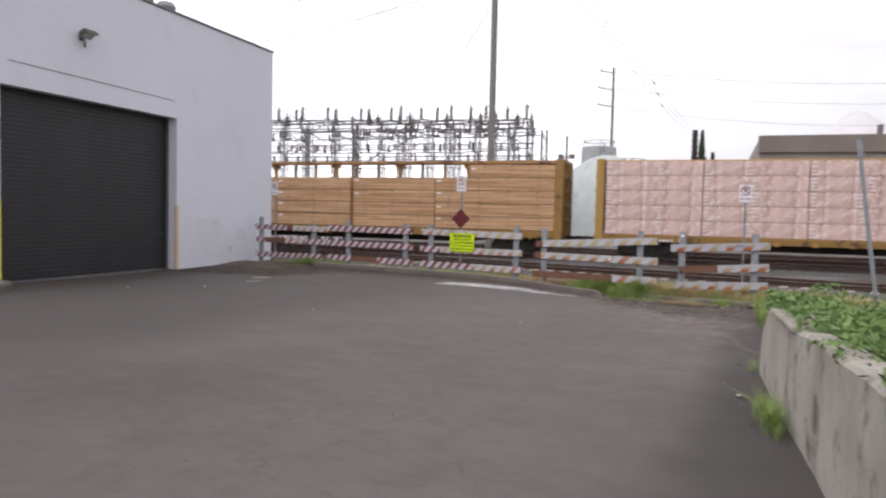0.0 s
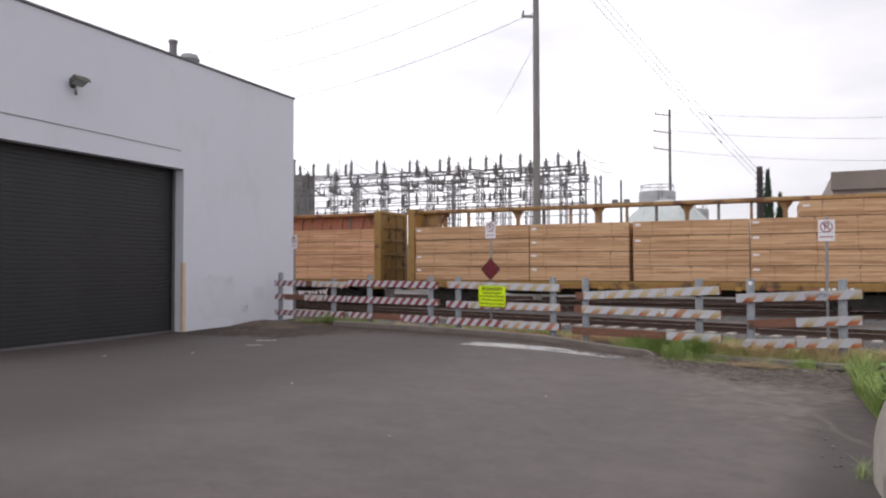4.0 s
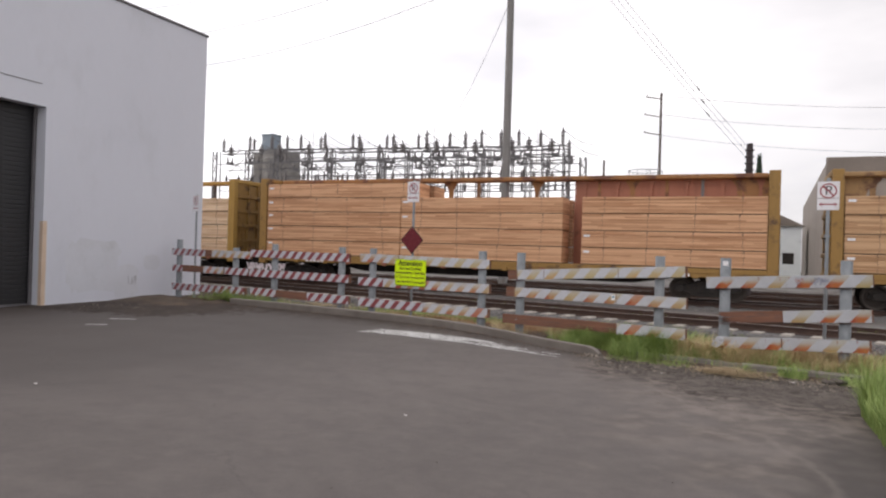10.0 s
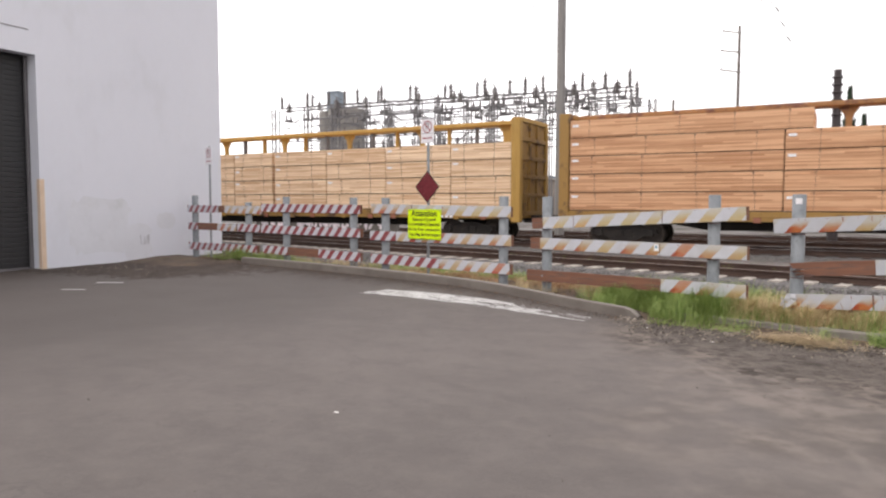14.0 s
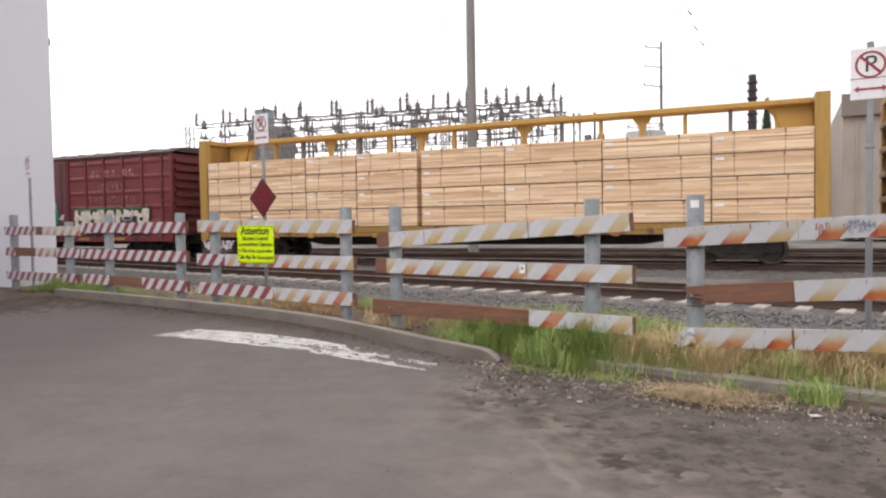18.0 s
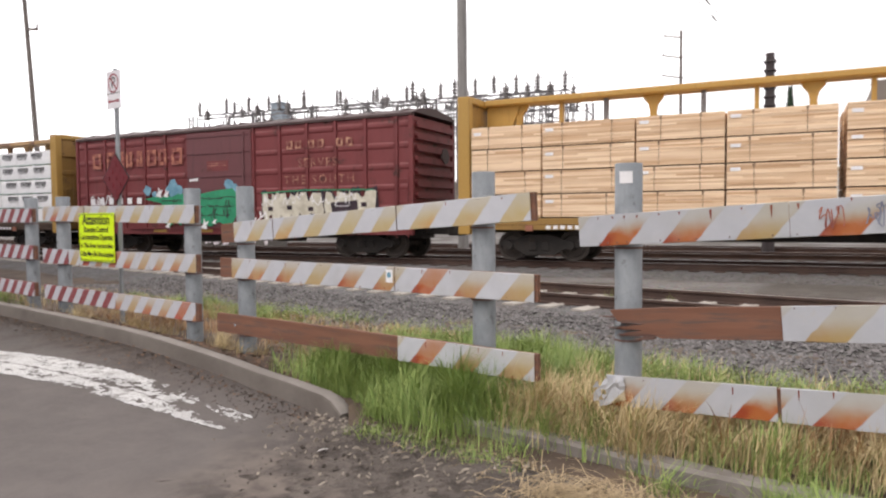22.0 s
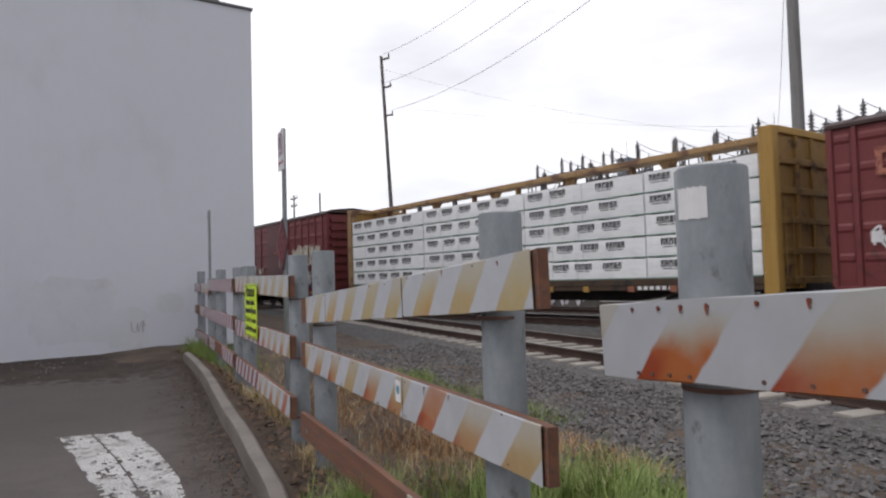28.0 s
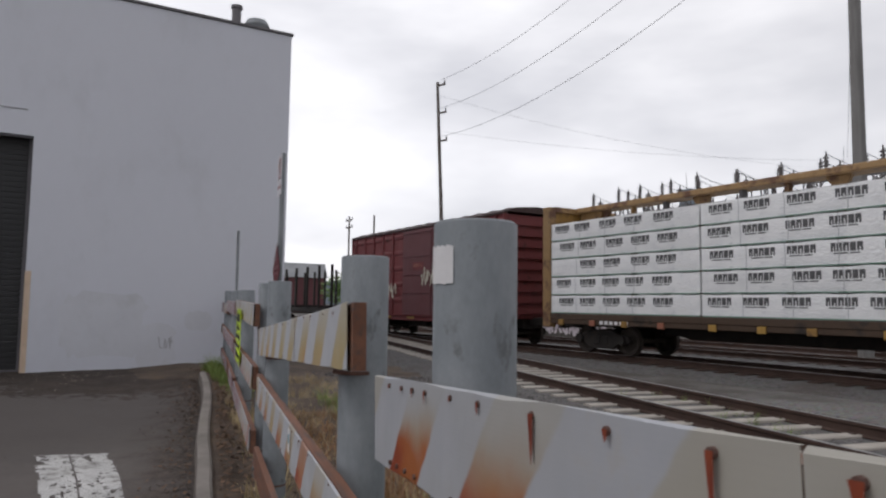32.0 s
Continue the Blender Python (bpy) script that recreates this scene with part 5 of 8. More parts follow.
def no_parking(ob, z0, w=0.33, h=0.47):
    """Two plates one over the other: the barred letter P, and the two-headed arrow."""
    part("panel", Shape().box(-w / 2, w / 2, -0.004, 0.0, z0, z0 + h, 0.0015), SIGN_WHITE, ob, "white no-parking plate")
    f = lambda x, z: Matrix.Translation((x, -0.0075, z)) @ FACE  # noqa: E731
    s = Shape()
    n, R, r2 = 32, 0.12, 0.1
    cz = z0 + h * 0.67
    for i in range(n):
        a, b = 2 * math.pi * i / n, 2 * math.pi * (i + 1) / n
        s.face([(R * math.cos(a), -0.006, cz + R * math.sin(a)), (R * math.cos(b), -0.006, cz + R * math.sin(b)), (r2 * math.cos(b), -0.006, cz + r2 * math.sin(b)), (r2 * math.cos(a), -0.006, cz + r2 * math.sin(a))])
    k = 0.075
    s.face([(-k - 0.008, -0.0085, cz + k - 0.008), (-k + 0.008, -0.0085, cz + k + 0.008), (k + 0.008, -0.0085, cz - k + 0.008), (k - 0.008, -0.0085, cz - k - 0.008)])
    part("red_circle", s, SIGN_RED, ob, "red ring and bar")
    letters("P", 0.2, BLACK, ob, f(0, cz), label="black letter P")
    za = z0 + h * 0.2
    s = Shape().prism([(-0.13, za), (-0.09, za + 0.028), (-0.09, za + 0.01), (0.09, za + 0.01), (0.09, za + 0.028), (0.13, za), (0.09, za - 0.028), (0.09, za - 0.01), (-0.09, za - 0.01), (-0.09, za - 0.028)], -0.0062, -0.0045)
    part("arrow", s, SIGN_RED, ob, "red two-headed arrow")
    part("divider", Shape().box(-w / 2, w / 2, -0.0062, -0.0045, z0 + h * 0.4, z0 + h * 0.4 + 0.006), BLACK, ob)


def build_signs():
    a = sign_post(1.46, 0.2, 3.02, FENCE_TURN + 8)
    no_parking(a, 2.53, 0.31, 0.45)
    tagged(a, "white no-parking sign with red arrow on a steel post")
    part("clamp", Shape().box(-0.04, 0.04, 0.0, 0.07, 2.1, 2.14, 0.004), GALV, a)
    b = sign_post(-6.89, 0.255, 3.28, FENCE_TURN + 2)
    no_parking(b, 2.8)
    d = 0.295
    cz = 1.935
    dia = part("diamond", Shape().prism([(-d, cz), (0, cz + d), (d, cz), (0, cz - d)], -0.012, -0.008), DIAMOND, b, "dark red diamond end-of-road marker")
    q = d + 0.022
    part("rim", Shape().prism([(-q, cz), (0, cz + q), (q, cz), (0, cz - q)], -0.0078, -0.004), BLACK, dia, "black rim")
    for i in range(-1, 2):
        for j in range(-1, 2):
            part("reflector", Shape().cyl(((i + j) * 0.085, -0.018, cz + (i - j) * 0.085), ((i + j) * 0.085, -0.0125, cz + (i - j) * 0.085), 0.036, n=12), DIAMOND, dia, "round red reflector")
    tagged(b, "no-parking sign over a dark red diamond marker on one post")
    c = sign_post(-14.85, 0.11, 3.13, FENCE_TURN - 2)
    no_parking(c, 2.65)
    tagged(c, "white no-parking sign on a steel post beside the wall")
    # the bright yellow notice on the barricade
    gx, gy = fence_xy(-6.59, -POST_R - 0.075)
    n = thing("notice", "fluorescent yellow railway notice with black lettering on the barricade", "notice sign", pose(gx, gy, 1.205, 0, 0, FENCE_TURN))
    w, h = 0.86, 0.575
    part("panel", Shape().box(-w / 2, w / 2, -0.003, 0.003, -h / 2, h / 2, 0.0015), LIME, n)
    for text, z, size in (("Attention", 0.205, 0.17), ("Remote Control", 0.09, 0.09), ("Locomotives Operate", 0.0, 0.09), ("In This Area. Locomotive", -0.1, 0.078), ("Cabs May Be Unoccupied", -0.2, 0.08)):
        line = [letters(word, size, BLACK, n, FACE, bold=0.022) for word in text.split()]
        wide = [max(v.co.x for v in word.data.vertices) - min(v.co.x for v in word.data.vertices) for word in line]
        x = -(sum(wide) + 0.3 * size * (len(line) - 1)) / 2
        for word, k in zip(line, wide):
            word.matrix_basis = Matrix.Translation((x + k / 2, -0.0045, z)) @ FACE
            x += k + 0.3 * size
    for z in (-h / 2 + 0.012, h / 2 - 0.018):
        part("border", Shape().box(-w / 2 + 0.015, w / 2 - 0.015, -0.0045, -0.0031, z, z + 0.006), BLACK, n)
    for x in (-0.4, 0.4):
        for z in (-0.26, 0.26):
            part("bolt", Shape().cyl((x, -0.008, z), (x, -0.003, z), 0.012, n=8), GALV, n)
    # bare leaning post over the weeds
    e = thing("bare_post", "bare grey steel post leaning over the weeds", "post", pose(4.25, -3.1, 0.2, 0, -8, 0))
    part("post", Shape().box(-0.035, 0.035, -0.025, 0.025, -0.4, 3.55, 0.006), GALV, e)
    part("bracket", Shape().box(-0.05, 0.05, -0.042, -0.026, 3.2, 3.5, 0.004), GALV, e)


# ---- tracks ----
def track(name, origin, turn, length, ties_mat, near=False, tie_step=0.61, start=0):
    """Two flat-bottomed rails on ties on a ballast bed; near: its ties and clips are pieces of their own."""
    m = pose(*origin, 0, 0, turn)
    half = 0.7525
    bed = Shape()
    n = 60
    for i in range(n):
        x0, x1 = -length / 2 + length * i / n, -length / 2 + length * (i + 1) / n
        prof = [(-2.6, -0.35), (-1.75, -0.2), (-1.3, -0.175), (1.3, -0.175), (1.75, -0.2), (2.6, -0.35)]
        for (ya, za), (yb, zb) in zip(prof, prof[1:]):
            bed.face([(x0, ya, za), (x1, ya, za), (x1, yb, zb), (x0, yb, zb)])
    ob = thing(name, "railway track with worn rails on ties in ballast", "railway track", m, group="railway tracks", kind="structure")
    part("ballast_bed", bed, BALLAST, ob, kind="stuff")
    for y in (-half, half):
        w = [(-0.07, -0.165), (0.07, -0.165), (0.07, -0.153), (0.012, -0.135), (0.01, -0.05), (0.036, -0.036), (0.036, -0.006), (0.03, -0.001), (-0.03, -0.001), (-0.036, -0.006), (-0.036, -0.036), (-0.01, -0.05), (-0.012, -0.135), (-0.07, -0.153)]
        s = Shape()
        k = len(w)
        s.mesh([(x, y + a, b) for x in (-length / 2, length / 2) for a, b in w], [(i, (i + 1) % k, (i + 1) % k + k, i + k) for i in range(k)] + [tuple(range(k)), tuple(range(2 * k - 1, k - 1, -1))])
        r = part("rail", s, RAIL_SIDE, ob, "rusty steel rail")
        part("running_face", Shape().box(-length / 2, length / 2, y - 0.03, y + 0.03, -0.0008, 0.002), RAIL_TOP, r, "polished rail head")
    tie = Shape().prism([(-0.13, -0.36), (0.13, -0.36), (0.115, -0.156), (0.095, -0.143), (-0.095, -0.143), (-0.115, -0.156)], -1.28, 1.28).data("tie", ties_mat)
    clip = Shape()
    for y in (-half, half):
        for sgn in (-1, 1):
            clip.box(-0.05, 0.05, y + sgn * 0.06 - 0.02, y + sgn * 0.06 + 0.05 * (sgn > 0) + 0.02 * (sgn < 0), -0.156, -0.125, 0.008)
    clip_me = clip.data("clips", RAIL_SIDE)
    count = int(length / tie_step)
    r = random.Random(2)
    if near:
        for i in range(count):
            x = -length / 2 + i * tie_step
            if -45 < x < 40:
                t = part("tie", tie, ties_mat, ob, m=pose(x, r.uniform(-0.03, 0.03), r.uniform(-0.006, 0.006), 0, 0, r.uniform(-0.7, 0.7)))
                if -14 < x < 14:
                    part("rail_clips", clip_me, RAIL_SIDE, t)
    else:
        s = Shape()
        for i in range(count):
            x = -length / 2 + i * tie_step
            if abs(x) < 60:
                s.box(x - 0.12, x + 0.12, -1.28, 1.28, -0.3, -0.152)
        part("ties", s, ties_mat, ob, kind="stuff")
    return ob


def build_tracks():
    c = TN * (TRACK_D + 0.7525) + TU * -2.0
    track("railway_track", (c.x, c.y, 0.2), TRACK_TURN, 160, TIE, near=True)
    track("railway_track", (-10, 15.82, 0.16), 0, 240, RAIL_SIDE)
    track("railway_track", (-10, 21.2, 0.14), 0.6, 240, RAIL_SIDE)
    track("railway_track", (-10, 26.0, 0.14), 0.6, 240, RAIL_SIDE)


# ---- silt drifted over the asphalt, and the low wall beyond the tracks ----
def silt_sheet(label, x0, x1, y0, y1, mask, mat=SILT):
    n, m = int((x1 - x0) / 0.055), int((y1 - y0) / 0.055)
    v = []
    for j in range(m + 1):
        for i in range(n + 1):
            x, y = x0 + (x1 - x0) * i / n, y0 + (y1 - y0) * j / m
            k = mask(x, y) + 0.25 * noise.noise((x * 0.9, y * 0.9, 7)) + 0.3 * noise.noise((x * 3.1, y * 3.1, 2)) + 0.4 * noise.noise((x * 7.3, y * 7.3, 9)) + 0.45 * noise.noise((x * 15, y * 15, 4))
            k = max(-1.0, min(1.0, k - 0.22))
            z = pave_top(x, y) + (0.004 + 0.016 * k if k > 0 else 0.004 + 0.05 * k) + 0.006 * noise.noise((x * 8, y * 8, 5)) * max(0.0, k)
            v.append((x, y, z))
    w = n + 1
    f = [(j * w + i, j * w + i + 1, (j + 1) * w + i + 1, (j + 1) * w + i) for j in range(m) for i in range(n)]
    f = [q for q in f if max(v[i][2] - pave_top(v[i][0], v[i][1]) for i in q) > -0.02]
    tagged(new("silt", smooth(Shape().mesh(v, f).data("silt", mat), 60)), label, "silt", kind="structure")


def build_silt():
    def at_kerb_end(x, y):
        a = ((x + 1.75) * 2.46 + (y - 0.3) * 0.9) / 2.74
        south = -1.35 - 1.1 * max(0.0, min(1.0, (x + 0.6) / 0.9)) - 0.2 * max(0.0, x - 0.3)
        b = y - south
        c = -0.46 - fence_uv(x, y)[1]
        return min(a * 0.7, b * 0.55, c * 3.0, 0.8)
    silt_sheet("grey-brown silt drifted over the asphalt at the kerb's end", -2.9, 3.2, -3.6, 0.9, at_kerb_end)
    silt_sheet("dark brown silt heaped at the building's corner", -15.4, -9.4, -1.9, 2.6, lambda x, y: min(1.4 * (1 - math.hypot((x + 13.6) / 3.6, (y - 1.2) / 2.2)), 0.8), DARK_SILT)
    # wood chips and scraps strewn on the silt
    r = random.Random(77)
    v, f = [], []
    for i in range(800):
        u, w = r.uniform(-2.2, 3.2), -0.6 - abs(r.gauss(0, 0.45))
        x, y = fence_xy(u, w)
        if i < 90:
            x, y = r.gauss(-13.2, 1.0), r.gauss(0.8, 0.8)
        a, ln, wd = r.uniform(0, math.pi), 0.008 + 0.02 * r.random() ** 2, r.uniform(0.003, 0.009)
        d, q = Vector((math.cos(a), math.sin(a))) * ln, Vector((-math.sin(a), math.cos(a))) * wd
        z, k = pave_top(x, y) + 0.022, len(v)
        v += [(x - d.x - q.x, y - d.y - q.y, z), (x + d.x - q.x * 0.4, y + d.y - q.y * 0.4, z + r.uniform(-0.005, 0.02)), (x + d.x + q.x * 0.4, y + d.y + q.y * 0.4, z + 0.012), (x - d.x + q.x, y - d.y + q.y, z + 0.004), (x, y, z + 0.018)]
        f += [(k + a0, k + b0, k + 4) for a0, b0 in ((0, 1), (1, 2), (2, 3), (3, 0))]
    tagged(new("wood_chips", Shape().mesh(v, f).data("wood_chips", CHIPS)), "splintered chips and scraps strewn over the silt", "wood chips", kind="stuff")


def build_low_wall():
    ob = thing("low_wall", "low dark concrete wall with pale lilac graffiti beyond the tracks", "low wall", pose(-26.2, 23.55, 0))
    for i in range(4):
        part("wall_block", Shape().box(-5.4 + i * 2.7, -2.72 + i * 2.7, 0, 0.3, -0.3, 0.8, 0.02), LOW_WALL, ob)
    r = random.Random(9)
    for i in range(13):
        s = scrawl(0.3, 0.3, r, 0.075, 9)
        part("graffito", s, PALE_SPRAY, ob, "pale sprayed graffiti", m=pose(-4.3 + i * 0.68 + (0.6 if i > 2 else -0.3), -0.004, 0.42))


# ---- retaining wall ----
def bank_x(y):
    """Where the soil behind the wall begins; past the wall's broken end it lies back from the asphalt."""
    return 1.86 + 0.34 * sig((y + 8.9) / 0.15)


def bank_z(x, y):
    rise = 0.3 + 0.055 * (-y - 4.6) - 0.1 if y < -8.9 else 0.0
    o = x - bank_x(y)
    return pave_z(1.7, y) - 0.03 + rise + 0.16 * max(0.0, o) ** 0.6 * min(1.0, 0.3 + max(0.0, -4.65 - y))


def build_retaining_wall():
    pts = [(1.63, -8.62, 0.42), (1.62, -9.05, 0.72), (1.62, -9.5, 0.98), (1.6, -11.5, 1.06), (1.6, -13.0, 1.16), (1.6, -15.0, 1.24), (1.65, -22.0, 1.55), (1.7, -32.0, 1.95)]
    wall = thing("retaining_wall", "low mossy concrete retaining wall topped with weeds", "retaining wall", kind="structure")
    for (xa, ya, za), (xb, yb, zb) in zip(pts, pts[1:]):
        n = max(2, int((ya - yb) / 0.3))
        v, f = [], []
        for i in range(n + 1):
            t = i / n
            x, y, z = xa + (xb - xa) * t, ya + (yb - ya) * t, za + (zb - za) * t + 0.02 * noise.noise((ya + t * 3, 1.0, 0.5))
            if i in (0, n):
                z -= 0.012
            j = 0.02 * noise.noise((y * 1.7, 3.0, 0.0))
            b = pave_z(x, y) - 0.35
            v += [(x + j, y, b), (x + j + 0.02, y, z - 0.03), (x + j + 0.05, y, z), (x + 0.26, y, z), (x + 0.28, y, z - 0.03), (x + 0.28, y, b)]
        for i in range(n):
            f += [(i * 6 + k, (i + 1) * 6 + k, (i + 1) * 6 + k + 1, i * 6 + k + 1) for k in range(5)]
        f += [tuple(range(6)), tuple(range(n * 6 + 5, n * 6 - 1, -1))]
        part("wall_block", Shape().mesh(v, f), PALE_WALL if ya > -9.6 else MOSSY, wall)
    part("cap_slab", Shape().box(-0.02, 0.4, -0.6, 0.6, 0.0, 0.07, 0.02), MOSSY, wall, "loose broken cap slab", m=pose(1.57, -11.4, 1.055, 1, 2, 3))
    # the soil bank behind it
    v, f = [], []
    offs = [j * 0.9 for j in range(9)] + [10.0 + 4.0 * j for j in range(11)]
    rows = len(offs)
    ys = [-4.6 - i * 0.6 for i in range(70)]
    for y in ys:
        for j, o in enumerate(offs):
            x = bank_x(y) + o
            v.append((x, y, bank_z(x, y) + 0.05 * noise.noise((x * 1.2, y * 1.2, 4.0)) * min(1, j)))
    for i in range(len(ys) - 1):
        f += [(i * rows + j, i * rows + j + 1, (i + 1) * rows + j + 1, (i + 1) * rows + j) for j in range(rows - 1)]
    tagged(new("soil_bank", Shape().mesh(v, f).data("soil_bank", SOIL)), "soil bank behind the retaining wall", "bank", kind="structure")


# ---- the train ----
TRAIN_Y, TRAIN_Z = 15.82, 0.162
DECK, TIER = 1.2, 0.64
SIDE = 1.42
cache = {}


def bundle_mesh(length, height, mat, variant, layers=12, depth=1.18):
    """One strapped stack of boards: a single body, its side stepped and grooved layer by layer."""
    key = (round(length, 2), round(height, 2), mat.name, variant)
    if key in cache:
        return cache[key]
    r = random.Random(str(key))
    h = (height - 0.034) / layers
    side = []
    for i in range(layers):
        z, y = 0.034 + i * h, r.uniform(0, 0.026)
        side += [(y, z + 0.003), (y, z + h - 0.003), (0.045, z + h - 0.0025), (0.045, z + h + 0.0025)]
    side.pop()
    n = len(side)
    v = [(x, y, z) for x in (0.0, length) for y, z in side] + [(x, depth, z) for x in (0.0, length) for z in (0.03, height)]
    a, b, c, d = 2 * n, 2 * n + 1, 2 * n + 2, 2 * n + 3
    f = [(i, i + 1, n + i + 1, n + i) for i in range(n - 1)]
    f += [(n - 1, b, d, 2 * n - 1), (a, b, d, c), (0, n, c, a), tuple(range(n)) + (b, a), tuple(range(n, 2 * n)) + (d, c)]
    cache[key] = Shape().mesh(v, f).data("lumber_block", mat)
    return cache[key]


def add_straps(bundle, length, height, n, r):
    """Thin bands round the stack, each with a dark edge protector at its top."""
    key = ("strap", round(height, 2))
    if key not in cache:
        h = height - 0.005
        cache[key] = Shape().prism([(-0.006, 0.0), (0.006, 0.0), (0.006, h - 0.09), (0.022, h - 0.085), (0.022, h), (-0.022, h), (-0.022, h - 0.085), (-0.006, h - 0.09)], -0.006, -0.001).data("strap", STRAP)
    for i in range(n):
        part("strap", cache[key], STRAP, bundle, m=pose(length * (i + 0.5) / n + r.uniform(-0.1, 0.1), 0, 0))


def batten_mesh(length):
    key = ("batten", round(length, 2))
    if key not in cache:
        s = Shape()
        n = max(3, int(length / 0.8))
        for i in range(n):
            x = length * (i + 0.5) / n
            s.box(x - 0.045, x + 0.045, 0.03, 1.15, 0.0, 0.0295)
        s.box(0.02, length - 0.02, 0.12, 1.1, 0.004, 0.0275)
        cache[key] = s.data("batten", BATTEN)
    return cache[key]


seam_mesh = Shape().prism([(0, 0.035), (0.018, 0.035), (0.03, 0.3), (0.012, 0.56), (-0.006, 0.56), (0.008, 0.3)], -0.007, -0.002).data("wrap_seam", WRAP_SEAM)
tag_mesh = Shape().box(0, 0.23, -0.006, -0.001, 0, 0.085).data("tag", TAG)


def add_gathers(bundle, length, height, r):
    """Pale shiny folds where the clear film is drawn together at the end and the middle of a bundle."""
    for at in (0.14, length * 0.5 + r.uniform(-0.3, 0.3)):
        s = Shape()
        for k in range(4):
            z, w = height * (0.14 + 0.24 * k) + r.uniform(-0.03, 0.03), r.uniform(0.1, 0.24)
            x = at + r.uniform(-0.05, 0.05)
            s.face([(x - w, -0.004, z), (x - w * 0.2, -0.014, z - 0.035), (x + w, -0.004, z - 0.01), (x + w * 0.1, -0.012, z + 0.035)])
        part("film_fold", s, FILM, bundle, "pale shiny fold of the film", kind="stuff")


def add_prints(bundle, length, height, r):
    """Plain dark bars where the wrap is printed: a heavy row of upright bars on a line, one mark after another."""
    if "print" not in cache:
        p = Shape()
        x = 0.0
        for w, slot in ((0.1, 0.5), (0.115, 0.35), (0.125, 0.6), (0.12, 0.0), (0.12, 0.45)):
            top = 0.205 - (0.185 * (1 - slot) if slot else 0)
            if slot:
                p.box(x, x + w * 0.42, -0.0045, -0.0035, 0.02, top).box(x + w * 0.66, x + w, -0.0045, -0.0035, 0.02, top)
            p.box(x, x + w, -0.0045, -0.0035, top if slot else 0.02, 0.205)
            x += w + 0.022
        p.box(0.06, 0.36, -0.0045, -0.0035, -0.035, -0.008).box(0.4, 0.6, -0.0045, -0.0035, -0.035, -0.008)
        cache["print"] = p.data("print", WRAP_INK)
    x = r.uniform(0.15, 0.5)
    while x + 0.75 < length:
        if r.random() < 0.96:
            part("print", cache["print"], WRAP_INK, bundle, "dark printed bars", m=pose(x, 0, height * 0.48))
        x += r.choice((0.92, 0.96, 1.0, 1.1))


def wrap_mesh(length, height, mat, variant):
    """A wrapped bundle: a box with crumpled, softly bulging film."""
    key = ("wrap", round(length, 2), round(height, 2), mat.name, variant)
    if key not in cache:
        r = random.Random(str(key))
        nx, nz = max(6, int(length / 0.16)), 5
        low, sag = (0.004, 0.004) if mat is PINK else (0.03, 0.02)
        v, f = [], []
        for i in range(nx + 1):
            for j in range(nz + 1):
                x, z = length * i / nx, low + (height - 0.01 - low) * j / nz
                edge = j in (0, nz) or i in (0, nx)
                v.append((x, (0.012 if edge else 0.0) + r.uniform(-0.003, 0.005), z - (sag * abs(math.sin(x * 3.1)) if j == nz else 0)))
        w = nz + 1
        f = [(i * w + j, (i + 1) * w + j, (i + 1) * w + j + 1, i * w + j + 1) for i in range(nx) for j in range(nz)]
        s = Shape().mesh(v, f)
        s.face([(0, 0.014, 0.03), (0, 1.18, 0.03), (0, 1.18, height), (0, 0.014, height - 0.01)])
        s.face([(length, 0.014, 0.03), (length, 1.18, 0.03), (length, 1.18, height), (length, 0.014, height - 0.01)])
        s.face([(0, 0.02, height - 0.012), (length, 0.02, height - 0.012), (length, 1.18, height), (0, 1.18, height)])
        cache[key] = smooth(s.data("lumber_block", mat), 30)
    return cache[key]


def wheelset_mesh():
    s = Shape()
    r = 0.42
    for y in (-0.78, 0.78):
        sg = 1 if y > 0 else -1
        prof = [(0.08, -0.09), (0.1, -0.07), (0.12, -0.03), (0.3, -0.02), (0.345, -0.055), (r, -0.06), (r, 0.055), (r + 0.03, 0.06), (r + 0.025, 0.085), (0.345, 0.08), (0.3, 0.02), (0.12, 0.03), (0.1, 0.08)]
        m = Matrix.Translation((0, y, 0)) @ Matrix.Rotation(radians(90 if sg > 0 else -90), 4, "X")
        s.slot = 0
        s.lathe(prof, 20, m)
        s.slot = 1
        for k in range(4):
            a = math.pi / 2 * k
            s.box(-0.025, 0.025, -0.03, 0.03, 0.14, 0.28, 0.005, Matrix.Translation((0, y - sg * 0.03, 0)) @ Matrix.Rotation(a, 4, "Y"))
    s.slot = 0
    s.cyl((0, -1.0, 0), (0, 1.0, 0), 0.075, n=10)
    return s.data("wheelset", WHEEL, RUNNING)


WHEELS = []
wheel_me = wheelset_mesh()
frame_me = Shape().prism([(-1.15, 0.42), (-1.1, 0.58), (-0.7, 0.6), (-0.4, 0.72), (0.4, 0.72), (0.7, 0.6), (1.1, 0.58), (1.15, 0.42), (1.0, 0.36), (0.72, 0.34), (0.4, 0.17), (-0.4, 0.17), (-0.72, 0.34), (-1.0, 0.36)], -0.08, 0.08).box(-0.3, -0.06, -0.12, 0.12, 0.3, 0.56, 0.02).box(0.06, 0.3, -0.12, 0.12, 0.3, 0.56, 0.02).cyl((-0.89, -0.17, 0.45), (-0.89, 0.1, 0.45), 0.13, n=12).cyl((0.89, -0.17, 0.45), (0.89, 0.1, 0.45), 0.13, n=12).data("side_frame", RUNNING)
bolster_me = Shape().box(-0.22, 0.22, -1.0, 1.0, 0.45, 0.75, 0.03).box(-0.3, 0.3, -0.3, 0.3, 0.75, 0.9, 0.02).data("bolster", RUNNING)


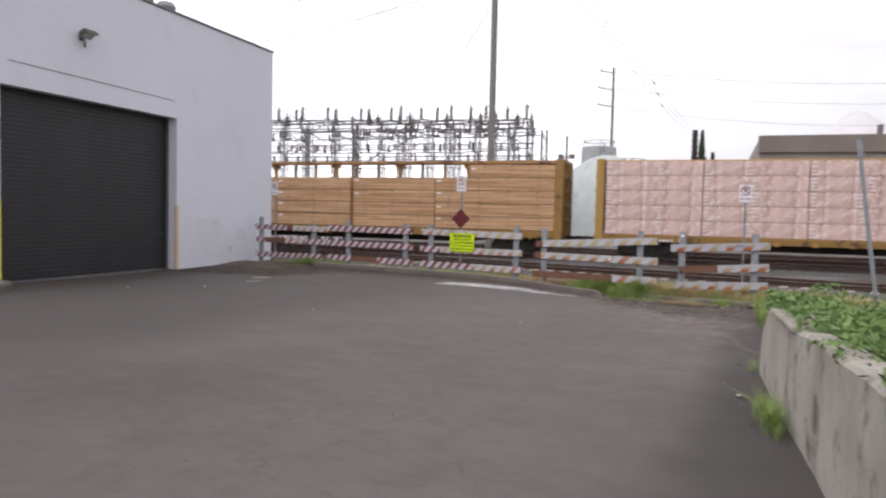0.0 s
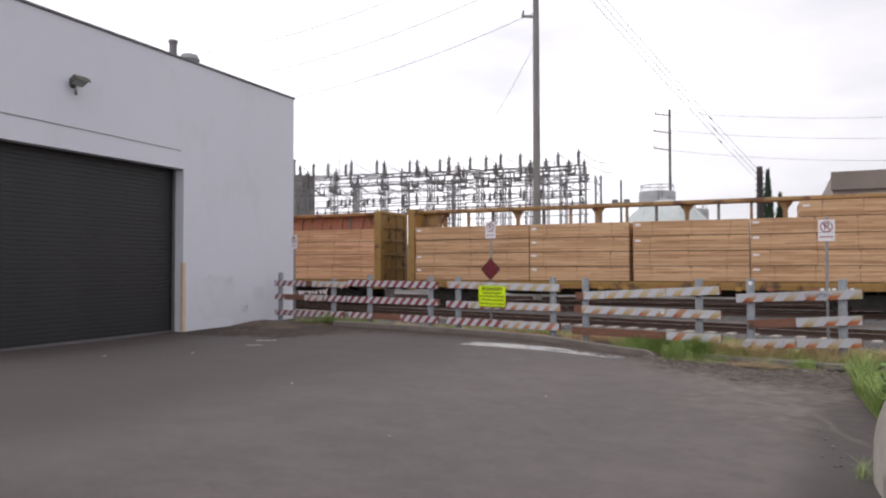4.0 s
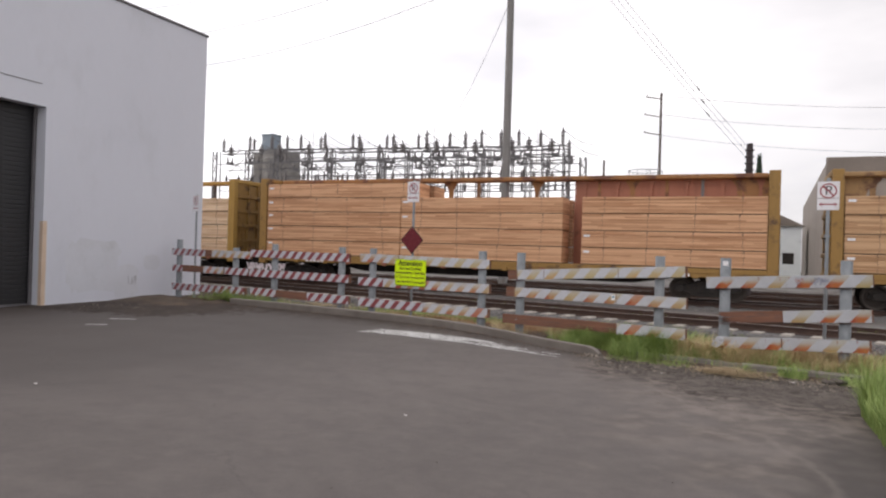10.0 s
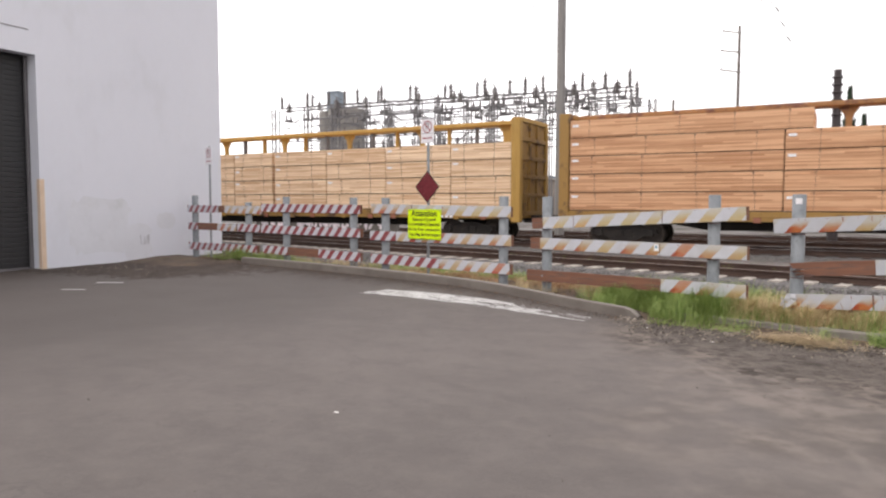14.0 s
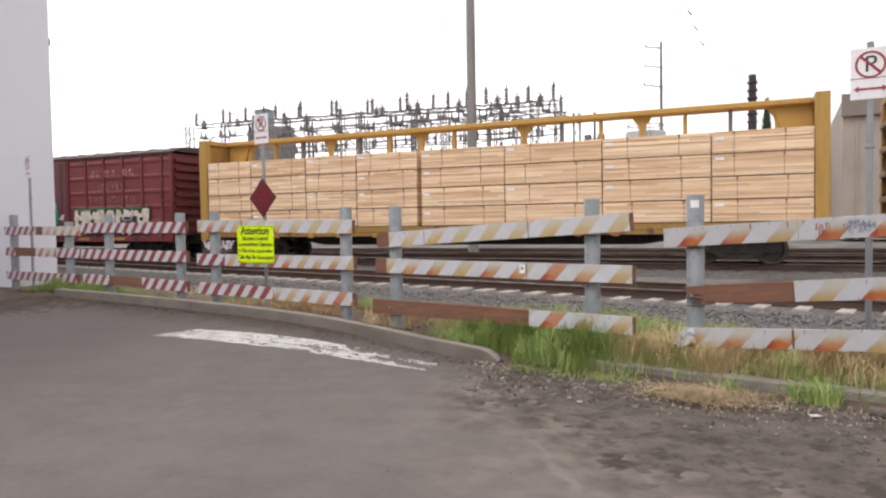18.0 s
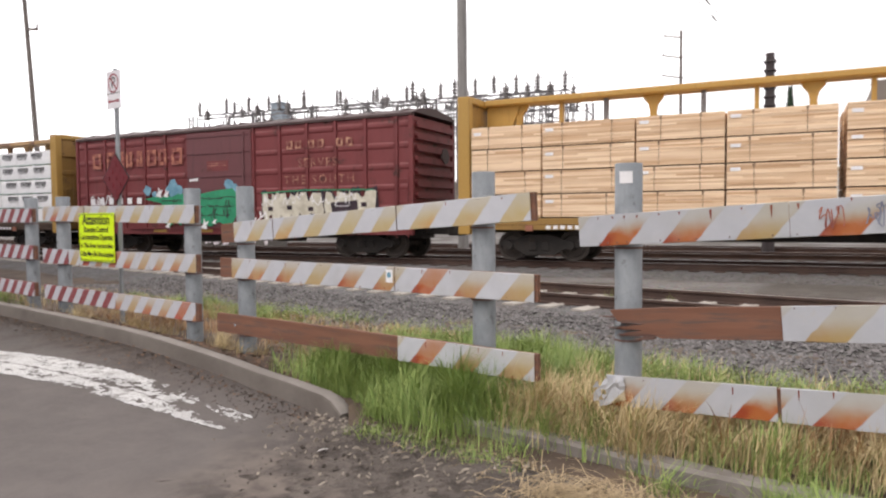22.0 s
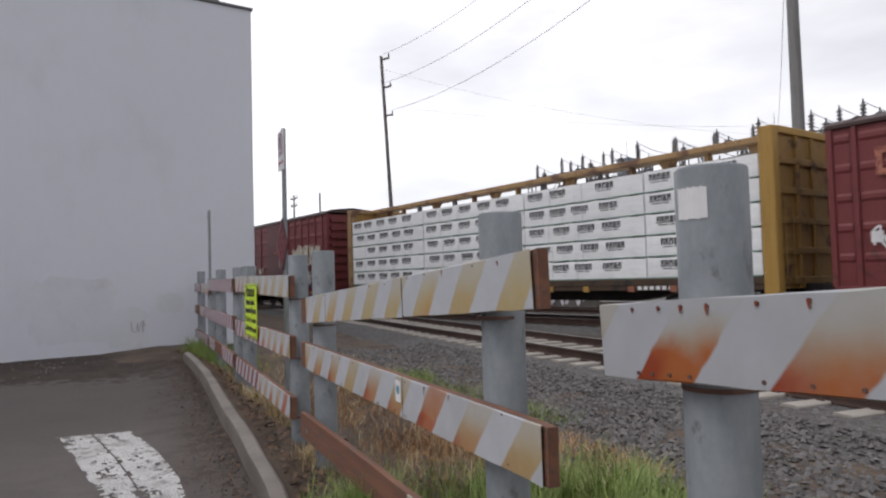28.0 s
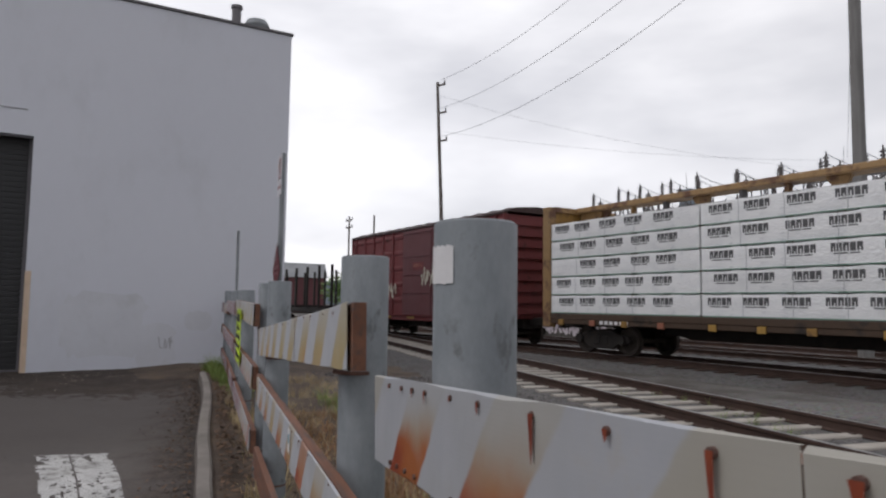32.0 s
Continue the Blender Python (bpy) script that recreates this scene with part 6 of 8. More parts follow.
def add_trucks(car, xs):
    for x in xs:
        truck = part("truck", bolster_me, RUNNING, car, "grimy black two-axle truck", m=pose(x, 0, 0))
        for y, turn in ((-1.0, 0), (1.0, 180)):
            part("side_frame", frame_me, RUNNING, truck, m=pose(0, y, 0, 0, 0, turn))
        for dx in (-0.89, 0.89):
            WHEELS.append((part("wheelset", wheel_me, (WHEEL, RUNNING), truck, "steel wheels on an axle", m=pose(dx, 0, 0.42)), dx))


coupler_me = Shape().box(-0.75, 0.3, -0.13, 0.13, 0.72, 1.0, 0.02).box(-0.85, -0.55, -0.22, 0.2, 0.68, 1.02, 0.05).data("coupler", RUNNING)


def add_couplers(car, length):
    part("coupler", coupler_me, RUNNING, car, m=pose(0.1, 0, 0))
    part("coupler", coupler_me, RUNNING, car, m=pose(length - 0.1, 0, 0, 0, 0, 180))


def bulkhead(car, x, outward, mat, post_mat=None):
    """An end wall of posts, beams and ribs; outward is -1 at the left end, 1 at the right."""
    s = Shape()
    a = 0.0 if outward < 0 else -0.36
    b = a + 0.36
    face = a + 0.08 if outward < 0 else b - 0.08
    inner = b - 0.1 if outward < 0 else a + 0.1
    s.box(min(face, inner) + 0.1, max(face, inner), -1.3, 1.3, 0.9, 4.6)
    bh = part("bulkhead", s, mat, car, "yellow ribbed steel bulkhead", m=pose(x, 0, 0))
    for y in (-1.47, 1.2):
        part("corner_post", Shape().box(a, b, y, y + 0.27, 0.75, 4.66, 0.02), post_mat or YELLOW_CAR, bh)
    part("top_beam", Shape().box(a, b, -1.2, 1.2, 4.5, 4.68, 0.02), post_mat or YELLOW_CAR, bh)
    for z in (1.0, 1.7, 2.4, 3.1, 3.8):
        part("rib", Shape().box(min(face - 0.09 * outward * -1, face + 0.09) - 0.06, face + 0.07, -1.2, 1.2, z, z + 0.16, 0.015), mat, bh)
    for y in (-0.42, 0.3):
        part("stiffener", Shape().box(face - 0.07, face + 0.07, y, y + 0.12, 0.9, 4.5, 0.015), mat, bh)
    s = Shape()
    for y in (-1.1, -0.75):
        s.cyl((face + 0.1 * outward, y, 1.0), (face + 0.1 * outward, y, 3.0), 0.012, n=6)
    for i in range(6):
        s.cyl((face + 0.1 * outward, -1.1, 1.15 + 0.33 * i), (face + 0.1 * outward, -0.75, 1.15 + 0.33 * i), 0.012, n=6)
    part("ladder", s, mat, bh)


def centerbeam(label, length, columns, lumber, windows, chord_mat=None, panels=(), post_mat=None, sill_mat=None, end_mat=None):
    """A centre-beam flat car. columns: (x0, x1, tiers, kind); panels: stretches of the beam closed by sheet."""
    chord_mat = chord_mat or YELLOW_CAR
    car = thing("lumber_car", label, "railway car", pose(0, TRAIN_Y, TRAIN_Z), group="freight train cars")
    part("deck", Shape().box(0.1, length - 0.1, -1.44, 1.44, 1.02, DECK - 0.004, 0.01), sill_mat or DARK_YELLOW, car, "sooty deck")
    sill = Shape().prism([(0.2, 1.02), (length - 0.2, 1.02), (length - 0.4, 0.8), (length - 3.6, 0.78), (length - 5.0, 0.55), (5.0, 0.55), (3.6, 0.78), (0.4, 0.8)], -0.3, 0.3)
    part("centre_sill", sill, RUNNING, car)
    for y in (-1.42, 1.34):
        s = Shape().box(0.3, length - 0.3, y, y + 0.08, 0.88, 1.019, 0.01)
        rail = part("side_sill", s, sill_mat or DARK_YELLOW, car, "grimy side sill")
        if y < 0:
            r = random.Random(int(length * 100) + len(columns))
            for i in range(int(length / 1.4)):
                x = 0.7 + i * 1.4 + r.uniform(-0.2, 0.2)
                part("stake_pocket", Shape().box(x, x + 0.22, y - 0.05, y - 0.002, 0.84, 1.01, 0.01), r.choice((YELLOW_CAR, BROWN_PANEL, DARK_YELLOW)), rail)
            for x in (2.6, length - 4.0):
                for k in range(6):
                    part("car_marking", Shape().box(x + k * 0.2, x + k * 0.2 + 0.13, y - 0.004, y - 0.001, 0.9, 1.0), TAG, rail, "white marking bar")
    part("top_chord", Shape().box(0.36, length - 0.36, -0.34, 0.34, 4.52, 4.69, 0.03), chord_mat, car, "long yellow top chord")
    # uprights of the beam, every third with a flared gusset
    xs = []
    x, k = 1.35, 0
    while x < length - 1.2:
        xs.append((x, k))
        x += 1.28
        k += 1
    for x, k in xs:
        if k % 3 == 0:
            part("gusset", Shape().prism([(x - 0.09, DECK), (x + 0.09, DECK), (x + 0.09, 4.1), (x + 0.13, 4.27), (x + 0.24, 4.4), (x + 0.3, 4.519), (x - 0.3, 4.519), (x - 0.24, 4.4), (x - 0.13, 4.27), (x - 0.09, 4.1)], -0.06, 0.06), chord_mat, car)
        else:
            part("upright", Shape().box(x - 0.055, x + 0.055, -0.09, 0.09, DECK, 4.519), chord_mat if k % 2 else STEEL_GREY, car)
    for x0, x1 in ((0.36, 1.15), (length - 1.15, length - 0.36)):
        w = [(x0, 2.0), (x1, 2.0), (x1, 3.9), (x1 + (0.25 if x0 < 1 else 0), 4.519), (x0 - (0 if x0 < 1 else 0.25), 4.519), (x0, 3.9)]
        part("end_panel", Shape().prism(w, -0.12, 0.12), chord_mat, car)
    for x0, x1 in panels:
        pn = part("beam_panel", Shape().box(x0, x1, -0.05, 0.05, DECK, 4.519), BROWN_PANEL, car, "red-brown panel of the centre beam")
        x = x0 + 0.4
        while x < x1:
            part("panel_rib", Shape().prism([(x - 0.05, 3.6), (x + 0.05, 3.6), (x + 0.05, 4.2), (x + 0.16, 4.5), (x - 0.16, 4.5), (x - 0.05, 4.2)], -0.13, -0.051), BROWN_PANEL, pn)
            x += 1.28
    bulkhead(car, 0, -1, DARK_YELLOW, post_mat)
    bulkhead(car, length, 1, DARK_YELLOW, end_mat)
    add_trucks(car, (2.3, length - 2.3))
    add_couplers(car, length)
    r = random.Random(label)
    for x0, x1, t0, t1, kind in columns:
        for t in range(t0, t1):
            ln = x1 - x0
            for side in (-1, 1):
                m = pose(x0, -SIDE, DECK + t * kind["h"]) if side < 0 else pose(x1, SIDE, DECK + t * kind["h"], 0, 0, 180)
                if kind["wrap"]:
                    b = part("lumber_block", wrap_mesh(ln, kind["h"], kind["mat"], r.randint(0, 2)), kind["mat"], car, kind["label"], m=m)
                    if side < 0:
                        if kind["ink"]:
                            add_prints(b, ln, kind["h"], r)
                            for k in range(1, int(ln / 1.2)):
                                part("wrap_seam", seam_mesh, WRAP_SEAM, b, "pale overlap of the wrap", m=pose(k * 1.2 + r.uniform(-0.15, 0.15), 0, 0))
                            part("edge_band", Shape().box(0.02, ln - 0.02, -0.003, 0.02, 0.005, 0.026), WRAP_GREEN, b, "green printed edge")
                        else:
                            add_gathers(b, ln, kind["h"], r)
                            add_straps(b, ln, kind["h"], 4, r)
                else:
                    b = part("lumber_block", bundle_mesh(ln, kind["h"], kind["mat"], r.randint(0, 3) if side < 0 else 0), kind["mat"], car, kind["label"], m=m)
                    if side < 0:
                        part("batten", batten_mesh(ln), BATTEN, b)
                        add_straps(b, ln, kind["h"], max(2, round(ln / 1.7)), r)
                        if r.random() < 0.8:
                            part("tag", tag_mesh, TAG, b, m=pose(0.08, 0, kind["h"] * r.uniform(0.6, 0.75)))
    return car


def block(car, x, z, w, h, mat, y, label="faded letter-sized paint block"):
    part("letter_block", Shape().box(x, x + w, y, y + 0.002, z, z + h), mat, car, label)


def hollow(car, x, z, w, h, t, mat, y):
    """A worn letter-sized block of paint with an open middle."""
    s = Shape().box(x, x + t, y, y + 0.002, z, z + h).box(x + w - t, x + w, y, y + 0.002, z, z + h)
    s.box(x + t, x + w - t, y, y + 0.002, z, z + t).box(x + t, x + w - t, y, y + 0.002, z + h - t, z + h)
    part("letter_block", s, mat, car, "faded letter-sized paint block")


def tag_letter(car, cx, cz, w, h, r, y, mat, label):
    """One angular sprayed letter shape with notches cut into its outline."""
    top = [(-1, 1), (-0.45, 1.1), (-0.3, 0.55), (-0.05, 0.6), (0.05, 1.05), (0.6, 0.95), (1, 1.1)]
    low = [(1.05, -0.2), (0.8, -1), (0.25, -1.1), (0.2, -0.45), (-0.05, -0.4), (-0.15, -1.05), (-0.8, -0.95), (-1.1, 0.1)]
    pts = [(cx + w * (px + r.uniform(-0.16, 0.16)), cz + h * (pz + r.uniform(-0.16, 0.16))) for px, pz in top + low]
    part("graffiti", Shape().prism(pts, y, y + 0.0015), mat, car, label)


def boxcar(label, length, seed, worded, eaves=4.28):
    car = thing("boxcar", label, "railway car", pose(0, TRAIN_Y, TRAIN_Z), group="freight train cars")
    W, z0, z1 = 1.40, 0.95, eaves
    r = random.Random(seed)
    # body core, then the pressed side panels between the ribs
    part("body", Shape().box(0.12, length - 0.12, -W, W, z0, z1), BOXCAR, car, "oxide red steel body")
    d0, d1 = 5.88, 8.88
    for side in (-1, 1):
        fl = pose(0, 0, 0) if side < 0 else pose(length, 0, 0, 0, 0, 180)
        edges = [0.12, 0.62] + [0.62 + (d0 - 0.62) / 5 * i for i in range(1, 6)] + [d1 + (length - 0.62 - d1) / 5 * i for i in range(6)] + [length - 0.12]
        for a, b in zip(edges, edges[1:]):
            if a == d0:
                continue
            s = Shape()
            n = 5
            hh = (z1 - z0 - 0.2) / n
            for i in range(n):
                za = z0 + 0.1 + hh * i
                # a shallow pressed bead near the top of each field
                prof = [(za, 0), (za + hh * 0.62, 0), (za + hh * 0.72, -0.028), (za + hh * 0.85, -0.028), (za + hh * 0.95, 0), (za + hh, 0)]
                inset = 0.07
                for (p, o), (q, o2) in zip(prof, prof[1:]):
                    s.face([(a + 0.03 + inset, -W - 0.008 + o, p), (b - 0.03 - inset, -W - 0.008 + o, p), (b - 0.03 - inset, -W - 0.008 + o2, q), (a + 0.03 + inset, -W - 0.008 + o2, q)])
            part("side_panel", s, BOXCAR, car, m=fl)
            part("rib", Shape().prism([(a - 0.05, z0), (a + 0.05, z0), (a + 0.05, z1), (a - 0.05, z1)], -W - 0.055, -W - 0.001), BOXCAR, car, m=fl)
        part("rib", Shape().prism([(length - 0.19, z0), (length - 0.06, z0), (length - 0.06, z1), (length - 0.19, z1)], -W - 0.055, -W - 0.001), BOXCAR, car, m=fl)
        part("sill", Shape().box(0.1, length - 0.1, -W - 0.06, -W + 0.1, z0 - 0.22, z0 - 0.002, 0.01), BOXCAR, car, m=fl)
        part("eave", Shape().box(0.05, length - 0.05, -W - 0.07, -W + 0.1, z1 + 0.002, z1 + 0.09, 0.01), BOXROOF, car, m=fl)
        # sliding door with three beads, hardware and rails
        dr = part("sliding_door", Shape().box(d0 + 0.05, d1 - 0.05, -W - 0.09, -W - 0.03, z0 + 0.02, z1 - 0.05, 0.01), BOXDOOR, car, "dull maroon sliding door", m=fl)
        for z in (z0 + 0.95, z0 + 1.75, z0 + 2.55, z1 - 0.2):
            part("bead", Shape().prism([(d0 + 0.1, z), (d1 - 0.1, z), (d1 - 0.1, z + 0.05), (d0 + 0.1, z + 0.05)], -W - 0.115, -W - 0.091), BOXDOOR, dr)
        part("placard", Shape().box(d0 + 1.0, d0 + 1.95, -W - 0.1, -W - 0.091, z0 + 1.95, z0 + 2.3), BOXCAR, dr)
        part("marking", Shape().box(d0 + 1.05, d0 + 1.85, -W - 0.104, -W - 0.101, z0 + 2.2, z0 + 2.225).box(d0 + 1.05, d0 + 1.85, -W - 0.104, -W - 0.101, z0 + 2.12, z0 + 2.145), LETTER, dr)
        part("door_rail", Shape().box(d0 - 2.9, d1 + 0.2, -W - 0.13, -W - 0.06, z0 - 0.02, z0 + 0.015), BOXCAR, car, m=fl)
        part("lock_rod", Shape().cyl((d1 - 0.35, -W - 0.13, z0 + 0.1), (d1 - 0.35, -W - 0.13, z1 - 0.1), 0.018, n=6), BOXDOOR, dr)
        s = Shape()
        for x in (length - 0.6, length - 0.2):
            s.cyl((x, -W - 0.1, z0 - 0.3), (x, -W - 0.1, z0 + 1.6), 0.013, n=6)
        for i in range(6):
            s.cyl((length - 0.6, -W - 0.1, z0 - 0.2 + 0.33 * i), (length - 0.2, -W - 0.1, z0 - 0.2 + 0.33 * i), 0.013, n=6)
        part("ladder", s, BOXCAR, car, m=fl)
    # ends with horizontal corrugations
    for x, sg in ((0.12, -1), (length - 0.12, 1)):
        n = 9
        hh = (z1 - z0 - 0.15) / n
        for i in range(n):
            za = z0 + 0.1 + hh * i
            s = Shape().prism([(-1.2, za + 0.07), (1.2, za + 0.07), (1.28, za + hh * 0.5), (1.2, za + hh - 0.09), (-1.2, za + hh - 0.09), (-1.28, za + hh * 0.5)], -0.12, -0.001, m=Matrix.Translation((x, 0, 0)) @ Matrix.Rotation(radians(90 * sg), 4, "Z"))
            part("end_corrugation", s, BOXCAR, car)
        for yy in (-W - 0.05, W - 0.09):
            part("end_post", Shape().box(x - 0.06, x + 0.06, yy, yy + 0.14, z0, z1, 0.01), BOXCAR, car)
        part("hand_brake" if sg > 0 else "end_plate", Shape().cyl((x + sg * 0.1, 0.6, 3.2), (x + sg * 0.16, 0.6, 3.2), 0.25, n=14), BOXROOF, car)
    roof = Shape().prism([(-W - 0.06, z1 + 0.09), (W + 0.06, z1 + 0.09), (W * 0.7, z1 + 0.25), (0, z1 + 0.34), (-W * 0.7, z1 + 0.25)], 0, length, m=Matrix(((0, 1, 0, 0), (-1, 0, 0, 0), (0, 0, 1, 0), (0, 0, 0, 1))))
    roof = part("roof", roof, BOXROOF, car, "dark rusty boxcar roof")
    for i in range(14):
        x = 0.5 + i * (length - 1.0) / 13
        part("roof_rib", Shape().prism([(-W - 0.05, z1 + 0.1), (W + 0.05, z1 + 0.1), (W * 0.7, z1 + 0.285), (0, z1 + 0.375), (-W * 0.7, z1 + 0.285)], x - 0.04, x + 0.04, m=Matrix(((0, 1, 0, 0), (-1, 0, 0, 0), (0, 0, 1, 0), (0, 0, 0, 1)))), BOXROOF, roof)
    part("underframe", Shape().box(0.3, length - 0.3, -0.4, 0.4, 0.6, z0 - 0.003).box(5.5, 7.2, -0.9, -0.45, 0.45, 0.9, 0.04).box(8.0, 8.9, -0.8, -0.4, 0.5, 0.9, 0.04), RUNNING, car)
    part("brake_tank", Shape().cyl((9.4, -0.75, 0.68), (10.4, -0.75, 0.68), 0.2, n=12), RUNNING, car)
    add_trucks(car, (1.95, length - 1.95))
    add_couplers(car, length)
    # the company name as plain hollow blocks, numbers as bars, and spray paint
    y = -W - 0.062
    if worded:
        for x, w in ((1.02, 0.48), (1.8, 0.42), (2.32, 0.4), (2.84, 0.34), (3.4, 0.3), (3.95, 0.46), (4.52, 0.4), (5.16, 0.52)):
            hollow(car, x, 3.2 + r.uniform(-0.015, 0.015), w, 0.58, 0.13, LETTER_RED, y)
        for x in (10.3, 10.64, 11.16, 11.52, 12.24, 12.6):
            hollow(car, x, 3.48, 0.24, 0.27, 0.065, LETTER, y)
        for text, x, z, gap in (("SERVES", 11.5, 3.02, 1.3), ("THE", 10.62, 2.48, 1.4), ("SOUTH", 12.1, 2.48, 1.4)):
            letters(text, 0.39, LETTER, car, Matrix.Translation((x, y - 0.004, z)) @ FACE, label="faded salmon lettering", spacing=gap)
    for i in range(6):
        block(car, 0.87 + i * 0.5, 1.84, 0.24, 0.23, TAG, y, "white marking bar")
    for x, z, w in ((1.3, 1.62, 0.7), (2.75, 1.55, 0.5), (2.75, 1.43, 0.45)):
        block(car, x, z, w, 0.06, TAG, y, "white marking bar")
    if worded:
        green = "flat green sprayed panel of a graffito"
        part("graffiti", Shape().prism([(3.82, 2.0), (4.3, 2.08), (4.9, 2.06), (5.4, 2.18), (5.78, 2.16), (5.8, 1.3), (5.62, 1.04), (5.36, 1.2), (5.1, 1.02), (4.84, 1.12), (4.72, 1.42), (4.68, 1.84), (4.24, 1.92)], y - 0.064, y - 0.062), G_GREEN, car, green)
        part("graffiti", Shape().prism([(5.98, 2.2), (6.6, 2.14), (7.3, 2.24), (8.2, 2.3), (8.34, 2.02), (8.24, 1.46), (8.0, 1.1), (7.72, 1.02), (7.4, 1.16), (7.0, 1.0), (6.6, 1.12), (6.3, 1.0), (5.98, 1.18)], y - 0.066, y - 0.064), G_GREEN, car, green)
        for cx, cz, q in ((4.02, 2.3, 0.2), (4.36, 2.18, 0.12), (5.25, 2.36, 0.3), (5.6, 2.3, 0.16), (6.5, 2.22, 0.1), (7.9, 2.42, 0.2), (8.15, 2.32, 0.14)):
            pts = [(cx + q * r.uniform(0.7, 1.25) * math.cos(k * 0.63), cz + q * r.uniform(0.7, 1.25) * math.sin(k * 0.63)) for k in range(10)]
            part("graffiti", Shape().prism(pts, y - 0.069, y - 0.067), G_BLUE, car, "pale blue spray paint")
        for cx, cz, w in ((4.6, 2.24, 0.2), (4.95, 2.2, 0.16), (6.2, 1.12, 0.16), (6.75, 1.1, 0.2), (7.2, 1.2, 0.12), (8.55, 1.85, 0.18), (8.4, 1.25, 0.16), (5.0, 1.08, 0.14)):
            part("graffiti", Shape().prism([(cx - w, cz - w * 0.7), (cx - w * 0.3, cz), (cx - w * 0.2, cz + w), (cx + w * 0.2, cz + w * 0.2), (cx + w, cz + w * 0.5), (cx + w * 0.4, cz - w * 0.3), (cx + w * 0.5, cz - w)], y - 0.072, y - 0.07), TAG, car, "white spray paint highlight")
        for x0, x1, z in ((4.75, 5.75, 1.92), (4.8, 5.7, 1.6), (4.9, 5.6, 1.3), (6.05, 8.2, 1.98), (6.05, 8.1, 1.7), (6.1, 7.9, 1.4)):
            part("graffiti", scrawl((x1 - x0) / 2, 0.035, r, 0.011, 16), G_DARK, car, "thin dark sprayed line", m=pose((x0 + x1) / 2, y - 0.075, z))
        for cx, w in ((5.3, 0.2), (6.5, 0.18), (7.2, 0.14), (7.8, 0.18)):
            part("graffiti", scrawl(w, 0.38, r, 0.012, 9), G_DARK, car, "thin dark sprayed outline", m=pose(cx, y - 0.08, 1.6))
        # the cream piece: five broad shapes in dark outline
        for cx, w in ((9.62, 0.36), (10.4, 0.36), (11.25, 0.42), (12.3, 0.5), (13.25, 0.42)):
            tag_letter(car, cx, 1.56, w * 1.12, 0.56, r, y - 0.003, G_DARK, "dark sprayed outline")
            tag_letter(car, cx, 1.58, w, 0.48, r, y - 0.006, G_CREAM, "cream sprayed letter")
            block(car, cx - 0.12, 1.45 + r.uniform(0, 0.2), 0.2, 0.14, G_DARK, y - 0.009, "dark hollow of a sprayed letter")
        part("graffiti", Shape().prism([(12.0, 1.74), (13.0, 1.8), (13.05, 1.3), (12.6, 1.1), (12.1, 1.2)], y - 0.013, y - 0.011), G_DARK, car, "dark sprayed fill")
        part("stencil", Shape().box(12.2, 12.72, y - 0.03, y - 0.028, 1.62, 1.64).box(12.2, 12.72, y - 0.03, y - 0.028, 1.9, 1.92).box(12.2, 12.22, y - 0.03, y - 0.028, 1.64, 1.9).box(12.7, 12.72, y - 0.03, y - 0.028, 1.64, 1.9), TAG, car)
        part("graffiti", Shape().prism([(9.2, 2.08), (11.0, 2.14), (13.6, 2.1), (13.6, 2.13), (11.0, 2.18), (9.2, 2.12)], y - 0.012, y - 0.01), G_GREEN, car, "thin green sprayed line")
        for i in range(4):
            part("graffiti", scrawl(0.42, 0.2, r, 0.014, 12), TAG, car, "thin white sprayed outline", m=pose(9.6 + i * 1.0, y - 0.016, 1.85))
        for cx, cz, w, h, mt in ((1.5, 1.95, 0.55, 0.26, TAG), (2.3, 1.35, 0.6, 0.22, G_BLUE), (9.1, 1.3, 0.4, 0.2, TAG), (6.3, 2.62, 0.2, 0.06, TAG)):
            part("graffiti", scrawl(w, h, r, 0.02, 20), mt, car, "thin sprayed scrawl", m=pose(cx, y - 0.045, cz))
    else:
        for cx, cz in ((1.0, 2.7), (1.75, 2.75), (2.5, 2.7), (3.2, 2.65), (9.9, 2.7), (10.6, 2.8), (11.3, 2.75), (12.0, 2.8), (12.7, 2.7)):
            tag_letter(car, cx, cz + r.uniform(-0.05, 0.05), 0.26, 0.46, r, y - 0.07, G_CREAM, "pale sprayed tag letter")
            block(car, cx - 0.06, cz - 0.28, 0.1, 0.22, BOXCAR, y - 0.073, "bare red gap in a sprayed letter")
        for cx, cz, mt, w in ((1.2, 1.6, PALE_SPRAY, 0.4), (2.1, 1.5, G_CREAM, 0.4), (3.0, 1.6, PALE_SPRAY, 0.42), (9.6, 1.55, PALE_SPRAY, 0.42), (10.4, 1.6, G_BLUE, 0.4), (11.2, 1.5, PALE_SPRAY, 0.42), (12.0, 1.6, G_DARK, 0.42), (12.8, 1.5, PALE_SPRAY, 0.4)):
            tag_letter(car, cx, cz, w, 0.45, r, y - 0.066 - 0.002 * r.random(), mt, "muddy lilac and grey sprayed letter")
        for i in range(9):
            part("graffiti", scrawl(0.45, 0.4, r, 0.03, 12), r.choice((G_DARK, G_CREAM, PALE_SPRAY)), car, "thick sprayed outline", m=pose(9.5 + i * 0.42, y - 0.078, 1.6))
        for cx, cz, w, h in ((8.4, 2.6, 0.6, 0.4), (4.6, 2.0, 0.9, 0.35), (2.0, 2.7, 1.2, 0.5), (11.3, 2.75, 1.5, 0.5)):
            part("graffiti", scrawl(w, h, r, 0.035, 18), G_CREAM, car, "pale sprayed scrawl", m=pose(cx, y - 0.082, cz))
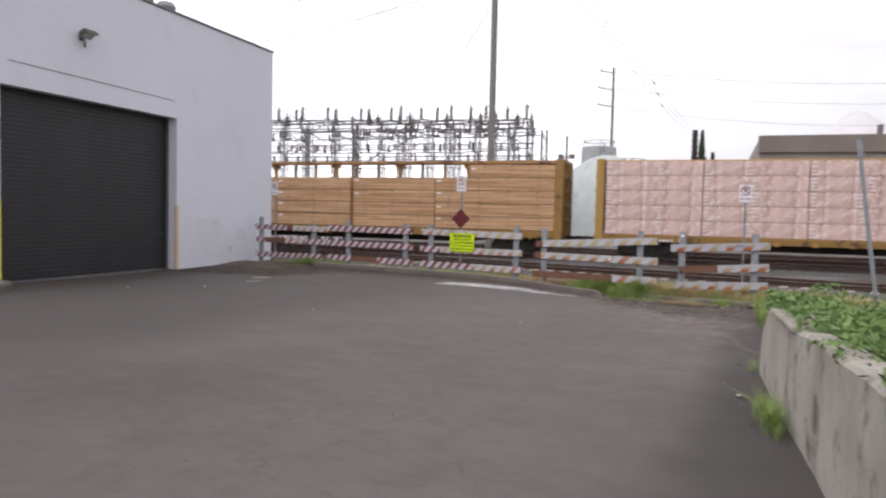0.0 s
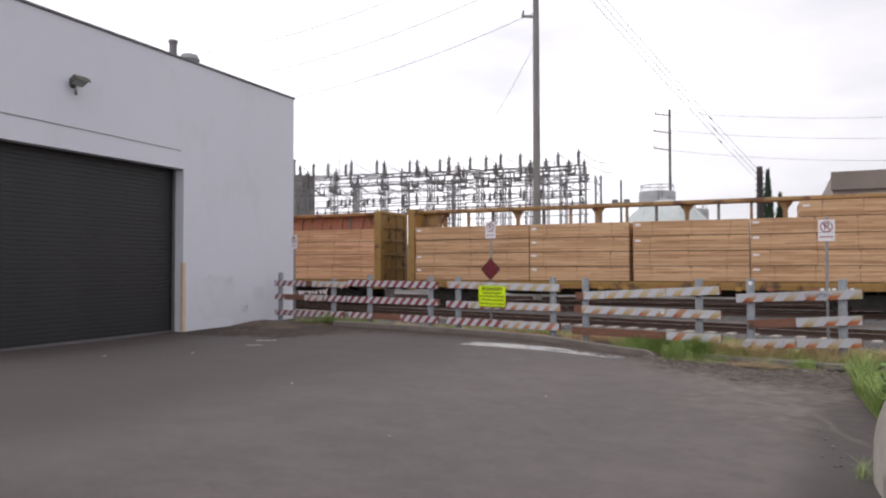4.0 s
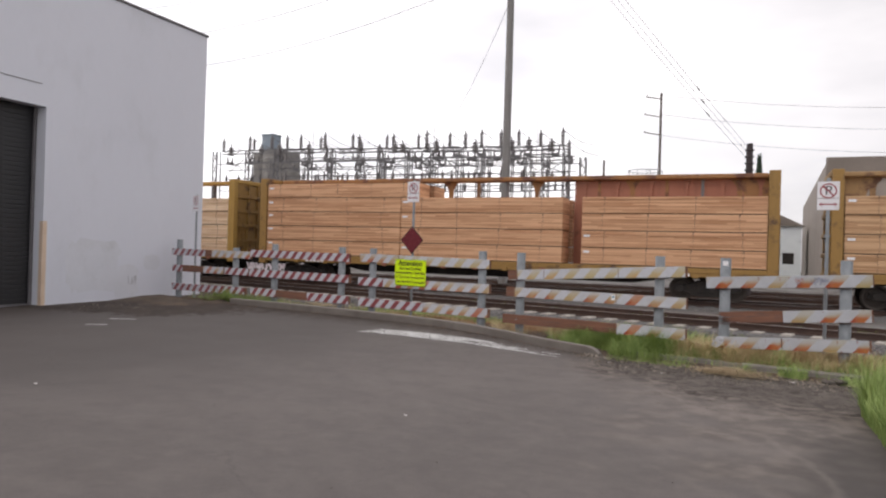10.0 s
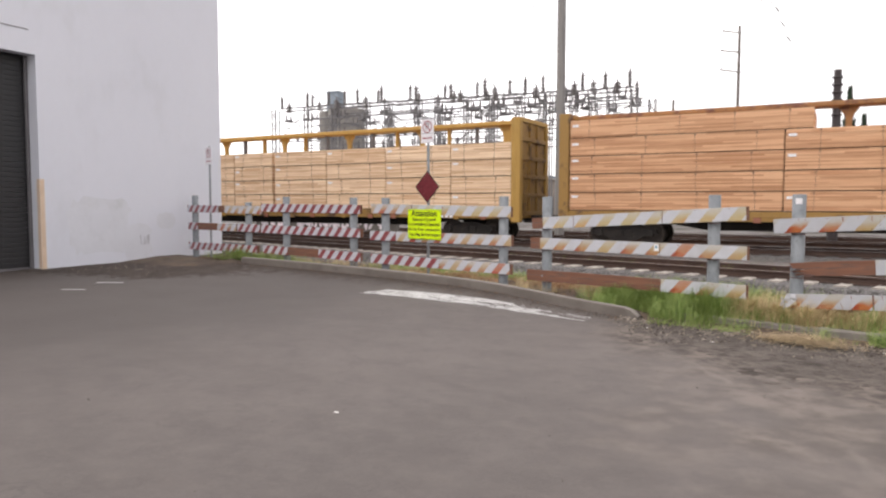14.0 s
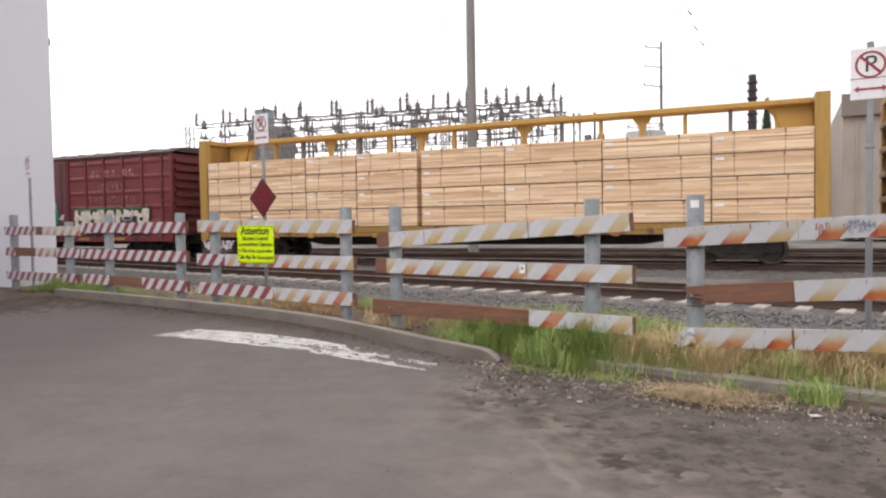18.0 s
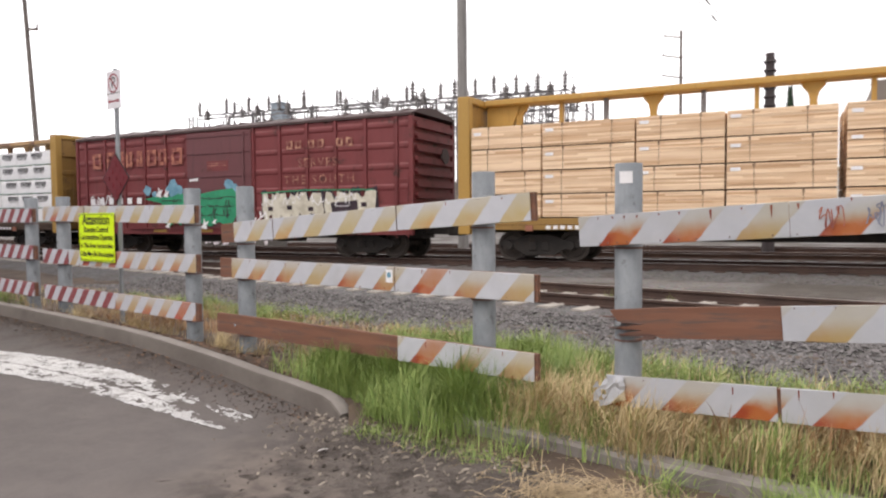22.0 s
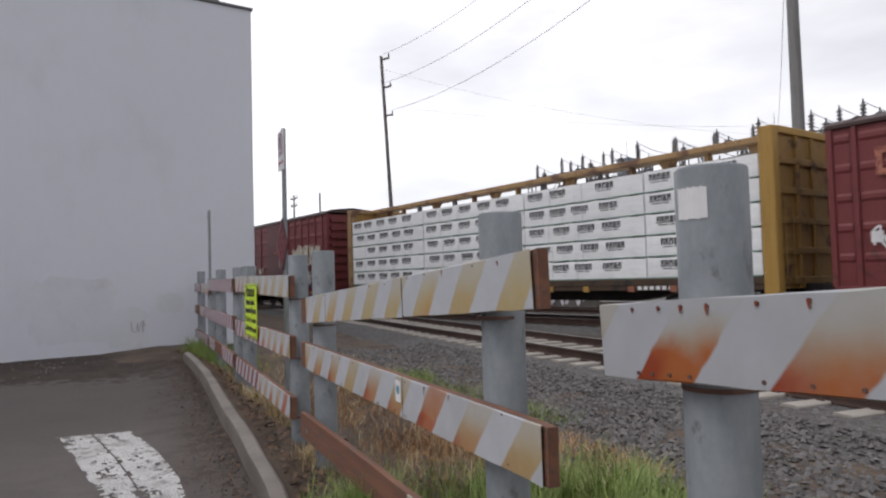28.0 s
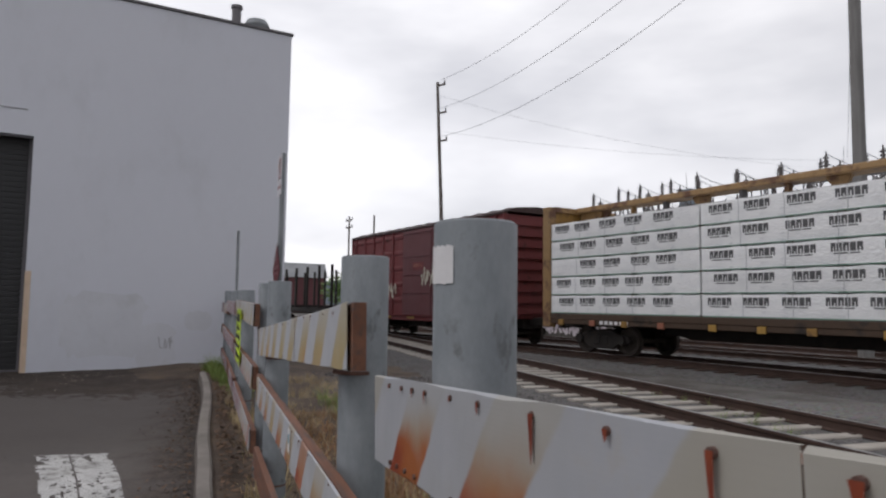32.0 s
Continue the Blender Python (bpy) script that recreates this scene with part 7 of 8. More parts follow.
    for x in (1.3, 4.2, 6.4, 9.5, 11.6):
        part("reflector_strip", Shape().box(x, x + 0.65, y - 0.01, y - 0.008, 0.8, 0.9), YELLOW_CAR, car, "orange-yellow reflector strip")
    return car


def stake_car(length):
    car = thing("stake_car", "dark log flat car with upright steel stakes", "railway car", pose(0, TRAIN_Y, TRAIN_Z), group="freight train cars")
    part("deck", Shape().box(0.1, length - 0.1, -1.4, 1.4, 0.85, 1.15, 0.02), RUNNING, car)
    for i in range(9):
        x = 0.6 + i * (length - 1.2) / 8
        for y in (-1.4, 1.28):
            part("stake", Shape().box(x - 0.08, x + 0.08, y, y + 0.12, 1.15, 3.6, 0.01), RUNNING, car)
        part("bunk", Shape().box(x - 0.1, x + 0.1, -1.28, 1.28, 1.152, 1.3, 0.01), RUNNING, car)
    add_trucks(car, (2.0, length - 2.0))
    add_couplers(car, length)
    return car


CARS = []


def build_train():
    A = dict(h=TIER, mat=LUMBER_A, wrap=False, ink=False, label="warm brown sawn lumber bundle")
    B = dict(h=TIER, mat=LUMBER_B, wrap=False, ink=False, label="pale sawn lumber bundle")
    P = dict(h=0.672, mat=PINK, wrap=True, ink=False, label="lumber bundle under pinkish clear film")
    W = dict(h=0.576, mat=WRAP, wrap=True, ink=True, label="lumber bundle in printed white wrap")
    cols = [(0.45 + i * 4.24, 0.45 + i * 4.24 + 4.2, 0, 5, P) for i in range(5)]
    CARS.append((centerbeam("yellow centre-beam car loaded with pink-wrapped lumber", 22.0, cols, P, True), 23.4))
    cols = [(0.4, 6.15, 0, 4, A), (6.2, 10.62, 0, 4, A), (10.8, 15.35, 0, 4, A), (15.4, 21.46, 0, 4, A), (17.2, 21.46, 4, 5, A)]
    CARS.append((centerbeam("yellow centre-beam car stacked with brown lumber bundles", 21.84, cols, A, True, chord_mat=RUSTY_CHORD, post_mat=DARK_YELLOW, end_mat=DARK_YELLOW), 0.0))
    C = dict(A, mat=LUMBER_C, label="salmon brown sawn lumber bundle")
    cols = [(0.4, 7.3, 0, 4, C), (0.4, 8.1, 4, 5, C), (7.34, 14.3, 0, 4, C), (15.06, 21.48, 0, 4, C)]
    CARS.append((centerbeam("centre-beam car with brown lumber, part of it five bundles high", 21.86, cols, C, True, chord_mat=WARM_CHORD, post_mat=DARK_YELLOW, end_mat=DARK_YELLOW, panels=((14.45, 21.5),)), -23.4))
    cols = [(a, b, 0, 4, B) for a, b in ((0.4, 2.45), (2.5, 4.95), (5.0, 7.1), (7.15, 9.5), (9.68, 12.62), (12.66, 15.72), (15.76, 18.8), (18.84, 21.4))]
    CARS.append((centerbeam("yellow centre-beam car full of pale lumber bundles", 21.78, cols, B, True), -46.7))
    CARS.append((boxcar("rusty oxide red boxcar with faded lettering and graffiti", 15.0, 1, True), -63.12))
    cols = [(0.38, 6.2, 0, 5, W), (6.26, 12.1, 0, 5, W), (12.14, 16.9, 0, 5, W), (16.94, 20.2, 0, 5, W)]
    CARS.append((centerbeam("centre-beam car with white-wrapped printed lumber bundles", 20.6, cols, W, True, chord_mat=RUSTY_CHORD, post_mat=RUSTY_CHORD, sill_mat=BROWN_SILL), -84.82))
    CARS.append((boxcar("rusty red boxcar with pale graffiti tags", 13.7, 2, False, 4.72), -100.65))
    CARS.append((stake_car(17.0), -119.9))


# where the left end of the second car stands, in seconds and metres along the track
RUN = [(0, -26.9), (2, -21.05), (4, -15.0), (6, -8.95), (9, 0.3), (13, 12.5), (17.5, 26.2), (19, 30.7), (21, 36.62), (23, 42.63), (24.7, 47.6), (26, 51.5), (28, 57.25), (29, 60.1), (30, 62.93), (31, 65.67), (32, 68.42)]


def run_at(t):
    ts = [a for a, _ in RUN]
    k = max(0, min(len(RUN) - 2, sum(1 for a in ts if a <= t) - 1))
    (t0, x0), (t1, x1) = RUN[k], RUN[k + 1]
    s0 = (RUN[k + 1][1] - RUN[max(0, k - 1)][1]) / (RUN[k + 1][0] - RUN[max(0, k - 1)][0])
    e = min(len(RUN) - 1, k + 2)
    s1 = (RUN[e][1] - RUN[k][1]) / (RUN[e][0] - RUN[k][0])
    h, u = t1 - t0, (t - t0) / (t1 - t0)
    return (2 * u**3 - 3 * u**2 + 1) * x0 + (u**3 - 2 * u**2 + u) * h * s0 + (-2 * u**3 + 3 * u**2) * x1 + (u**3 - u**2) * h * s1


def motions():
    """The train rolls past to the right; its wheels turn with it."""
    times = [i * 0.5 for i in range(65)]
    for car, offset in CARS:
        walk(car, [(t, pose(run_at(t) + offset, TRAIN_Y, TRAIN_Z)) for t in times])
    quick = [i * 0.2 for i in range(161)]
    turns = [math.degrees(run_at(t) / 0.42) for t in quick]
    for wheel, dx in WHEELS:
        walk(wheel, [(t, pose(dx, 0, 0.42, 0, a, 0)) for t, a in zip(quick, turns)])


# ---- distance beyond the tracks ----
def tube(s, pts, r, n=5):
    """One bent tube through the points."""
    v, f = [], []
    for i, p in enumerate(pts):
        d = (Vector(pts[min(i + 1, len(pts) - 1)]) - Vector(pts[max(i - 1, 0)])).normalized()
        a = d.cross(Vector((0.3, 0.2, 1))).normalized()
        b = d.cross(a)
        v += [Vector(p) + (a * math.cos(2 * math.pi * k / n) + b * math.sin(2 * math.pi * k / n)) * r for k in range(n)]
    for i in range(len(pts) - 1):
        f += [(i * n + k, i * n + (k + 1) % n, (i + 1) * n + (k + 1) % n, (i + 1) * n + k) for k in range(n)]
    return s.mesh(v, f)


def insulator(s, x, y, z, h, fat=0.26):
    n = 5
    prof = []
    for i in range(n):
        prof += [(fat, z + h * i / n), (fat * 0.85, z + h * (i + 0.5) / n), (0.1, z + h * (i + 0.55) / n), (0.1, z + h * (i + 0.98) / n)]
    prof += [(0.07, z + h), (0.06, z + h + 0.3)]
    s.lathe(prof, 7, pose(x, y, 0))


def lattice(s, x, y, z0, z1, w, n):
    for dx in (-w, w):
        for dy in (-w, w):
            s.box(x + dx - 0.05, x + dx + 0.05, y + dy - 0.05, y + dy + 0.05, z0, z1)
    for i in range(n):
        a, b = z0 + (z1 - z0) * i / n, z0 + (z1 - z0) * (i + 1) / n
        s.cyl((x - w, y - w, a), (x + w, y - w, b), 0.035, n=4, caps=False)
        s.cyl((x + w, y - w, a), (x - w, y - w, b), 0.035, n=4, caps=False)


def truss(s, x0, x1, y, z, d=0.7):
    for zz in (z, z + d):
        s.box(x0, x1, y - 0.06, y + 0.06, zz - 0.06, zz + 0.06)
    n = max(2, int((x1 - x0) / 1.4))
    for i in range(n):
        a, b = x0 + (x1 - x0) * i / n, x0 + (x1 - x0) * (i + 1) / n
        s.cyl((a, y, z if i % 2 else z + d), (b, y, z + d if i % 2 else z), 0.035, n=4, caps=False)


def build_substation():
    sub = thing("substation", "grey lattice electricity substation crowded with insulators", "substation", pose(0, 0, 0))
    r = random.Random(12)
    xs = [-59.3, -50.0, -42.5, -36.0, -29.5, -23.5, -17.2]

    def rise(x):
        """The gantries step down towards the east."""
        return 0.85 * (xs[-1] - x) / (xs[-1] - xs[0]) - 0.2
    for row, (y, top, low, gap) in enumerate(((56.5, 12.3, 9.2, 4.1), (61.5, 13.1, 10.0, 4.4), (65.5, 12.5, 8.9, 8.5))):
        for x in xs:
            s = Shape()
            lattice(s, x + row * 0.9 - 0.9, y, 0, top + 0.3 + rise(x), 0.32, 9)
            part("tower", s, STEEL_GREY, sub, kind="stuff")
        for a, b in zip(xs, xs[1:]):
            s = Shape()
            truss(s, a, b, y, top + rise((a + b) / 2), 0.4)
            part("girder", s, STEEL_GREY, sub, kind="stuff")
            for z, q, dy in ((top - 0.75, 0.05, -0.8), (top - 1.35, 0.045, 0.8), (low + 0.7, 0.045, 0.9), (low, 0.07, 0.0), (low - 0.9, 0.05, -0.6)):
                part("busbar", Shape().cyl((a, y + dy, z), (b, y + dy, z + r.uniform(-0.15, 0.15)), q, n=5), STEEL_GREY, sub)
        # stacks of discs on the top girder, each with a wire sloping down to the bus behind
        x = xs[0] + 0.4 + row * 0.8
        while x < xs[-1] + 0.5:
            h = r.uniform(1.25, 1.7)
            up = top + rise(min((a + b) / 2 for a, b in zip(xs, xs[1:]) if x < b + 1.0))
            yy = y - r.uniform(0, 0.6)
            s = Shape()
            insulator(s, x, yy, up + 0.4, h, 0.25)
            part("insulator", s, PORCELAIN, sub)
            if r.random() < 0.45:
                s = Shape()
                insulator(s, x + 1.15, yy, up - 0.2, h * 0.8, 0.36)
                part("insulator", s, PORCELAIN, sub)
            z = up + 0.5 + h
            s = tube(Shape(), [(x + 2.6 * k / 6, yy + 3 * k / 6, z - 1.3 * (k / 6) - 0.35 * math.sin(math.pi * k / 6)) for k in range(7)], 0.034)
            part("jumper", s, STEEL_GREY, sub)
            x += gap * r.uniform(0.85, 1.15)
        # switchgear hung at mid height, and the small lower insulators
        x = xs[0] + 1.2
        while x < xs[-1]:
            z = top - r.uniform(0.2, 0.9)
            g = part("switch_box", Shape().box(x - 0.4, x + 0.4, y - 0.3, y + 0.3, z - 0.28, z, 0.04), STEEL_GREY, sub)
            for dx in (-0.32, 0.32):
                part("bushing", Shape().cyl((x + dx, y, z), (x + dx * 1.3, y, z + r.uniform(0.5, 0.8)), 0.12, 0.07, n=7), PORCELAIN, g)
            part("switch_arm", tube(Shape(), [(x, y, z - 0.3), (x + 1.3, y, z - 0.2 - r.uniform(0, 0.5)), (x + 2.0, y, z - 1.0)], 0.06), STEEL_GREY, g)
            x += r.uniform(2.4, 4.4)
        x = xs[0] + 0.7
        while x < xs[-1]:
            s = Shape()
            insulator(s, x, y, low + 0.05, r.uniform(0.55, 0.85), 0.2)
            part("insulator", s, PORCELAIN, sub)
            x += r.choice((1.3, 1.9, 2.6))
        for k in range(9):
            x, z = r.uniform(xs[0], xs[-1] - 3), r.choice((low + 0.3, top - 1.0))
            part("brace", Shape().cyl((x, y, z - 0.6), (x + r.uniform(1.5, 2.6), y, z + 0.9), 0.05, n=5), STEEL_GREY, sub)
    for i in range(10):
        x = -54 + i * 4
        t = part("transformer", Shape().box(x - 0.8, x + 0.8, 58.5, 60.5, 0, 2.4, 0.05), STEEL_GREY, sub, "grey transformer")
        for dx in (-0.4, 0.4):
            part("bushing", Shape().cyl((x + dx, 59.5, 2.4), (x + dx, 59.5, 3.6), 0.15, n=8), PORCELAIN, t)
    for x, y, h in ((-47, 58, 15.6), (-33, 62, 16.2), (-19.5, 58, 15.4)):
        part("lightning_rod", Shape().cyl((x, y, 11), (x, y, h), 0.05, 0.02, n=5), STEEL_GREY, sub)


def power_pole(x, y, top, r0, arms, mat, lean=0.0, label="tall wooden power pole"):
    p = thing("power_pole", label, "power pole", pose(x, y, 0, 0, lean, 0))
    part("pole", Shape().cyl((0, 0, -1), (0, 0, top), r0, r0 * 0.62, n=12), mat, p)
    for z, ln, a in arms:
        arm = part("crossarm", Shape().box(-ln if a >= 0 else -ln * 0.1, ln if a <= 0 else ln * 0.1, -0.07, 0.07, -0.07, 0.07), mat, p, m=pose(0, 0, z, 0, 12 * (a != 0), 0))
        s = Shape()
        for sx in ((-0.9, 0.9) if a == 0 else ((-0.95,) if a > 0 else (0.95,))):
            s.cyl((sx * ln, 0, 0.07), (sx * ln, 0, 0.35), 0.07, 0.05, n=6)
        part("insulator", s, PORCELAIN, arm)
    return p


def cable(a, b, sag, r=0.007):
    n = 14
    pts = []
    for i in range(n + 1):
        t = i / n
        p = Vector(a).lerp(Vector(b), t)
        p.z -= 4 * sag * t * (1 - t)
        pts.append(p)
    thing("overhead_cable", "thin overhead power cable", "cable", group="overhead cables", shape=tube(Shape(), pts, r, 4), mats=WIRE)


def build_poles():
    power_pole(-11.35, 24.1, 24.0, 0.25, ((23.2, 1.6, 0), (17.0, 0.9, 1)), GREY_POLE, label="tall grey wooden pole beyond the train")
    power_pole(0.78, 24.9, 7.35, 0.24, (), DARK_WOOD, label="short dark creosoted pole stub")
    power_pole(-11.3, 93, 25.5, 0.26, ((24.6, 2.2, 1), (22.0, 2.4, 1), (19.4, 2.4, 1)), POLE_WOOD)
    power_pole(-46.5, 28.7, 20.3, 0.2, ((20.0, 1.2, -1), (17.6, 1.2, -1), (15.2, 1.2, -1)), POLE_WOOD, lean=-4.6)
    power_pole(-10.3, 46.2, 9.6, 0.14, (), POLE_WOOD, label="thin pole with small floodlights")
    power_pole(-78.5, 34.0, 12.4, 0.16, ((11.9, 1.0, 0), (11.0, 0.9, 0)), POLE_WOOD)
    power_pole(-71.3, 34.0, 11.8, 0.16, (), POLE_WOOD, label="bare grey far wooden pole")
    lamp = thing("yard_light", "small twin floodlights on a far pole", "floodlight", pose(-10.3, 46.2, 7.6))
    for sx in (-1, 1):
        part("head", Shape().box(sx * 0.5 - 0.25, sx * 0.5 + 0.25, -0.3, 0.1, -0.1, 0.3, 0.05), STEEL_GREY, lamp)
    part("bar", Shape().cyl((-0.6, 0, 0), (0.6, 0, 0), 0.05, n=6), STEEL_GREY, lamp)
    bk = thing("pole_clips", "dark brackets and cables up the pole stub", "bracket", pose(0.78, 24.9, 5.4))
    for i in range(6):
        part("bracket", Shape().box(-0.205, 0.205, -0.205, 0.205, i * 0.32, i * 0.32 + 0.06, 0.02), DARK_WOOD, bk)
    for z, o in ((25.2, -0.2), (22.4, -0.2), (19.4, -0.2)):
        cable((-11.3 + o, 93, z), (56, 93, z - 2.0), 2.6, 0.024)
    for z in (20.0, 17.6, 15.2):
        cable((-47.7, 28.7, z + 0.3), (-11.35, 24.1, z + 2.1), 1.7, 0.019)
    cable((-47.7, 28.7, 19), (-30, 57, 13), 1.0)
    cable((-47.7, 28.7, 16), (-22, 60, 13), 1.0)
    cable((-11.35, 24.1, 15.5), (-30.2, 57.5, 14.2), 0.8, 0.014)
    # guys from the tall pole down to the stub, each with a strain insulator
    for z0, z1, at in ((23.2, 7.1, 0.8), (22.6, 6.8, 0.82), (22.0, 6.5, 0.84)):
        a, b = Vector((-11.35, 24.1, z0)), Vector((0.78, 24.9, z1))
        cable(tuple(a), tuple(b), 0.25, 0.01)
        p, d = a.lerp(b, at), (b - a).normalized()
        p.z -= 0.25 * 4 * at * (1 - at)
        thing("strain_insulator", "small dark strain insulator on a guy wire", "insulator", group="strain insulators", shape=Shape().cyl(tuple(p - d * 0.13), tuple(p + d * 0.13), 0.028, n=8), mats=DARK_WOOD)


def tank(x, y, r, h, mat, label, dome=0.25):
    t = thing("storage_tank", label, "storage tank", pose(x, y, 0))
    part("shell", smooth(Shape().lathe([(r, 0), (r, h), (r * 0.97, h + r * 0.03), (r * 0.6, h + r * dome * 0.7), (0.2, h + r * dome)], 28).data("shell", mat), 30), mat, t)
    s = Shape()
    for k in range(3):
        z = h * (k + 1) / 3.2
        s.lathe([(r + 0.02, z), (r + 0.06, z + 0.05), (r + 0.02, z + 0.1)], 28)
    part("hoop", s, TANK_GREY, t)
    s = Shape()
    for dx in (-0.25, 0.25):
        s.cyl((r * 0.3 + dx, -r - 0.1, 0), (r * 0.3 + dx, -r - 0.1, h + 0.8), 0.04, n=5)
    part("ladder", s, STEEL_GREY, t)
    part("rail", tube(Shape(), [(r * 0.9 * math.cos(k * math.pi / 12), r * 0.9 * math.sin(k * math.pi / 12), h + 0.9) for k in range(25)], 0.05), STEEL_GREY, t)
    for k in range(10):
        a = k * math.pi / 5
        part("rail_post", Shape().cyl((r * 0.9 * math.cos(a), r * 0.9 * math.sin(a), h), (r * 0.9 * math.cos(a), r * 0.9 * math.sin(a), h + 0.9), 0.04, n=5), STEEL_GREY, t)


def build_tanks():
    tank(-11.8, 82, 2.4, 12.0, TANK_PALE, "grey cylindrical storage tank with a rail", 0.1)
    tank(-8.0, 84, 2.6, 9.6, TANK_PALE, "low grey storage tank", 0.1)
    tank(-131.4, 165, 5.6, 30.2, SILO, "grey concrete silo behind the substation", 0.02)
    tank(-139.0, 167, 3.7, 30.2, SILO, "grey concrete silo behind the substation", 0.02)
    hall = thing("white_dome", "white domed storage hall beyond the tracks", "dome", pose(-9.3, 70, 0))
    part("shell", smooth(Shape().lathe([(6.3, -0.2), (6.3, 2.0)] + [(max(0.05, 6.3 * math.cos(a * math.pi / 24)), 2.0 + 7.9 * math.sin(a * math.pi / 24)) for a in range(1, 13)], 36).data("shell", HALL), 40), HALL, hall)
    part("vent_cap", Shape().cyl((0, 0, 9.8), (0, 0, 10.2), 0.5, n=12), TANK_GREY, hall)
    for k in range(12):
        a0 = k * math.pi / 6
        part("seam", tube(Shape(), [((6.34 * math.cos(q)) * math.cos(a0), (6.34 * math.cos(q)) * math.sin(a0), 2.0 + 7.94 * math.sin(q)) for q in (0, 0.3, 0.6, 0.9, 1.2, 1.5)], 0.03), TANK_GREY, hall)
    truck = thing("box_truck", "white box truck parked beyond the tracks", "truck", pose(-4.0, 58, -0.14, 0, 0, 12))
    part("box", Shape().box(-1.15, 1.15, 0.1, 5.2, 0.95, 3.3, 0.06), TANK_WHITE, truck)
    cab = part("cab", Shape().prism([(-1.0, 0.5), (1.0, 0.5), (1.0, 1.7), (0.88, 2.5), (-0.88, 2.5), (-1.0, 1.7)], -1.9, 0.0), TANK_WHITE, truck)
    part("windscreen", Shape().box(-0.82, 0.82, -1.93, -1.89, 1.6, 2.3, 0.02), RUNNING, cab)
    part("grille", Shape().box(-0.55, 0.55, -1.93, -1.89, 0.75, 1.25, 0.02), RUNNING, cab)
    for sx in (-0.9, 0.9):
        part("headlight", Shape().box(sx - 0.14, sx + 0.14, -1.94, -1.89, 0.8, 1.0, 0.02), STEEL_GREY, cab)
        for yy in (-1.1, 3.8):
            part("wheel", Shape().cyl((sx - 0.14, yy, 0.45), (sx + 0.14, yy, 0.45), 0.45, n=16), RUNNING, truck)
    part("chassis", Shape().box(-0.5, 0.5, -1.7, 5.1, 0.55, 0.94), RUNNING, truck)
    thing("silo_cabin", "small blue-grey cabin on the silos", "cabin", pose(-135.4, 165, 30.2), shape=Shape().box(-2.1, 2.1, -2, 2, 0, 5.4, 0.1).box(-2.3, 2.3, -2.2, 2.2, 5.4, 5.9, 0.05), mats=CABIN)


def build_far_buildings():
    shed = thing("industrial_shed", "large tan metal-clad shed with a brown fascia", "industrial shed", pose(0, 0, 0))
    part("wall", Shape().mesh([(x, y, z) for z in (0, 8.9) for x, y in ((5.8, 44), (60, 44), (60, 92), (7.3, 92))], [(0, 1, 2, 3), (4, 7, 6, 5), (0, 4, 5, 1), (1, 5, 6, 2), (2, 6, 7, 3), (3, 7, 4, 0)]), SHED, shed)
    part("fascia", Shape().box(5.7, 60.2, 43.7, 43.99, 7.7, 9.1, 0.03), SHED_DARK, shed, "brown fascia")
    for i in range(22):
        part("cladding_rib", Shape().box(6.5 + i * 2.3, 6.62 + i * 2.3, 43.9, 43.999, 0, 7.69), SHED, shed)
    part("parapet", Shape().box(7.4, 60.2, 44.0, 92, 8.91, 9.1), SHED_DARK, shed)
    dome = thing("storage_dome", "pale storage dome rising behind the shed", "dome", pose(31.2, 140, 0))
    part("shell", smooth(Shape().lathe([(27, 0), (25, 6), (17, 12.8), (8.4, 18.9), (1.6, 24.0)], 14).data("shell", DOME), 20), DOME, dome)
    part("cap", Shape().cyl((0, 0, 23.9), (0, 0, 24.3), 1.5, 0.5, n=14), DOME, dome)
    part("mast", Shape().box(1.5, 2.4, -9.6, -8.9, 17.6, 20.6, 0.05), STEEL_GREY, dome)
    for x, y, w, h, mt in ((-22, 70, 9, 4.2, TANK_WHITE), (3.5, 75, 5, 5.5, TANK_WHITE), (-40, 84, 12, 5, SHED), (-66, 92, 14, 6, SHED), (-110, 60, 26, 6.5, SHED)):
        b = thing("far_building", "small pale industrial building beyond the tracks", "building", pose(x, y, 0), group="far buildings")
        part("wall", Shape().box(-w / 2, w / 2, -3, 3, 0, h), mt, b)
        part("roof", Shape().prism([(-w / 2 - 0.3, h), (w / 2 + 0.3, h), (0, h + 1.4)], -3.3, 3.3), SHED_DARK, b)
        for i in range(int(w / 2.4)):
            part("window", Shape().box(-w / 2 + 0.8 + i * 2.4, -w / 2 + 1.9 + i * 2.4, -3.03, -2.99, 1.4, 2.6), RUNNING, b)
    red = thing("red_shed", "far red barn-roofed shed", "building", pose(-128, 40, 0))
    part("wall", Shape().box(-14, 14, -5, 5, 0, 6), BOXDOOR, red)
    part("roof", Shape().prism([(-14.5, 6), (14.5, 6), (13, 8.5), (-13, 8.5)], -5.2, 5.2), TANK_GREY, red)
    # hills on the horizon
    v, f = [], []
    n = 90
    for i in range(n + 1):
        a = radians(-70 + 190 * i / n)
        R = 1500
        h = 55 + 30 * noise.noise((i * 0.12, 0, 0)) + 22 * noise.noise((i * 0.45, 2, 0)) + 5 * noise.noise((i * 2.1, 4, 0))
        x, y = -R * math.sin(a), R * math.cos(a)
        v += [(x, y, -5), (x * 1.02, y * 1.02, max(6, h))]
    f = [(2 * i, 2 * i + 2, 2 * i + 3, 2 * i + 1) for i in range(n)]
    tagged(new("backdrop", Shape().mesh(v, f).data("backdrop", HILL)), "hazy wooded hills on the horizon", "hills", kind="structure")


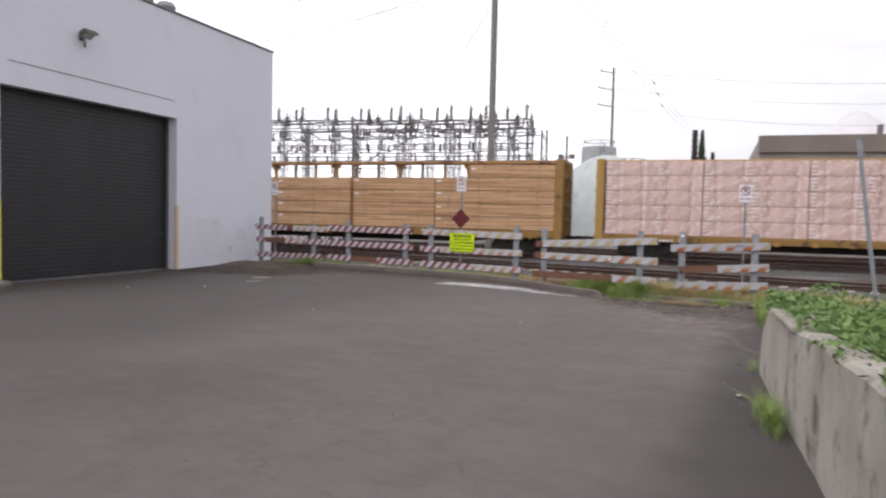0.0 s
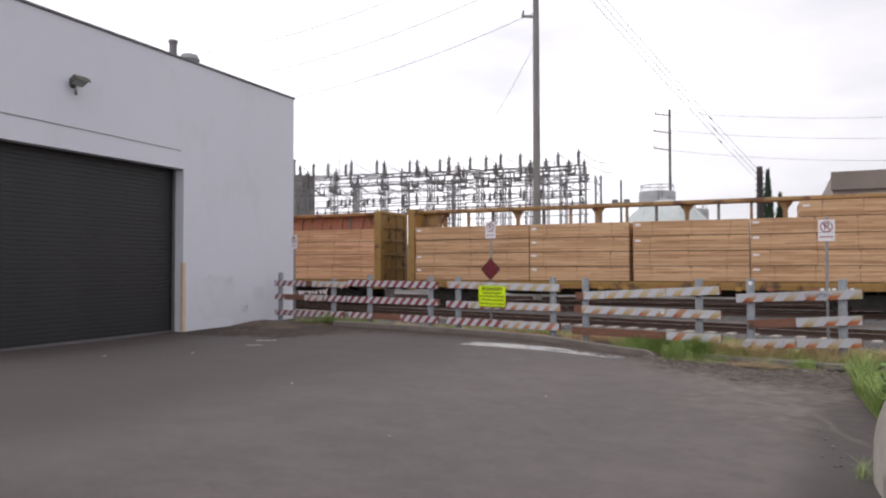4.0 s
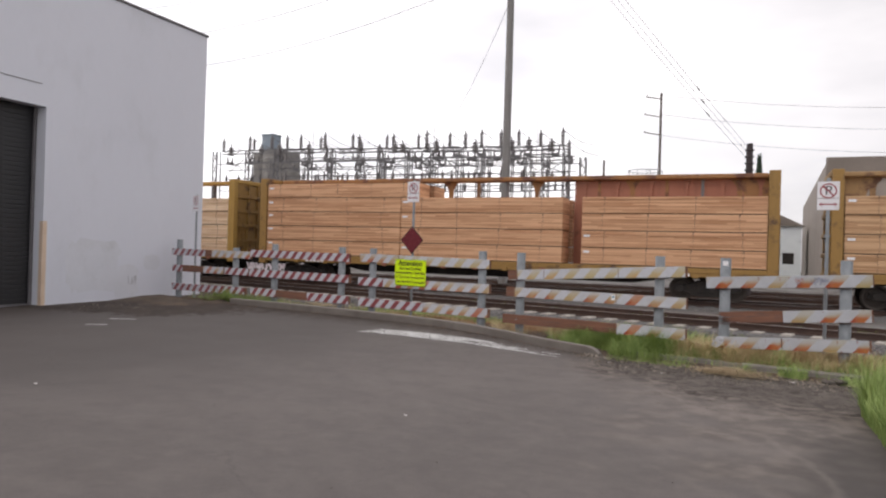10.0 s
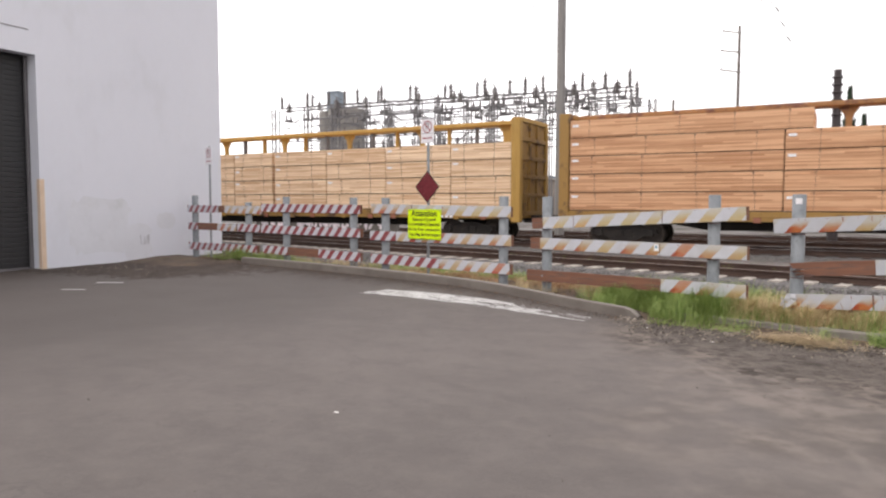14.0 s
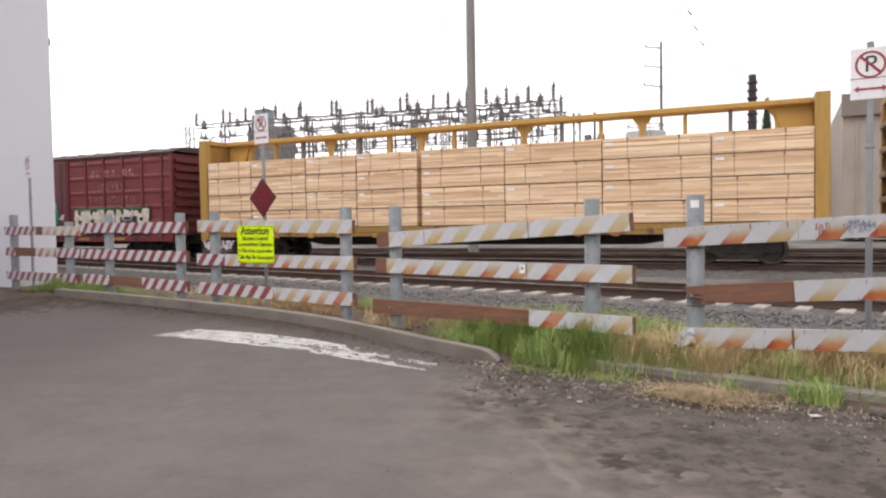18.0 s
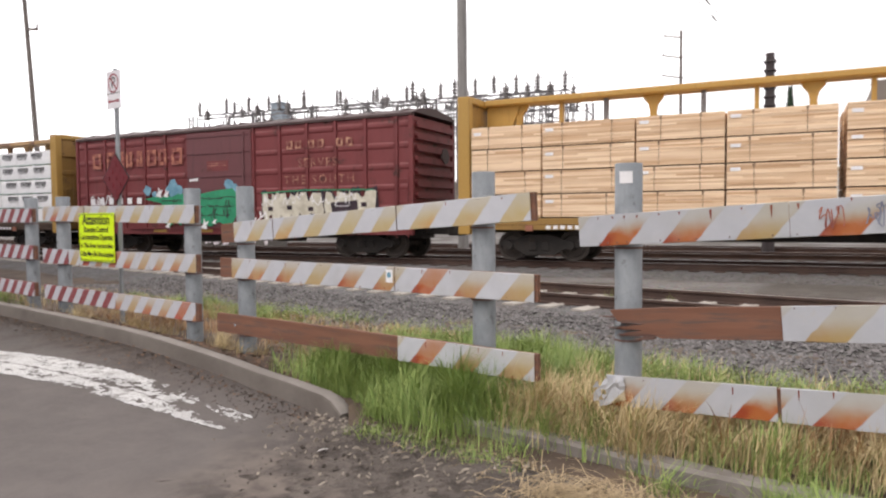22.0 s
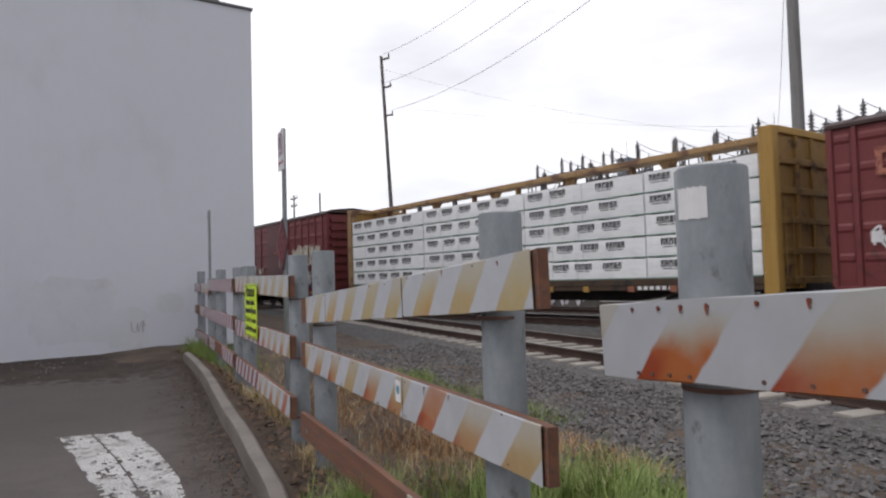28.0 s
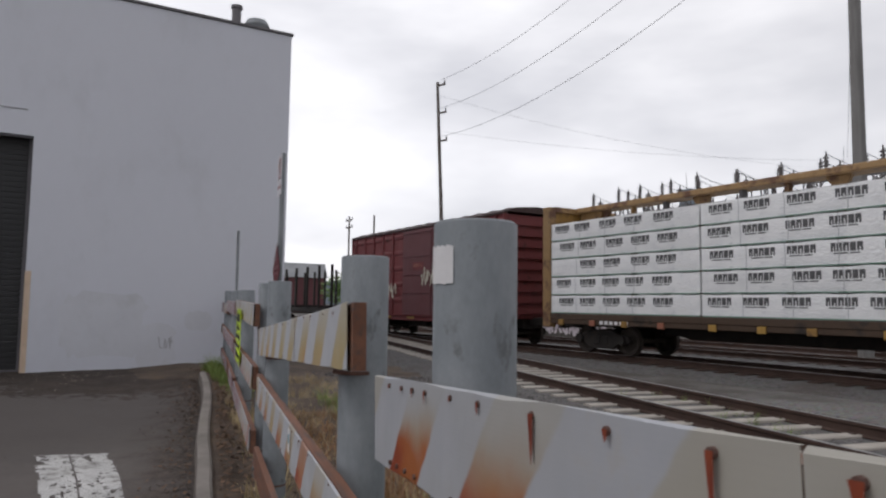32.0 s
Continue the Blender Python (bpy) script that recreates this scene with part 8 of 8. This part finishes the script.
def conifer(x, y, h, w, seed):
    t = thing("cypress", "slender dark cypress tree", "tree", pose(x, y, 0))
    part("trunk", Shape().cyl((0, 0, -0.2), (0, 0, h * 0.5), 0.18, 0.08, n=8), POLE_WOOD, t)
    r = random.Random(seed)
    s = Shape()
    for i in range(900):
        z = h * r.uniform(0.05, 1.0) ** 0.9
        q = w * (1 - (z / h) ** 1.8) * r.uniform(0.5, 1.0) * min(1, z / h * 5)
        a = r.uniform(0, 2 * math.pi)
        p = Vector((q * math.cos(a), q * math.sin(a), z))
        d = Vector((math.cos(a) * 0.35, math.sin(a) * 0.35, 1)).normalized() * r.uniform(0.35, 0.7)
        side = Vector((-math.sin(a), math.cos(a), 0)) * r.uniform(0.08, 0.16)
        s.face([p - side, p + side, p + d])
    part("crown", s, CONIFER, t)


def leafy(name, label, x, y, z, blobs, leaf, count, seed, trunk_h, mat=None):
    t = thing(name, label, "tree", pose(x, y, z))
    r = random.Random(seed)
    s = Shape().cyl((0, 0, -0.3), (0, 0, trunk_h), 0.14, 0.08, n=8)
    for bx, by, bz, br in blobs:
        s.cyl((0, 0, trunk_h * 0.85), (bx * 0.8, by * 0.8, bz), 0.05, 0.015, n=6)
    part("trunk", s, POLE_WOOD, t)
    s = Shape()
    for bx, by, bz, br in blobs:
        for i in range(int(count * br)):
            d = Vector((r.gauss(0, 1), r.gauss(0, 1), r.gauss(0, 1))).normalized() * br * r.uniform(0.25, 1.0) ** 0.5
            p = Vector((bx, by, bz)) + d
            u = Vector((r.gauss(0, 1), r.gauss(0, 1), r.gauss(0, 0.4))).normalized() * leaf * r.uniform(0.6, 1.2)
            w = u.cross(Vector((r.gauss(0, 1), r.gauss(0, 1), r.gauss(0, 1)))).normalized() * leaf * 0.35
            s.face([p - u * 0.5, p + w, p + u * 0.6, p - w])
    part("crown", s, mat or LEAF, t)


def build_trees():
    conifer(1.5, 55.5, 10.6, 0.95, 1)
    conifer(2.6, 57.5, 8.6, 0.9, 2)
    leafy("street_tree", "leafy green tree beside the building", -5.12, -15.75, 0.45, [(0.2, 0.36, 3.05, 0.5), (0.26, 0.42, 2.62, 0.36), (0.0, 0.1, 3.4, 0.6), (-0.3, -0.5, 3.0, 0.8), (-0.1, -0.2, 2.6, 0.5)], 0.11, 1500, 3, 2.3, TREE_LEAF)
    r = random.Random(9)
    for x, y, k in ((-98, 75, 1.5), (-104, 78, 1.8), (-8, 88, 1.2), (4, 92, 1.3), (-92, 40, 1.4)):
        blobs = [(r.uniform(-2, 2) * k, r.uniform(-1.5, 1.5) * k, r.uniform(2.0, 4.6) * k, r.uniform(0.9, 1.5) * k) for _ in range(7)]
        leafy("far_tree", "rounded green tree beyond the tracks", x, y, 0, blobs, 0.5, 110, int(x), 2.4 * k)


# ---- grass, weeds, stones ----
def blades(name, label, spots, mat, seed, category="grass"):
    """Curved blades: spots are (x, y, z, height, spread)."""
    r = random.Random(seed)
    v, f = [], []
    for x, y, z, h, lean in spots:
        a = 5.0 * noise.noise((x * 2.3, y * 2.3, seed)) + r.gauss(0, 1.1)
        h *= 0.98 + 0.75 * noise.noise((x * 4.1, y * 4.1, seed + 3.0))
        dx, dy = math.cos(a), math.sin(a)
        w = r.uniform(0.0014, 0.0042)
        b = r.uniform(0.2, 1.35) * lean
        k = len(v)
        for t, wt in ((0, 1.0), (0.45, 0.85), (0.8, 0.5)):
            o = b * t * t * h
            px, py, pz = x + dx * o, y + dy * o, z + h * t * (1 - 0.25 * b * t)
            v += [(px - dy * w * wt, py + dx * w * wt, pz), (px + dy * w * wt, py - dx * w * wt, pz)]
        o = b * h
        v.append((x + dx * o, y + dy * o, z + h * (1 - 0.25 * b)))
        f += [(k, k + 1, k + 3, k + 2), (k + 2, k + 3, k + 5, k + 4), (k + 4, k + 5, k + 6)]
    me = bpy.data.meshes.new(name)
    me.from_pydata(v, [], f)
    me.materials.append(mat)
    return tagged(new(name, me), label, category, kind="stuff")


def scatter(n, u0, u1, v0, v1, h0, h1, lean, seed, dens=None, bump=-0.01):
    r = random.Random(seed)
    out = []
    tries = 0
    while len(out) < n and tries < n * 12:
        tries += 1
        u, v = r.uniform(u0, u1), r.uniform(v0, v1)
        d = noise.noise((u * 1.1, v * 1.6, seed)) * 0.5 + 0.5
        edge = min(1, (u - u0) / 0.5, (u1 - u) / 0.5, (v - v0) / 0.25 + 0.1, (v1 - v) / 0.25 + 0.1)
        if r.random() > (d ** 1.3) * edge * (dens(u, v) if dens else 1):
            continue
        x, y = fence_xy(u, v)
        if x < -1.35 and y < kerb_y(x) + 0.2:
            continue
        out.append((x, y, land_z(x, y) + bump, r.uniform(h0, h1) * (0.55 + 0.6 * d), lean))
    return out


def build_grass():
    clump = lambda c, w: (lambda u, v: 0.08 + 0.92 * math.exp(-((u - c) / w) ** 2))  # noqa: E731
    rough = lambda u, v: 1.0 if noise.noise((u * 2.2, v * 2.2, 1)) > 0.12 else 0.04  # noqa: E731
    blades("green_grass", "fresh green grass clump under the barricade", scatter(9500, -3.2, -0.3, -0.62, 0.12, 0.16, 0.44, 0.7, 1, clump(-2.0, 0.75)), GRASS, 1)
    blades("green_grass", "low green grass before the old kerb", scatter(900, -1.9, -0.2, -0.9, -0.45, 0.06, 0.16, 0.8, 20, bump=-0.05), GRASS, 20)
    blades("green_grass", "green tufts leaning over the old kerb", scatter(900, 0.0, 2.2, -0.72, -0.4, 0.08, 0.24, 1.0, 21, rough, bump=-0.03), GRASS, 21)
    blades("green_grass", "green grass behind the barricade", scatter(9500, -3.6, 0.6, 0.15, 1.9, 0.12, 0.36, 0.7, 2, clump(-1.7, 1.1)), GRASS, 2)
    blades("green_grass", "sparse green grass on the track shoulder", scatter(7500, -1.6, 6.0, 0.45, 2.4, 0.06, 0.24, 0.8, 3), GRASS, 3)
    blades("green_grass", "green weeds at the kerb's end by the wall", scatter(4200, -14.6, -9.6, -0.55, 0.7, 0.1, 0.36, 0.7, 4, clump(-12.4, 0.8)), GRASS, 4)
    blades("green_grass", "green grass on the far verge by the track", scatter(5000, -10.0, -4.6, 1.1, 2.9, 0.06, 0.24, 0.8, 19), GRASS, 19)
    blades("dry_grass", "dry yellow grass along the barricade", scatter(10500, -0.9, 4.6, -0.4, 0.5, 0.14, 0.36, 0.7, 5), STRAW, 5)
    blades("dry_grass", "russet seed stems among the dry grass", scatter(1700, -1.0, 4.0, -0.3, 0.5, 0.2, 0.4, 0.5, 15), RUSSET, 15)
    blades("dry_grass", "dry yellow grass between kerb and track", scatter(3800, -13.0, -2.6, 0.35, 2.6, 0.06, 0.2, 0.9, 6), STRAW, 6)
    blades("dry_grass", "low russet dry grass behind the barricade", scatter(9000, -8.5, -2.6, 0.15, 2.4, 0.04, 0.15, 1.0, 16), RUSSET, 16)
    blades("dry_grass", "dry tufts in the soil behind the kerb", scatter(1500, -9.0, -2.6, -0.2, 0.2, 0.08, 0.28, 0.8, 9, rough), STRAW, 9)
    blades("dry_grass", "thin dry grass on the track shoulder", scatter(4500, -4.0, 5.0, 0.3, 2.2, 0.05, 0.24, 0.9, 7), STRAW, 7)
    blades("dry_grass", "tall straw clump at the torn plank end", scatter(1600, -0.75, 0.45, -0.5, -0.02, 0.24, 0.42, 0.9, 23), STRAW, 23)
    blades("green_grass", "green blades among the dry grass", scatter(4300, -0.8, 4.6, -0.55, 0.4, 0.12, 0.3, 0.6, 8), GRASS, 8)
    # tufts between the rails of the near track
    r = random.Random(17)
    spots = []
    for i in range(42):
        p = TN * (TRACK_D + r.uniform(0.15, 1.4)) + TU * r.uniform(-9, 7)
        for k in range(r.randint(6, 22)):
            spots.append((p.x + r.gauss(0, 0.05), p.y + r.gauss(0, 0.04), 0.0, r.uniform(0.08, 0.24), 0.7))
    blades("green_grass", "small green tufts between the rails", spots, GRASS, 18)
    # cut straw lying before the old kerb
    r = random.Random(11)
    v, f = [], []
    for i in range(1200):
        u, w = r.gauss(0.32, 0.24), r.gauss(-0.97, 0.12)
        if r.random() < 0.14:
            u, w = r.uniform(-1.3, 2.0), r.gauss(-0.72, 0.14)
        x, y = fence_xy(u, w)
        z = pave_z(x, y) + 0.025 + abs(r.gauss(0, 0.045)) * math.exp(-((u - 0.42) / 0.7) ** 2)
        a, ln = r.uniform(0, math.pi), r.uniform(0.08, 0.26)
        dx, dy, t = math.cos(a) * ln / 2, math.sin(a) * ln / 2, r.uniform(-0.03, 0.03)
        k = len(v)
        ox, oy = -math.sin(a) * 0.0022, math.cos(a) * 0.0022
        v += [(x - dx - ox, y - dy - oy, z - t), (x - dx + ox, y - dy + oy, z - t), (x + ox, y + oy, z + 0.015), (x - ox, y - oy, z + 0.015), (x + dx + ox, y + dy + oy, z + t), (x + dx - ox, y + dy - oy, z + t)]
        f += [(k, k + 1, k + 2, k + 3), (k + 3, k + 2, k + 4, k + 5)]
    tagged(new("cut_straw", Shape().mesh(v, f).data("cut_straw", DULL_STRAW)), "heap of cut pale straw on the dirt", "straw", kind="stuff")


def build_weeds():
    """Leafy weeds spilling over the retaining wall and round its broken end."""
    r = random.Random(21)
    v, f = [], []
    for i in range(21000):
        y = -(r.uniform(8.7, 17.0) if i < 11000 else r.uniform(5.2, 11.0))
        x = bank_x(y) + (0.0 if y < -8.9 else 0.12) + abs(r.gauss(0, 0.9))
        hump = (0.5 if y < -8.9 else 1.1) * (noise.noise((x * 0.9, y * 0.8, 7)) * 0.6 + 0.62) * min(1, 0.35 + (x - bank_x(y)) / 0.6)
        z = bank_z(x, y) + r.uniform(0, 1) ** 0.8 * hump
        if y < -9.4 and r.random() < 0.22 and noise.noise((y * 1.3, 5.0, 0.0)) > -0.1:
            x, z = r.uniform(1.6, 1.95), 0.98 + 0.05 * (-9.5 - y) + r.uniform(-0.06, 0.24)
        ln = r.uniform(0.028, 0.075)
        u = Vector((r.gauss(0, 1), r.gauss(0, 1), r.gauss(0.2, 0.6))).normalized() * ln
        w = u.cross(Vector((r.gauss(0, 1), r.gauss(0, 1), r.gauss(0, 1)))).normalized() * ln * 0.38
        k = len(v)
        p = Vector((x, y, z))
        v += [p - u * 0.5, p + w, p + u * 0.6, p - w]
        f.append((k, k + 1, k + 2, k + 3))
    me = bpy.data.meshes.new("weeds")
    me.from_pydata([tuple(p) for p in v], [], f)
    me.materials.append(LEAF)
    tagged(new("weeds", me), "lush green weeds spilling over the low wall", "weeds", kind="stuff")
    spots = []
    for i in range(4200):
        y = -r.uniform(5.0, 16)
        x = bank_x(y) + 0.05 + abs(r.gauss(0, 0.9))
        spots.append((x, y, bank_z(x, y) - 0.03, r.uniform(0.25, 0.6), 0.7))
    for i in range(450):
        y = -r.uniform(8.4, 11.6)
        if noise.noise((y * 0.9, 2.0, 0.0)) < 0.05:
            continue
        x = 1.57 + r.gauss(0, 0.045)
        spots.append((x, y, pave_z(x, y), r.uniform(0.08, 0.28), 0.9))
    for i in range(4600):
        y = -r.uniform(1.9, 5.2)
        x = 2.12 + abs(r.gauss(0, 0.2)) + (0.05 if y > -2.6 else 0)
        spots.append((x, y, pave_z(x, y) - 0.03, r.uniform(0.22, 0.62), 0.6))
    for i in range(700):
        y = -11.7 + r.gauss(0, 0.3)
        x = 1.52 - abs(r.gauss(0, 0.07))
        spots.append((x, y, pave_z(x, y), r.uniform(0.1, 0.3), 1.0))
    blades("wall_grass", "long green grass along the low wall", spots, GRASS, 22)
    s = Shape()
    for i in range(26):
        y = -r.uniform(6, 13)
        x = 1.5 - abs(r.gauss(0, 0.12))
        z = pave_z(x, y)
        q = r.uniform(0.006, 0.018)
        s.box(x - q, x + q, y - q, y + q, z, z + q, q * 0.3, None)
    tagged(new("wall_rubble", s.data("wall_rubble", STONES)), "crumbs of concrete at the wall's foot", "rubble", kind="stuff")


OCTA = [(1, 0, 0), (-1, 0, 0), (0, 1, 0), (0, -1, 0), (0, 0, 1), (0, 0, -1)]
OCTF = [(0, 2, 4), (2, 1, 4), (1, 3, 4), (3, 0, 4), (2, 0, 5), (1, 2, 5), (3, 1, 5), (0, 3, 5)]


def stones(name, label, spots, mat, seed):
    r = random.Random(seed)
    v, f = [], []
    for x, y, z, q in spots:
        k = len(v)
        sx, sy, sz = (q * r.uniform(0.6, 1.3) for _ in range(3))
        a = r.uniform(0, 3.14)
        c, s = math.cos(a), math.sin(a)
        t = r.uniform(-0.5, 0.5)
        for px, py, pz in OCTA:
            px, py, pz = px * sx + r.uniform(-0.3, 0.3) * q, py * sy + r.uniform(-0.3, 0.3) * q, pz * sz * 0.75 + px * t * q
            v.append((x + px * c - py * s, y + px * s + py * c, z + pz))
        f += [(k + i, k + j, k + l) for i, j, l in OCTF]
    me = bpy.data.meshes.new(name)
    me.from_pydata(v, [], f)
    me.materials.append(mat)
    return tagged(new(name, me), label, "stones", kind="stuff")


def build_litter():
    """Dead leaves and scraps caught behind the kerb and along its foot."""
    r = random.Random(41)
    v, f = [], []
    for i in range(3600):
        x = r.uniform(-13.5, -1.7)
        back = i % 4 != 0
        y = kerb_y(x) + (0.2 + abs(r.gauss(0, 0.3)) if back else -0.02 - abs(r.gauss(0, 0.16)))
        z = (land_z(x, y) if back else pave_top(x, y)) + r.uniform(0.006, 0.02)
        q, a = r.uniform(0.012, 0.036) * (1 if back else 0.7), r.uniform(0, 6.28)
        u = Vector((math.cos(a), math.sin(a), r.uniform(-0.5, 0.5))) * q
        w = Vector((-math.sin(a), math.cos(a), r.uniform(-0.5, 0.5))) * q * r.uniform(0.3, 0.7)
        p, k = Vector((x, y, z + 0.3 * q)), len(v)
        v += [tuple(p - u), tuple(p + w), tuple(p + u), tuple(p - w)]
        f.append((k, k + 1, k + 2, k + 3))
    tagged(new("leaf_litter", Shape().mesh(v, f).data("leaf_litter", DEAD_LEAF)), "brown dead leaves caught along the kerb", "leaf litter", kind="stuff")


def build_stones():
    r = random.Random(31)
    spots = []
    while len(spots) < 42000:
        s, d = r.uniform(-14, 8), r.uniform(-4.2, 3.0)
        if r.random() > min(1, (d + 4.3) / 1.6) or (s < -7 and r.random() < 0.5) or (d > 1.6 and r.random() < 0.4):
            continue
        if -0.5 < d < 2.0 and min((s + 82) % 0.61, 0.61 - (s + 82) % 0.61) < 0.13 and r.random() < 0.94:
            continue
        p = TN * (TRACK_D + d) + TU * s
        if fence_uv(p.x, p.y)[1] < 0.5:
            continue
        e = max(-0.55 - d, d - 2.05, 0.0)
        lo = max(land_z(p.x, p.y), 0.025 - 0.055 * min(e, 0.45) - 0.176 * max(0.0, e - 0.45))
        if -0.9 < d < 2.05:
            lo -= 0.028
        spots.append((p.x, p.y, lo + r.uniform(-0.004, 0.02), r.uniform(0.018, 0.042)))
    stones("ballast_stones", "loose grey crushed-stone ballast along the near track", spots, STONES, 1)
    spots = []
    for i in range(5500):
        u, v = r.uniform(-1.7, 3.5), -0.55 - abs(r.gauss(0, 0.55))
        x, y = fence_xy(u, v)
        spots.append((x, y, pave_z(x, y) + 0.014, r.uniform(0.003, 0.01) * (2.4 if r.random() < 0.06 else 1)))
    for i in range(2200):
        x = r.uniform(-14.5, -1.6)
        y = kerb_y(x) - abs(r.gauss(0, 0.2)) - 0.01
        spots.append((x, y, pave_z(x, y) + 0.005, r.uniform(0.004, 0.013)))
    for i in range(500):
        x, y = r.uniform(-12, 1.2), r.uniform(-16, 0)
        spots.append((x, y, pave_z(x, y) + 0.003, r.uniform(0.003, 0.008)))
    stones("dirt_crumbs", "gravel crumbs and clods on the silted asphalt", spots, CRUMBS, 2)
    for i, (x, y, w) in enumerate(((1.28, -10.6, 0.1), (1.15, -9.9, 0.05), (-6.2, -6.9, 0.05), (-3.1, -9.3, 0.05), (-12.0, -5.6, 0.12), (-10.8, -4.3, 0.07), (1.5, -0.75, 0.1), (-1.2, -0.35, 0.08), (-0.3, -0.95, 0.06), (-2.35, -5.6, 0.05))):
        s = Shape()
        w *= 0.6
        q = random.Random(i)
        pts = [(w * math.cos(a) * q.uniform(0.5, 1), w * math.sin(a) * q.uniform(0.5, 1), q.uniform(0.002, 0.05 * w / 0.1)) for a in (0, 1, 2.1, 3.1, 4.2, 5.2)]
        top = (0, 0, 0.35 * w)
        for a, b in zip(pts, pts[1:] + pts[:1]):
            s.face([a, b, top])
        thing("litter", "crumpled scrap of white litter on the ground", "litter", pose(x, y, pave_z(x, y) + 0.012), group="scraps of litter", shape=s, mats=LITTER)
    for (xa, ya), (xb, yb), w in (((-11.35, -1.45), (-10.9, -1.2), 0.06), ((-10.85, -2.45), (-10.5, -2.25), 0.05)):
        d = Vector((xb - xa, yb - ya))
        q = Vector((-d.y, d.x)).normalized() * w
        z = pave_z(xa, ya) + 0.013
        s = Shape().face([(xa - q.x, ya - q.y, z), ((xa + xb) / 2 - q.x * 0.6, (ya + yb) / 2 - q.y * 0.6, z), (xb - q.x, yb - q.y, z), (xb + q.x * 0.7, yb + q.y * 0.7, z), ((xa + xb) / 2 + q.x, (ya + yb) / 2 + q.y, z), (xa + q.x * 0.8, ya + q.y * 0.8, z)])
        thing("paint_dash", "faded white dash painted on the asphalt", "road marking", group="faded dashes", kind="structure", shape=s, mats=PAINT)
    s = Shape().box(-0.2, 0.2, -0.06, 0.06, 0.0, 0.07, 0.02).box(-0.08, 0.2, -0.12, 0.04, 0.04, 0.1, 0.02, pose(0, 0, 0, 0, 0, 25))
    x, y = fence_xy(1.72, -0.66)
    thing("broken_kerb_piece", "broken lump of kerb lying in the dirt", "concrete lump", pose(x, y, pave_z(x, y), 0, 8, 35), shape=s, mats=KERB)


build_ground()
build_pavement()
build_kerbs()
build_line()
build_building()
build_wall_fittings()
build_retaining_wall()
build_silt()
build_low_wall()
build_fence()
build_signs()
build_tracks()
build_train()
build_substation()
build_poles()
build_tanks()
build_far_buildings()
build_trees()
build_grass()
build_weeds()
build_litter()
build_stones()
motions()
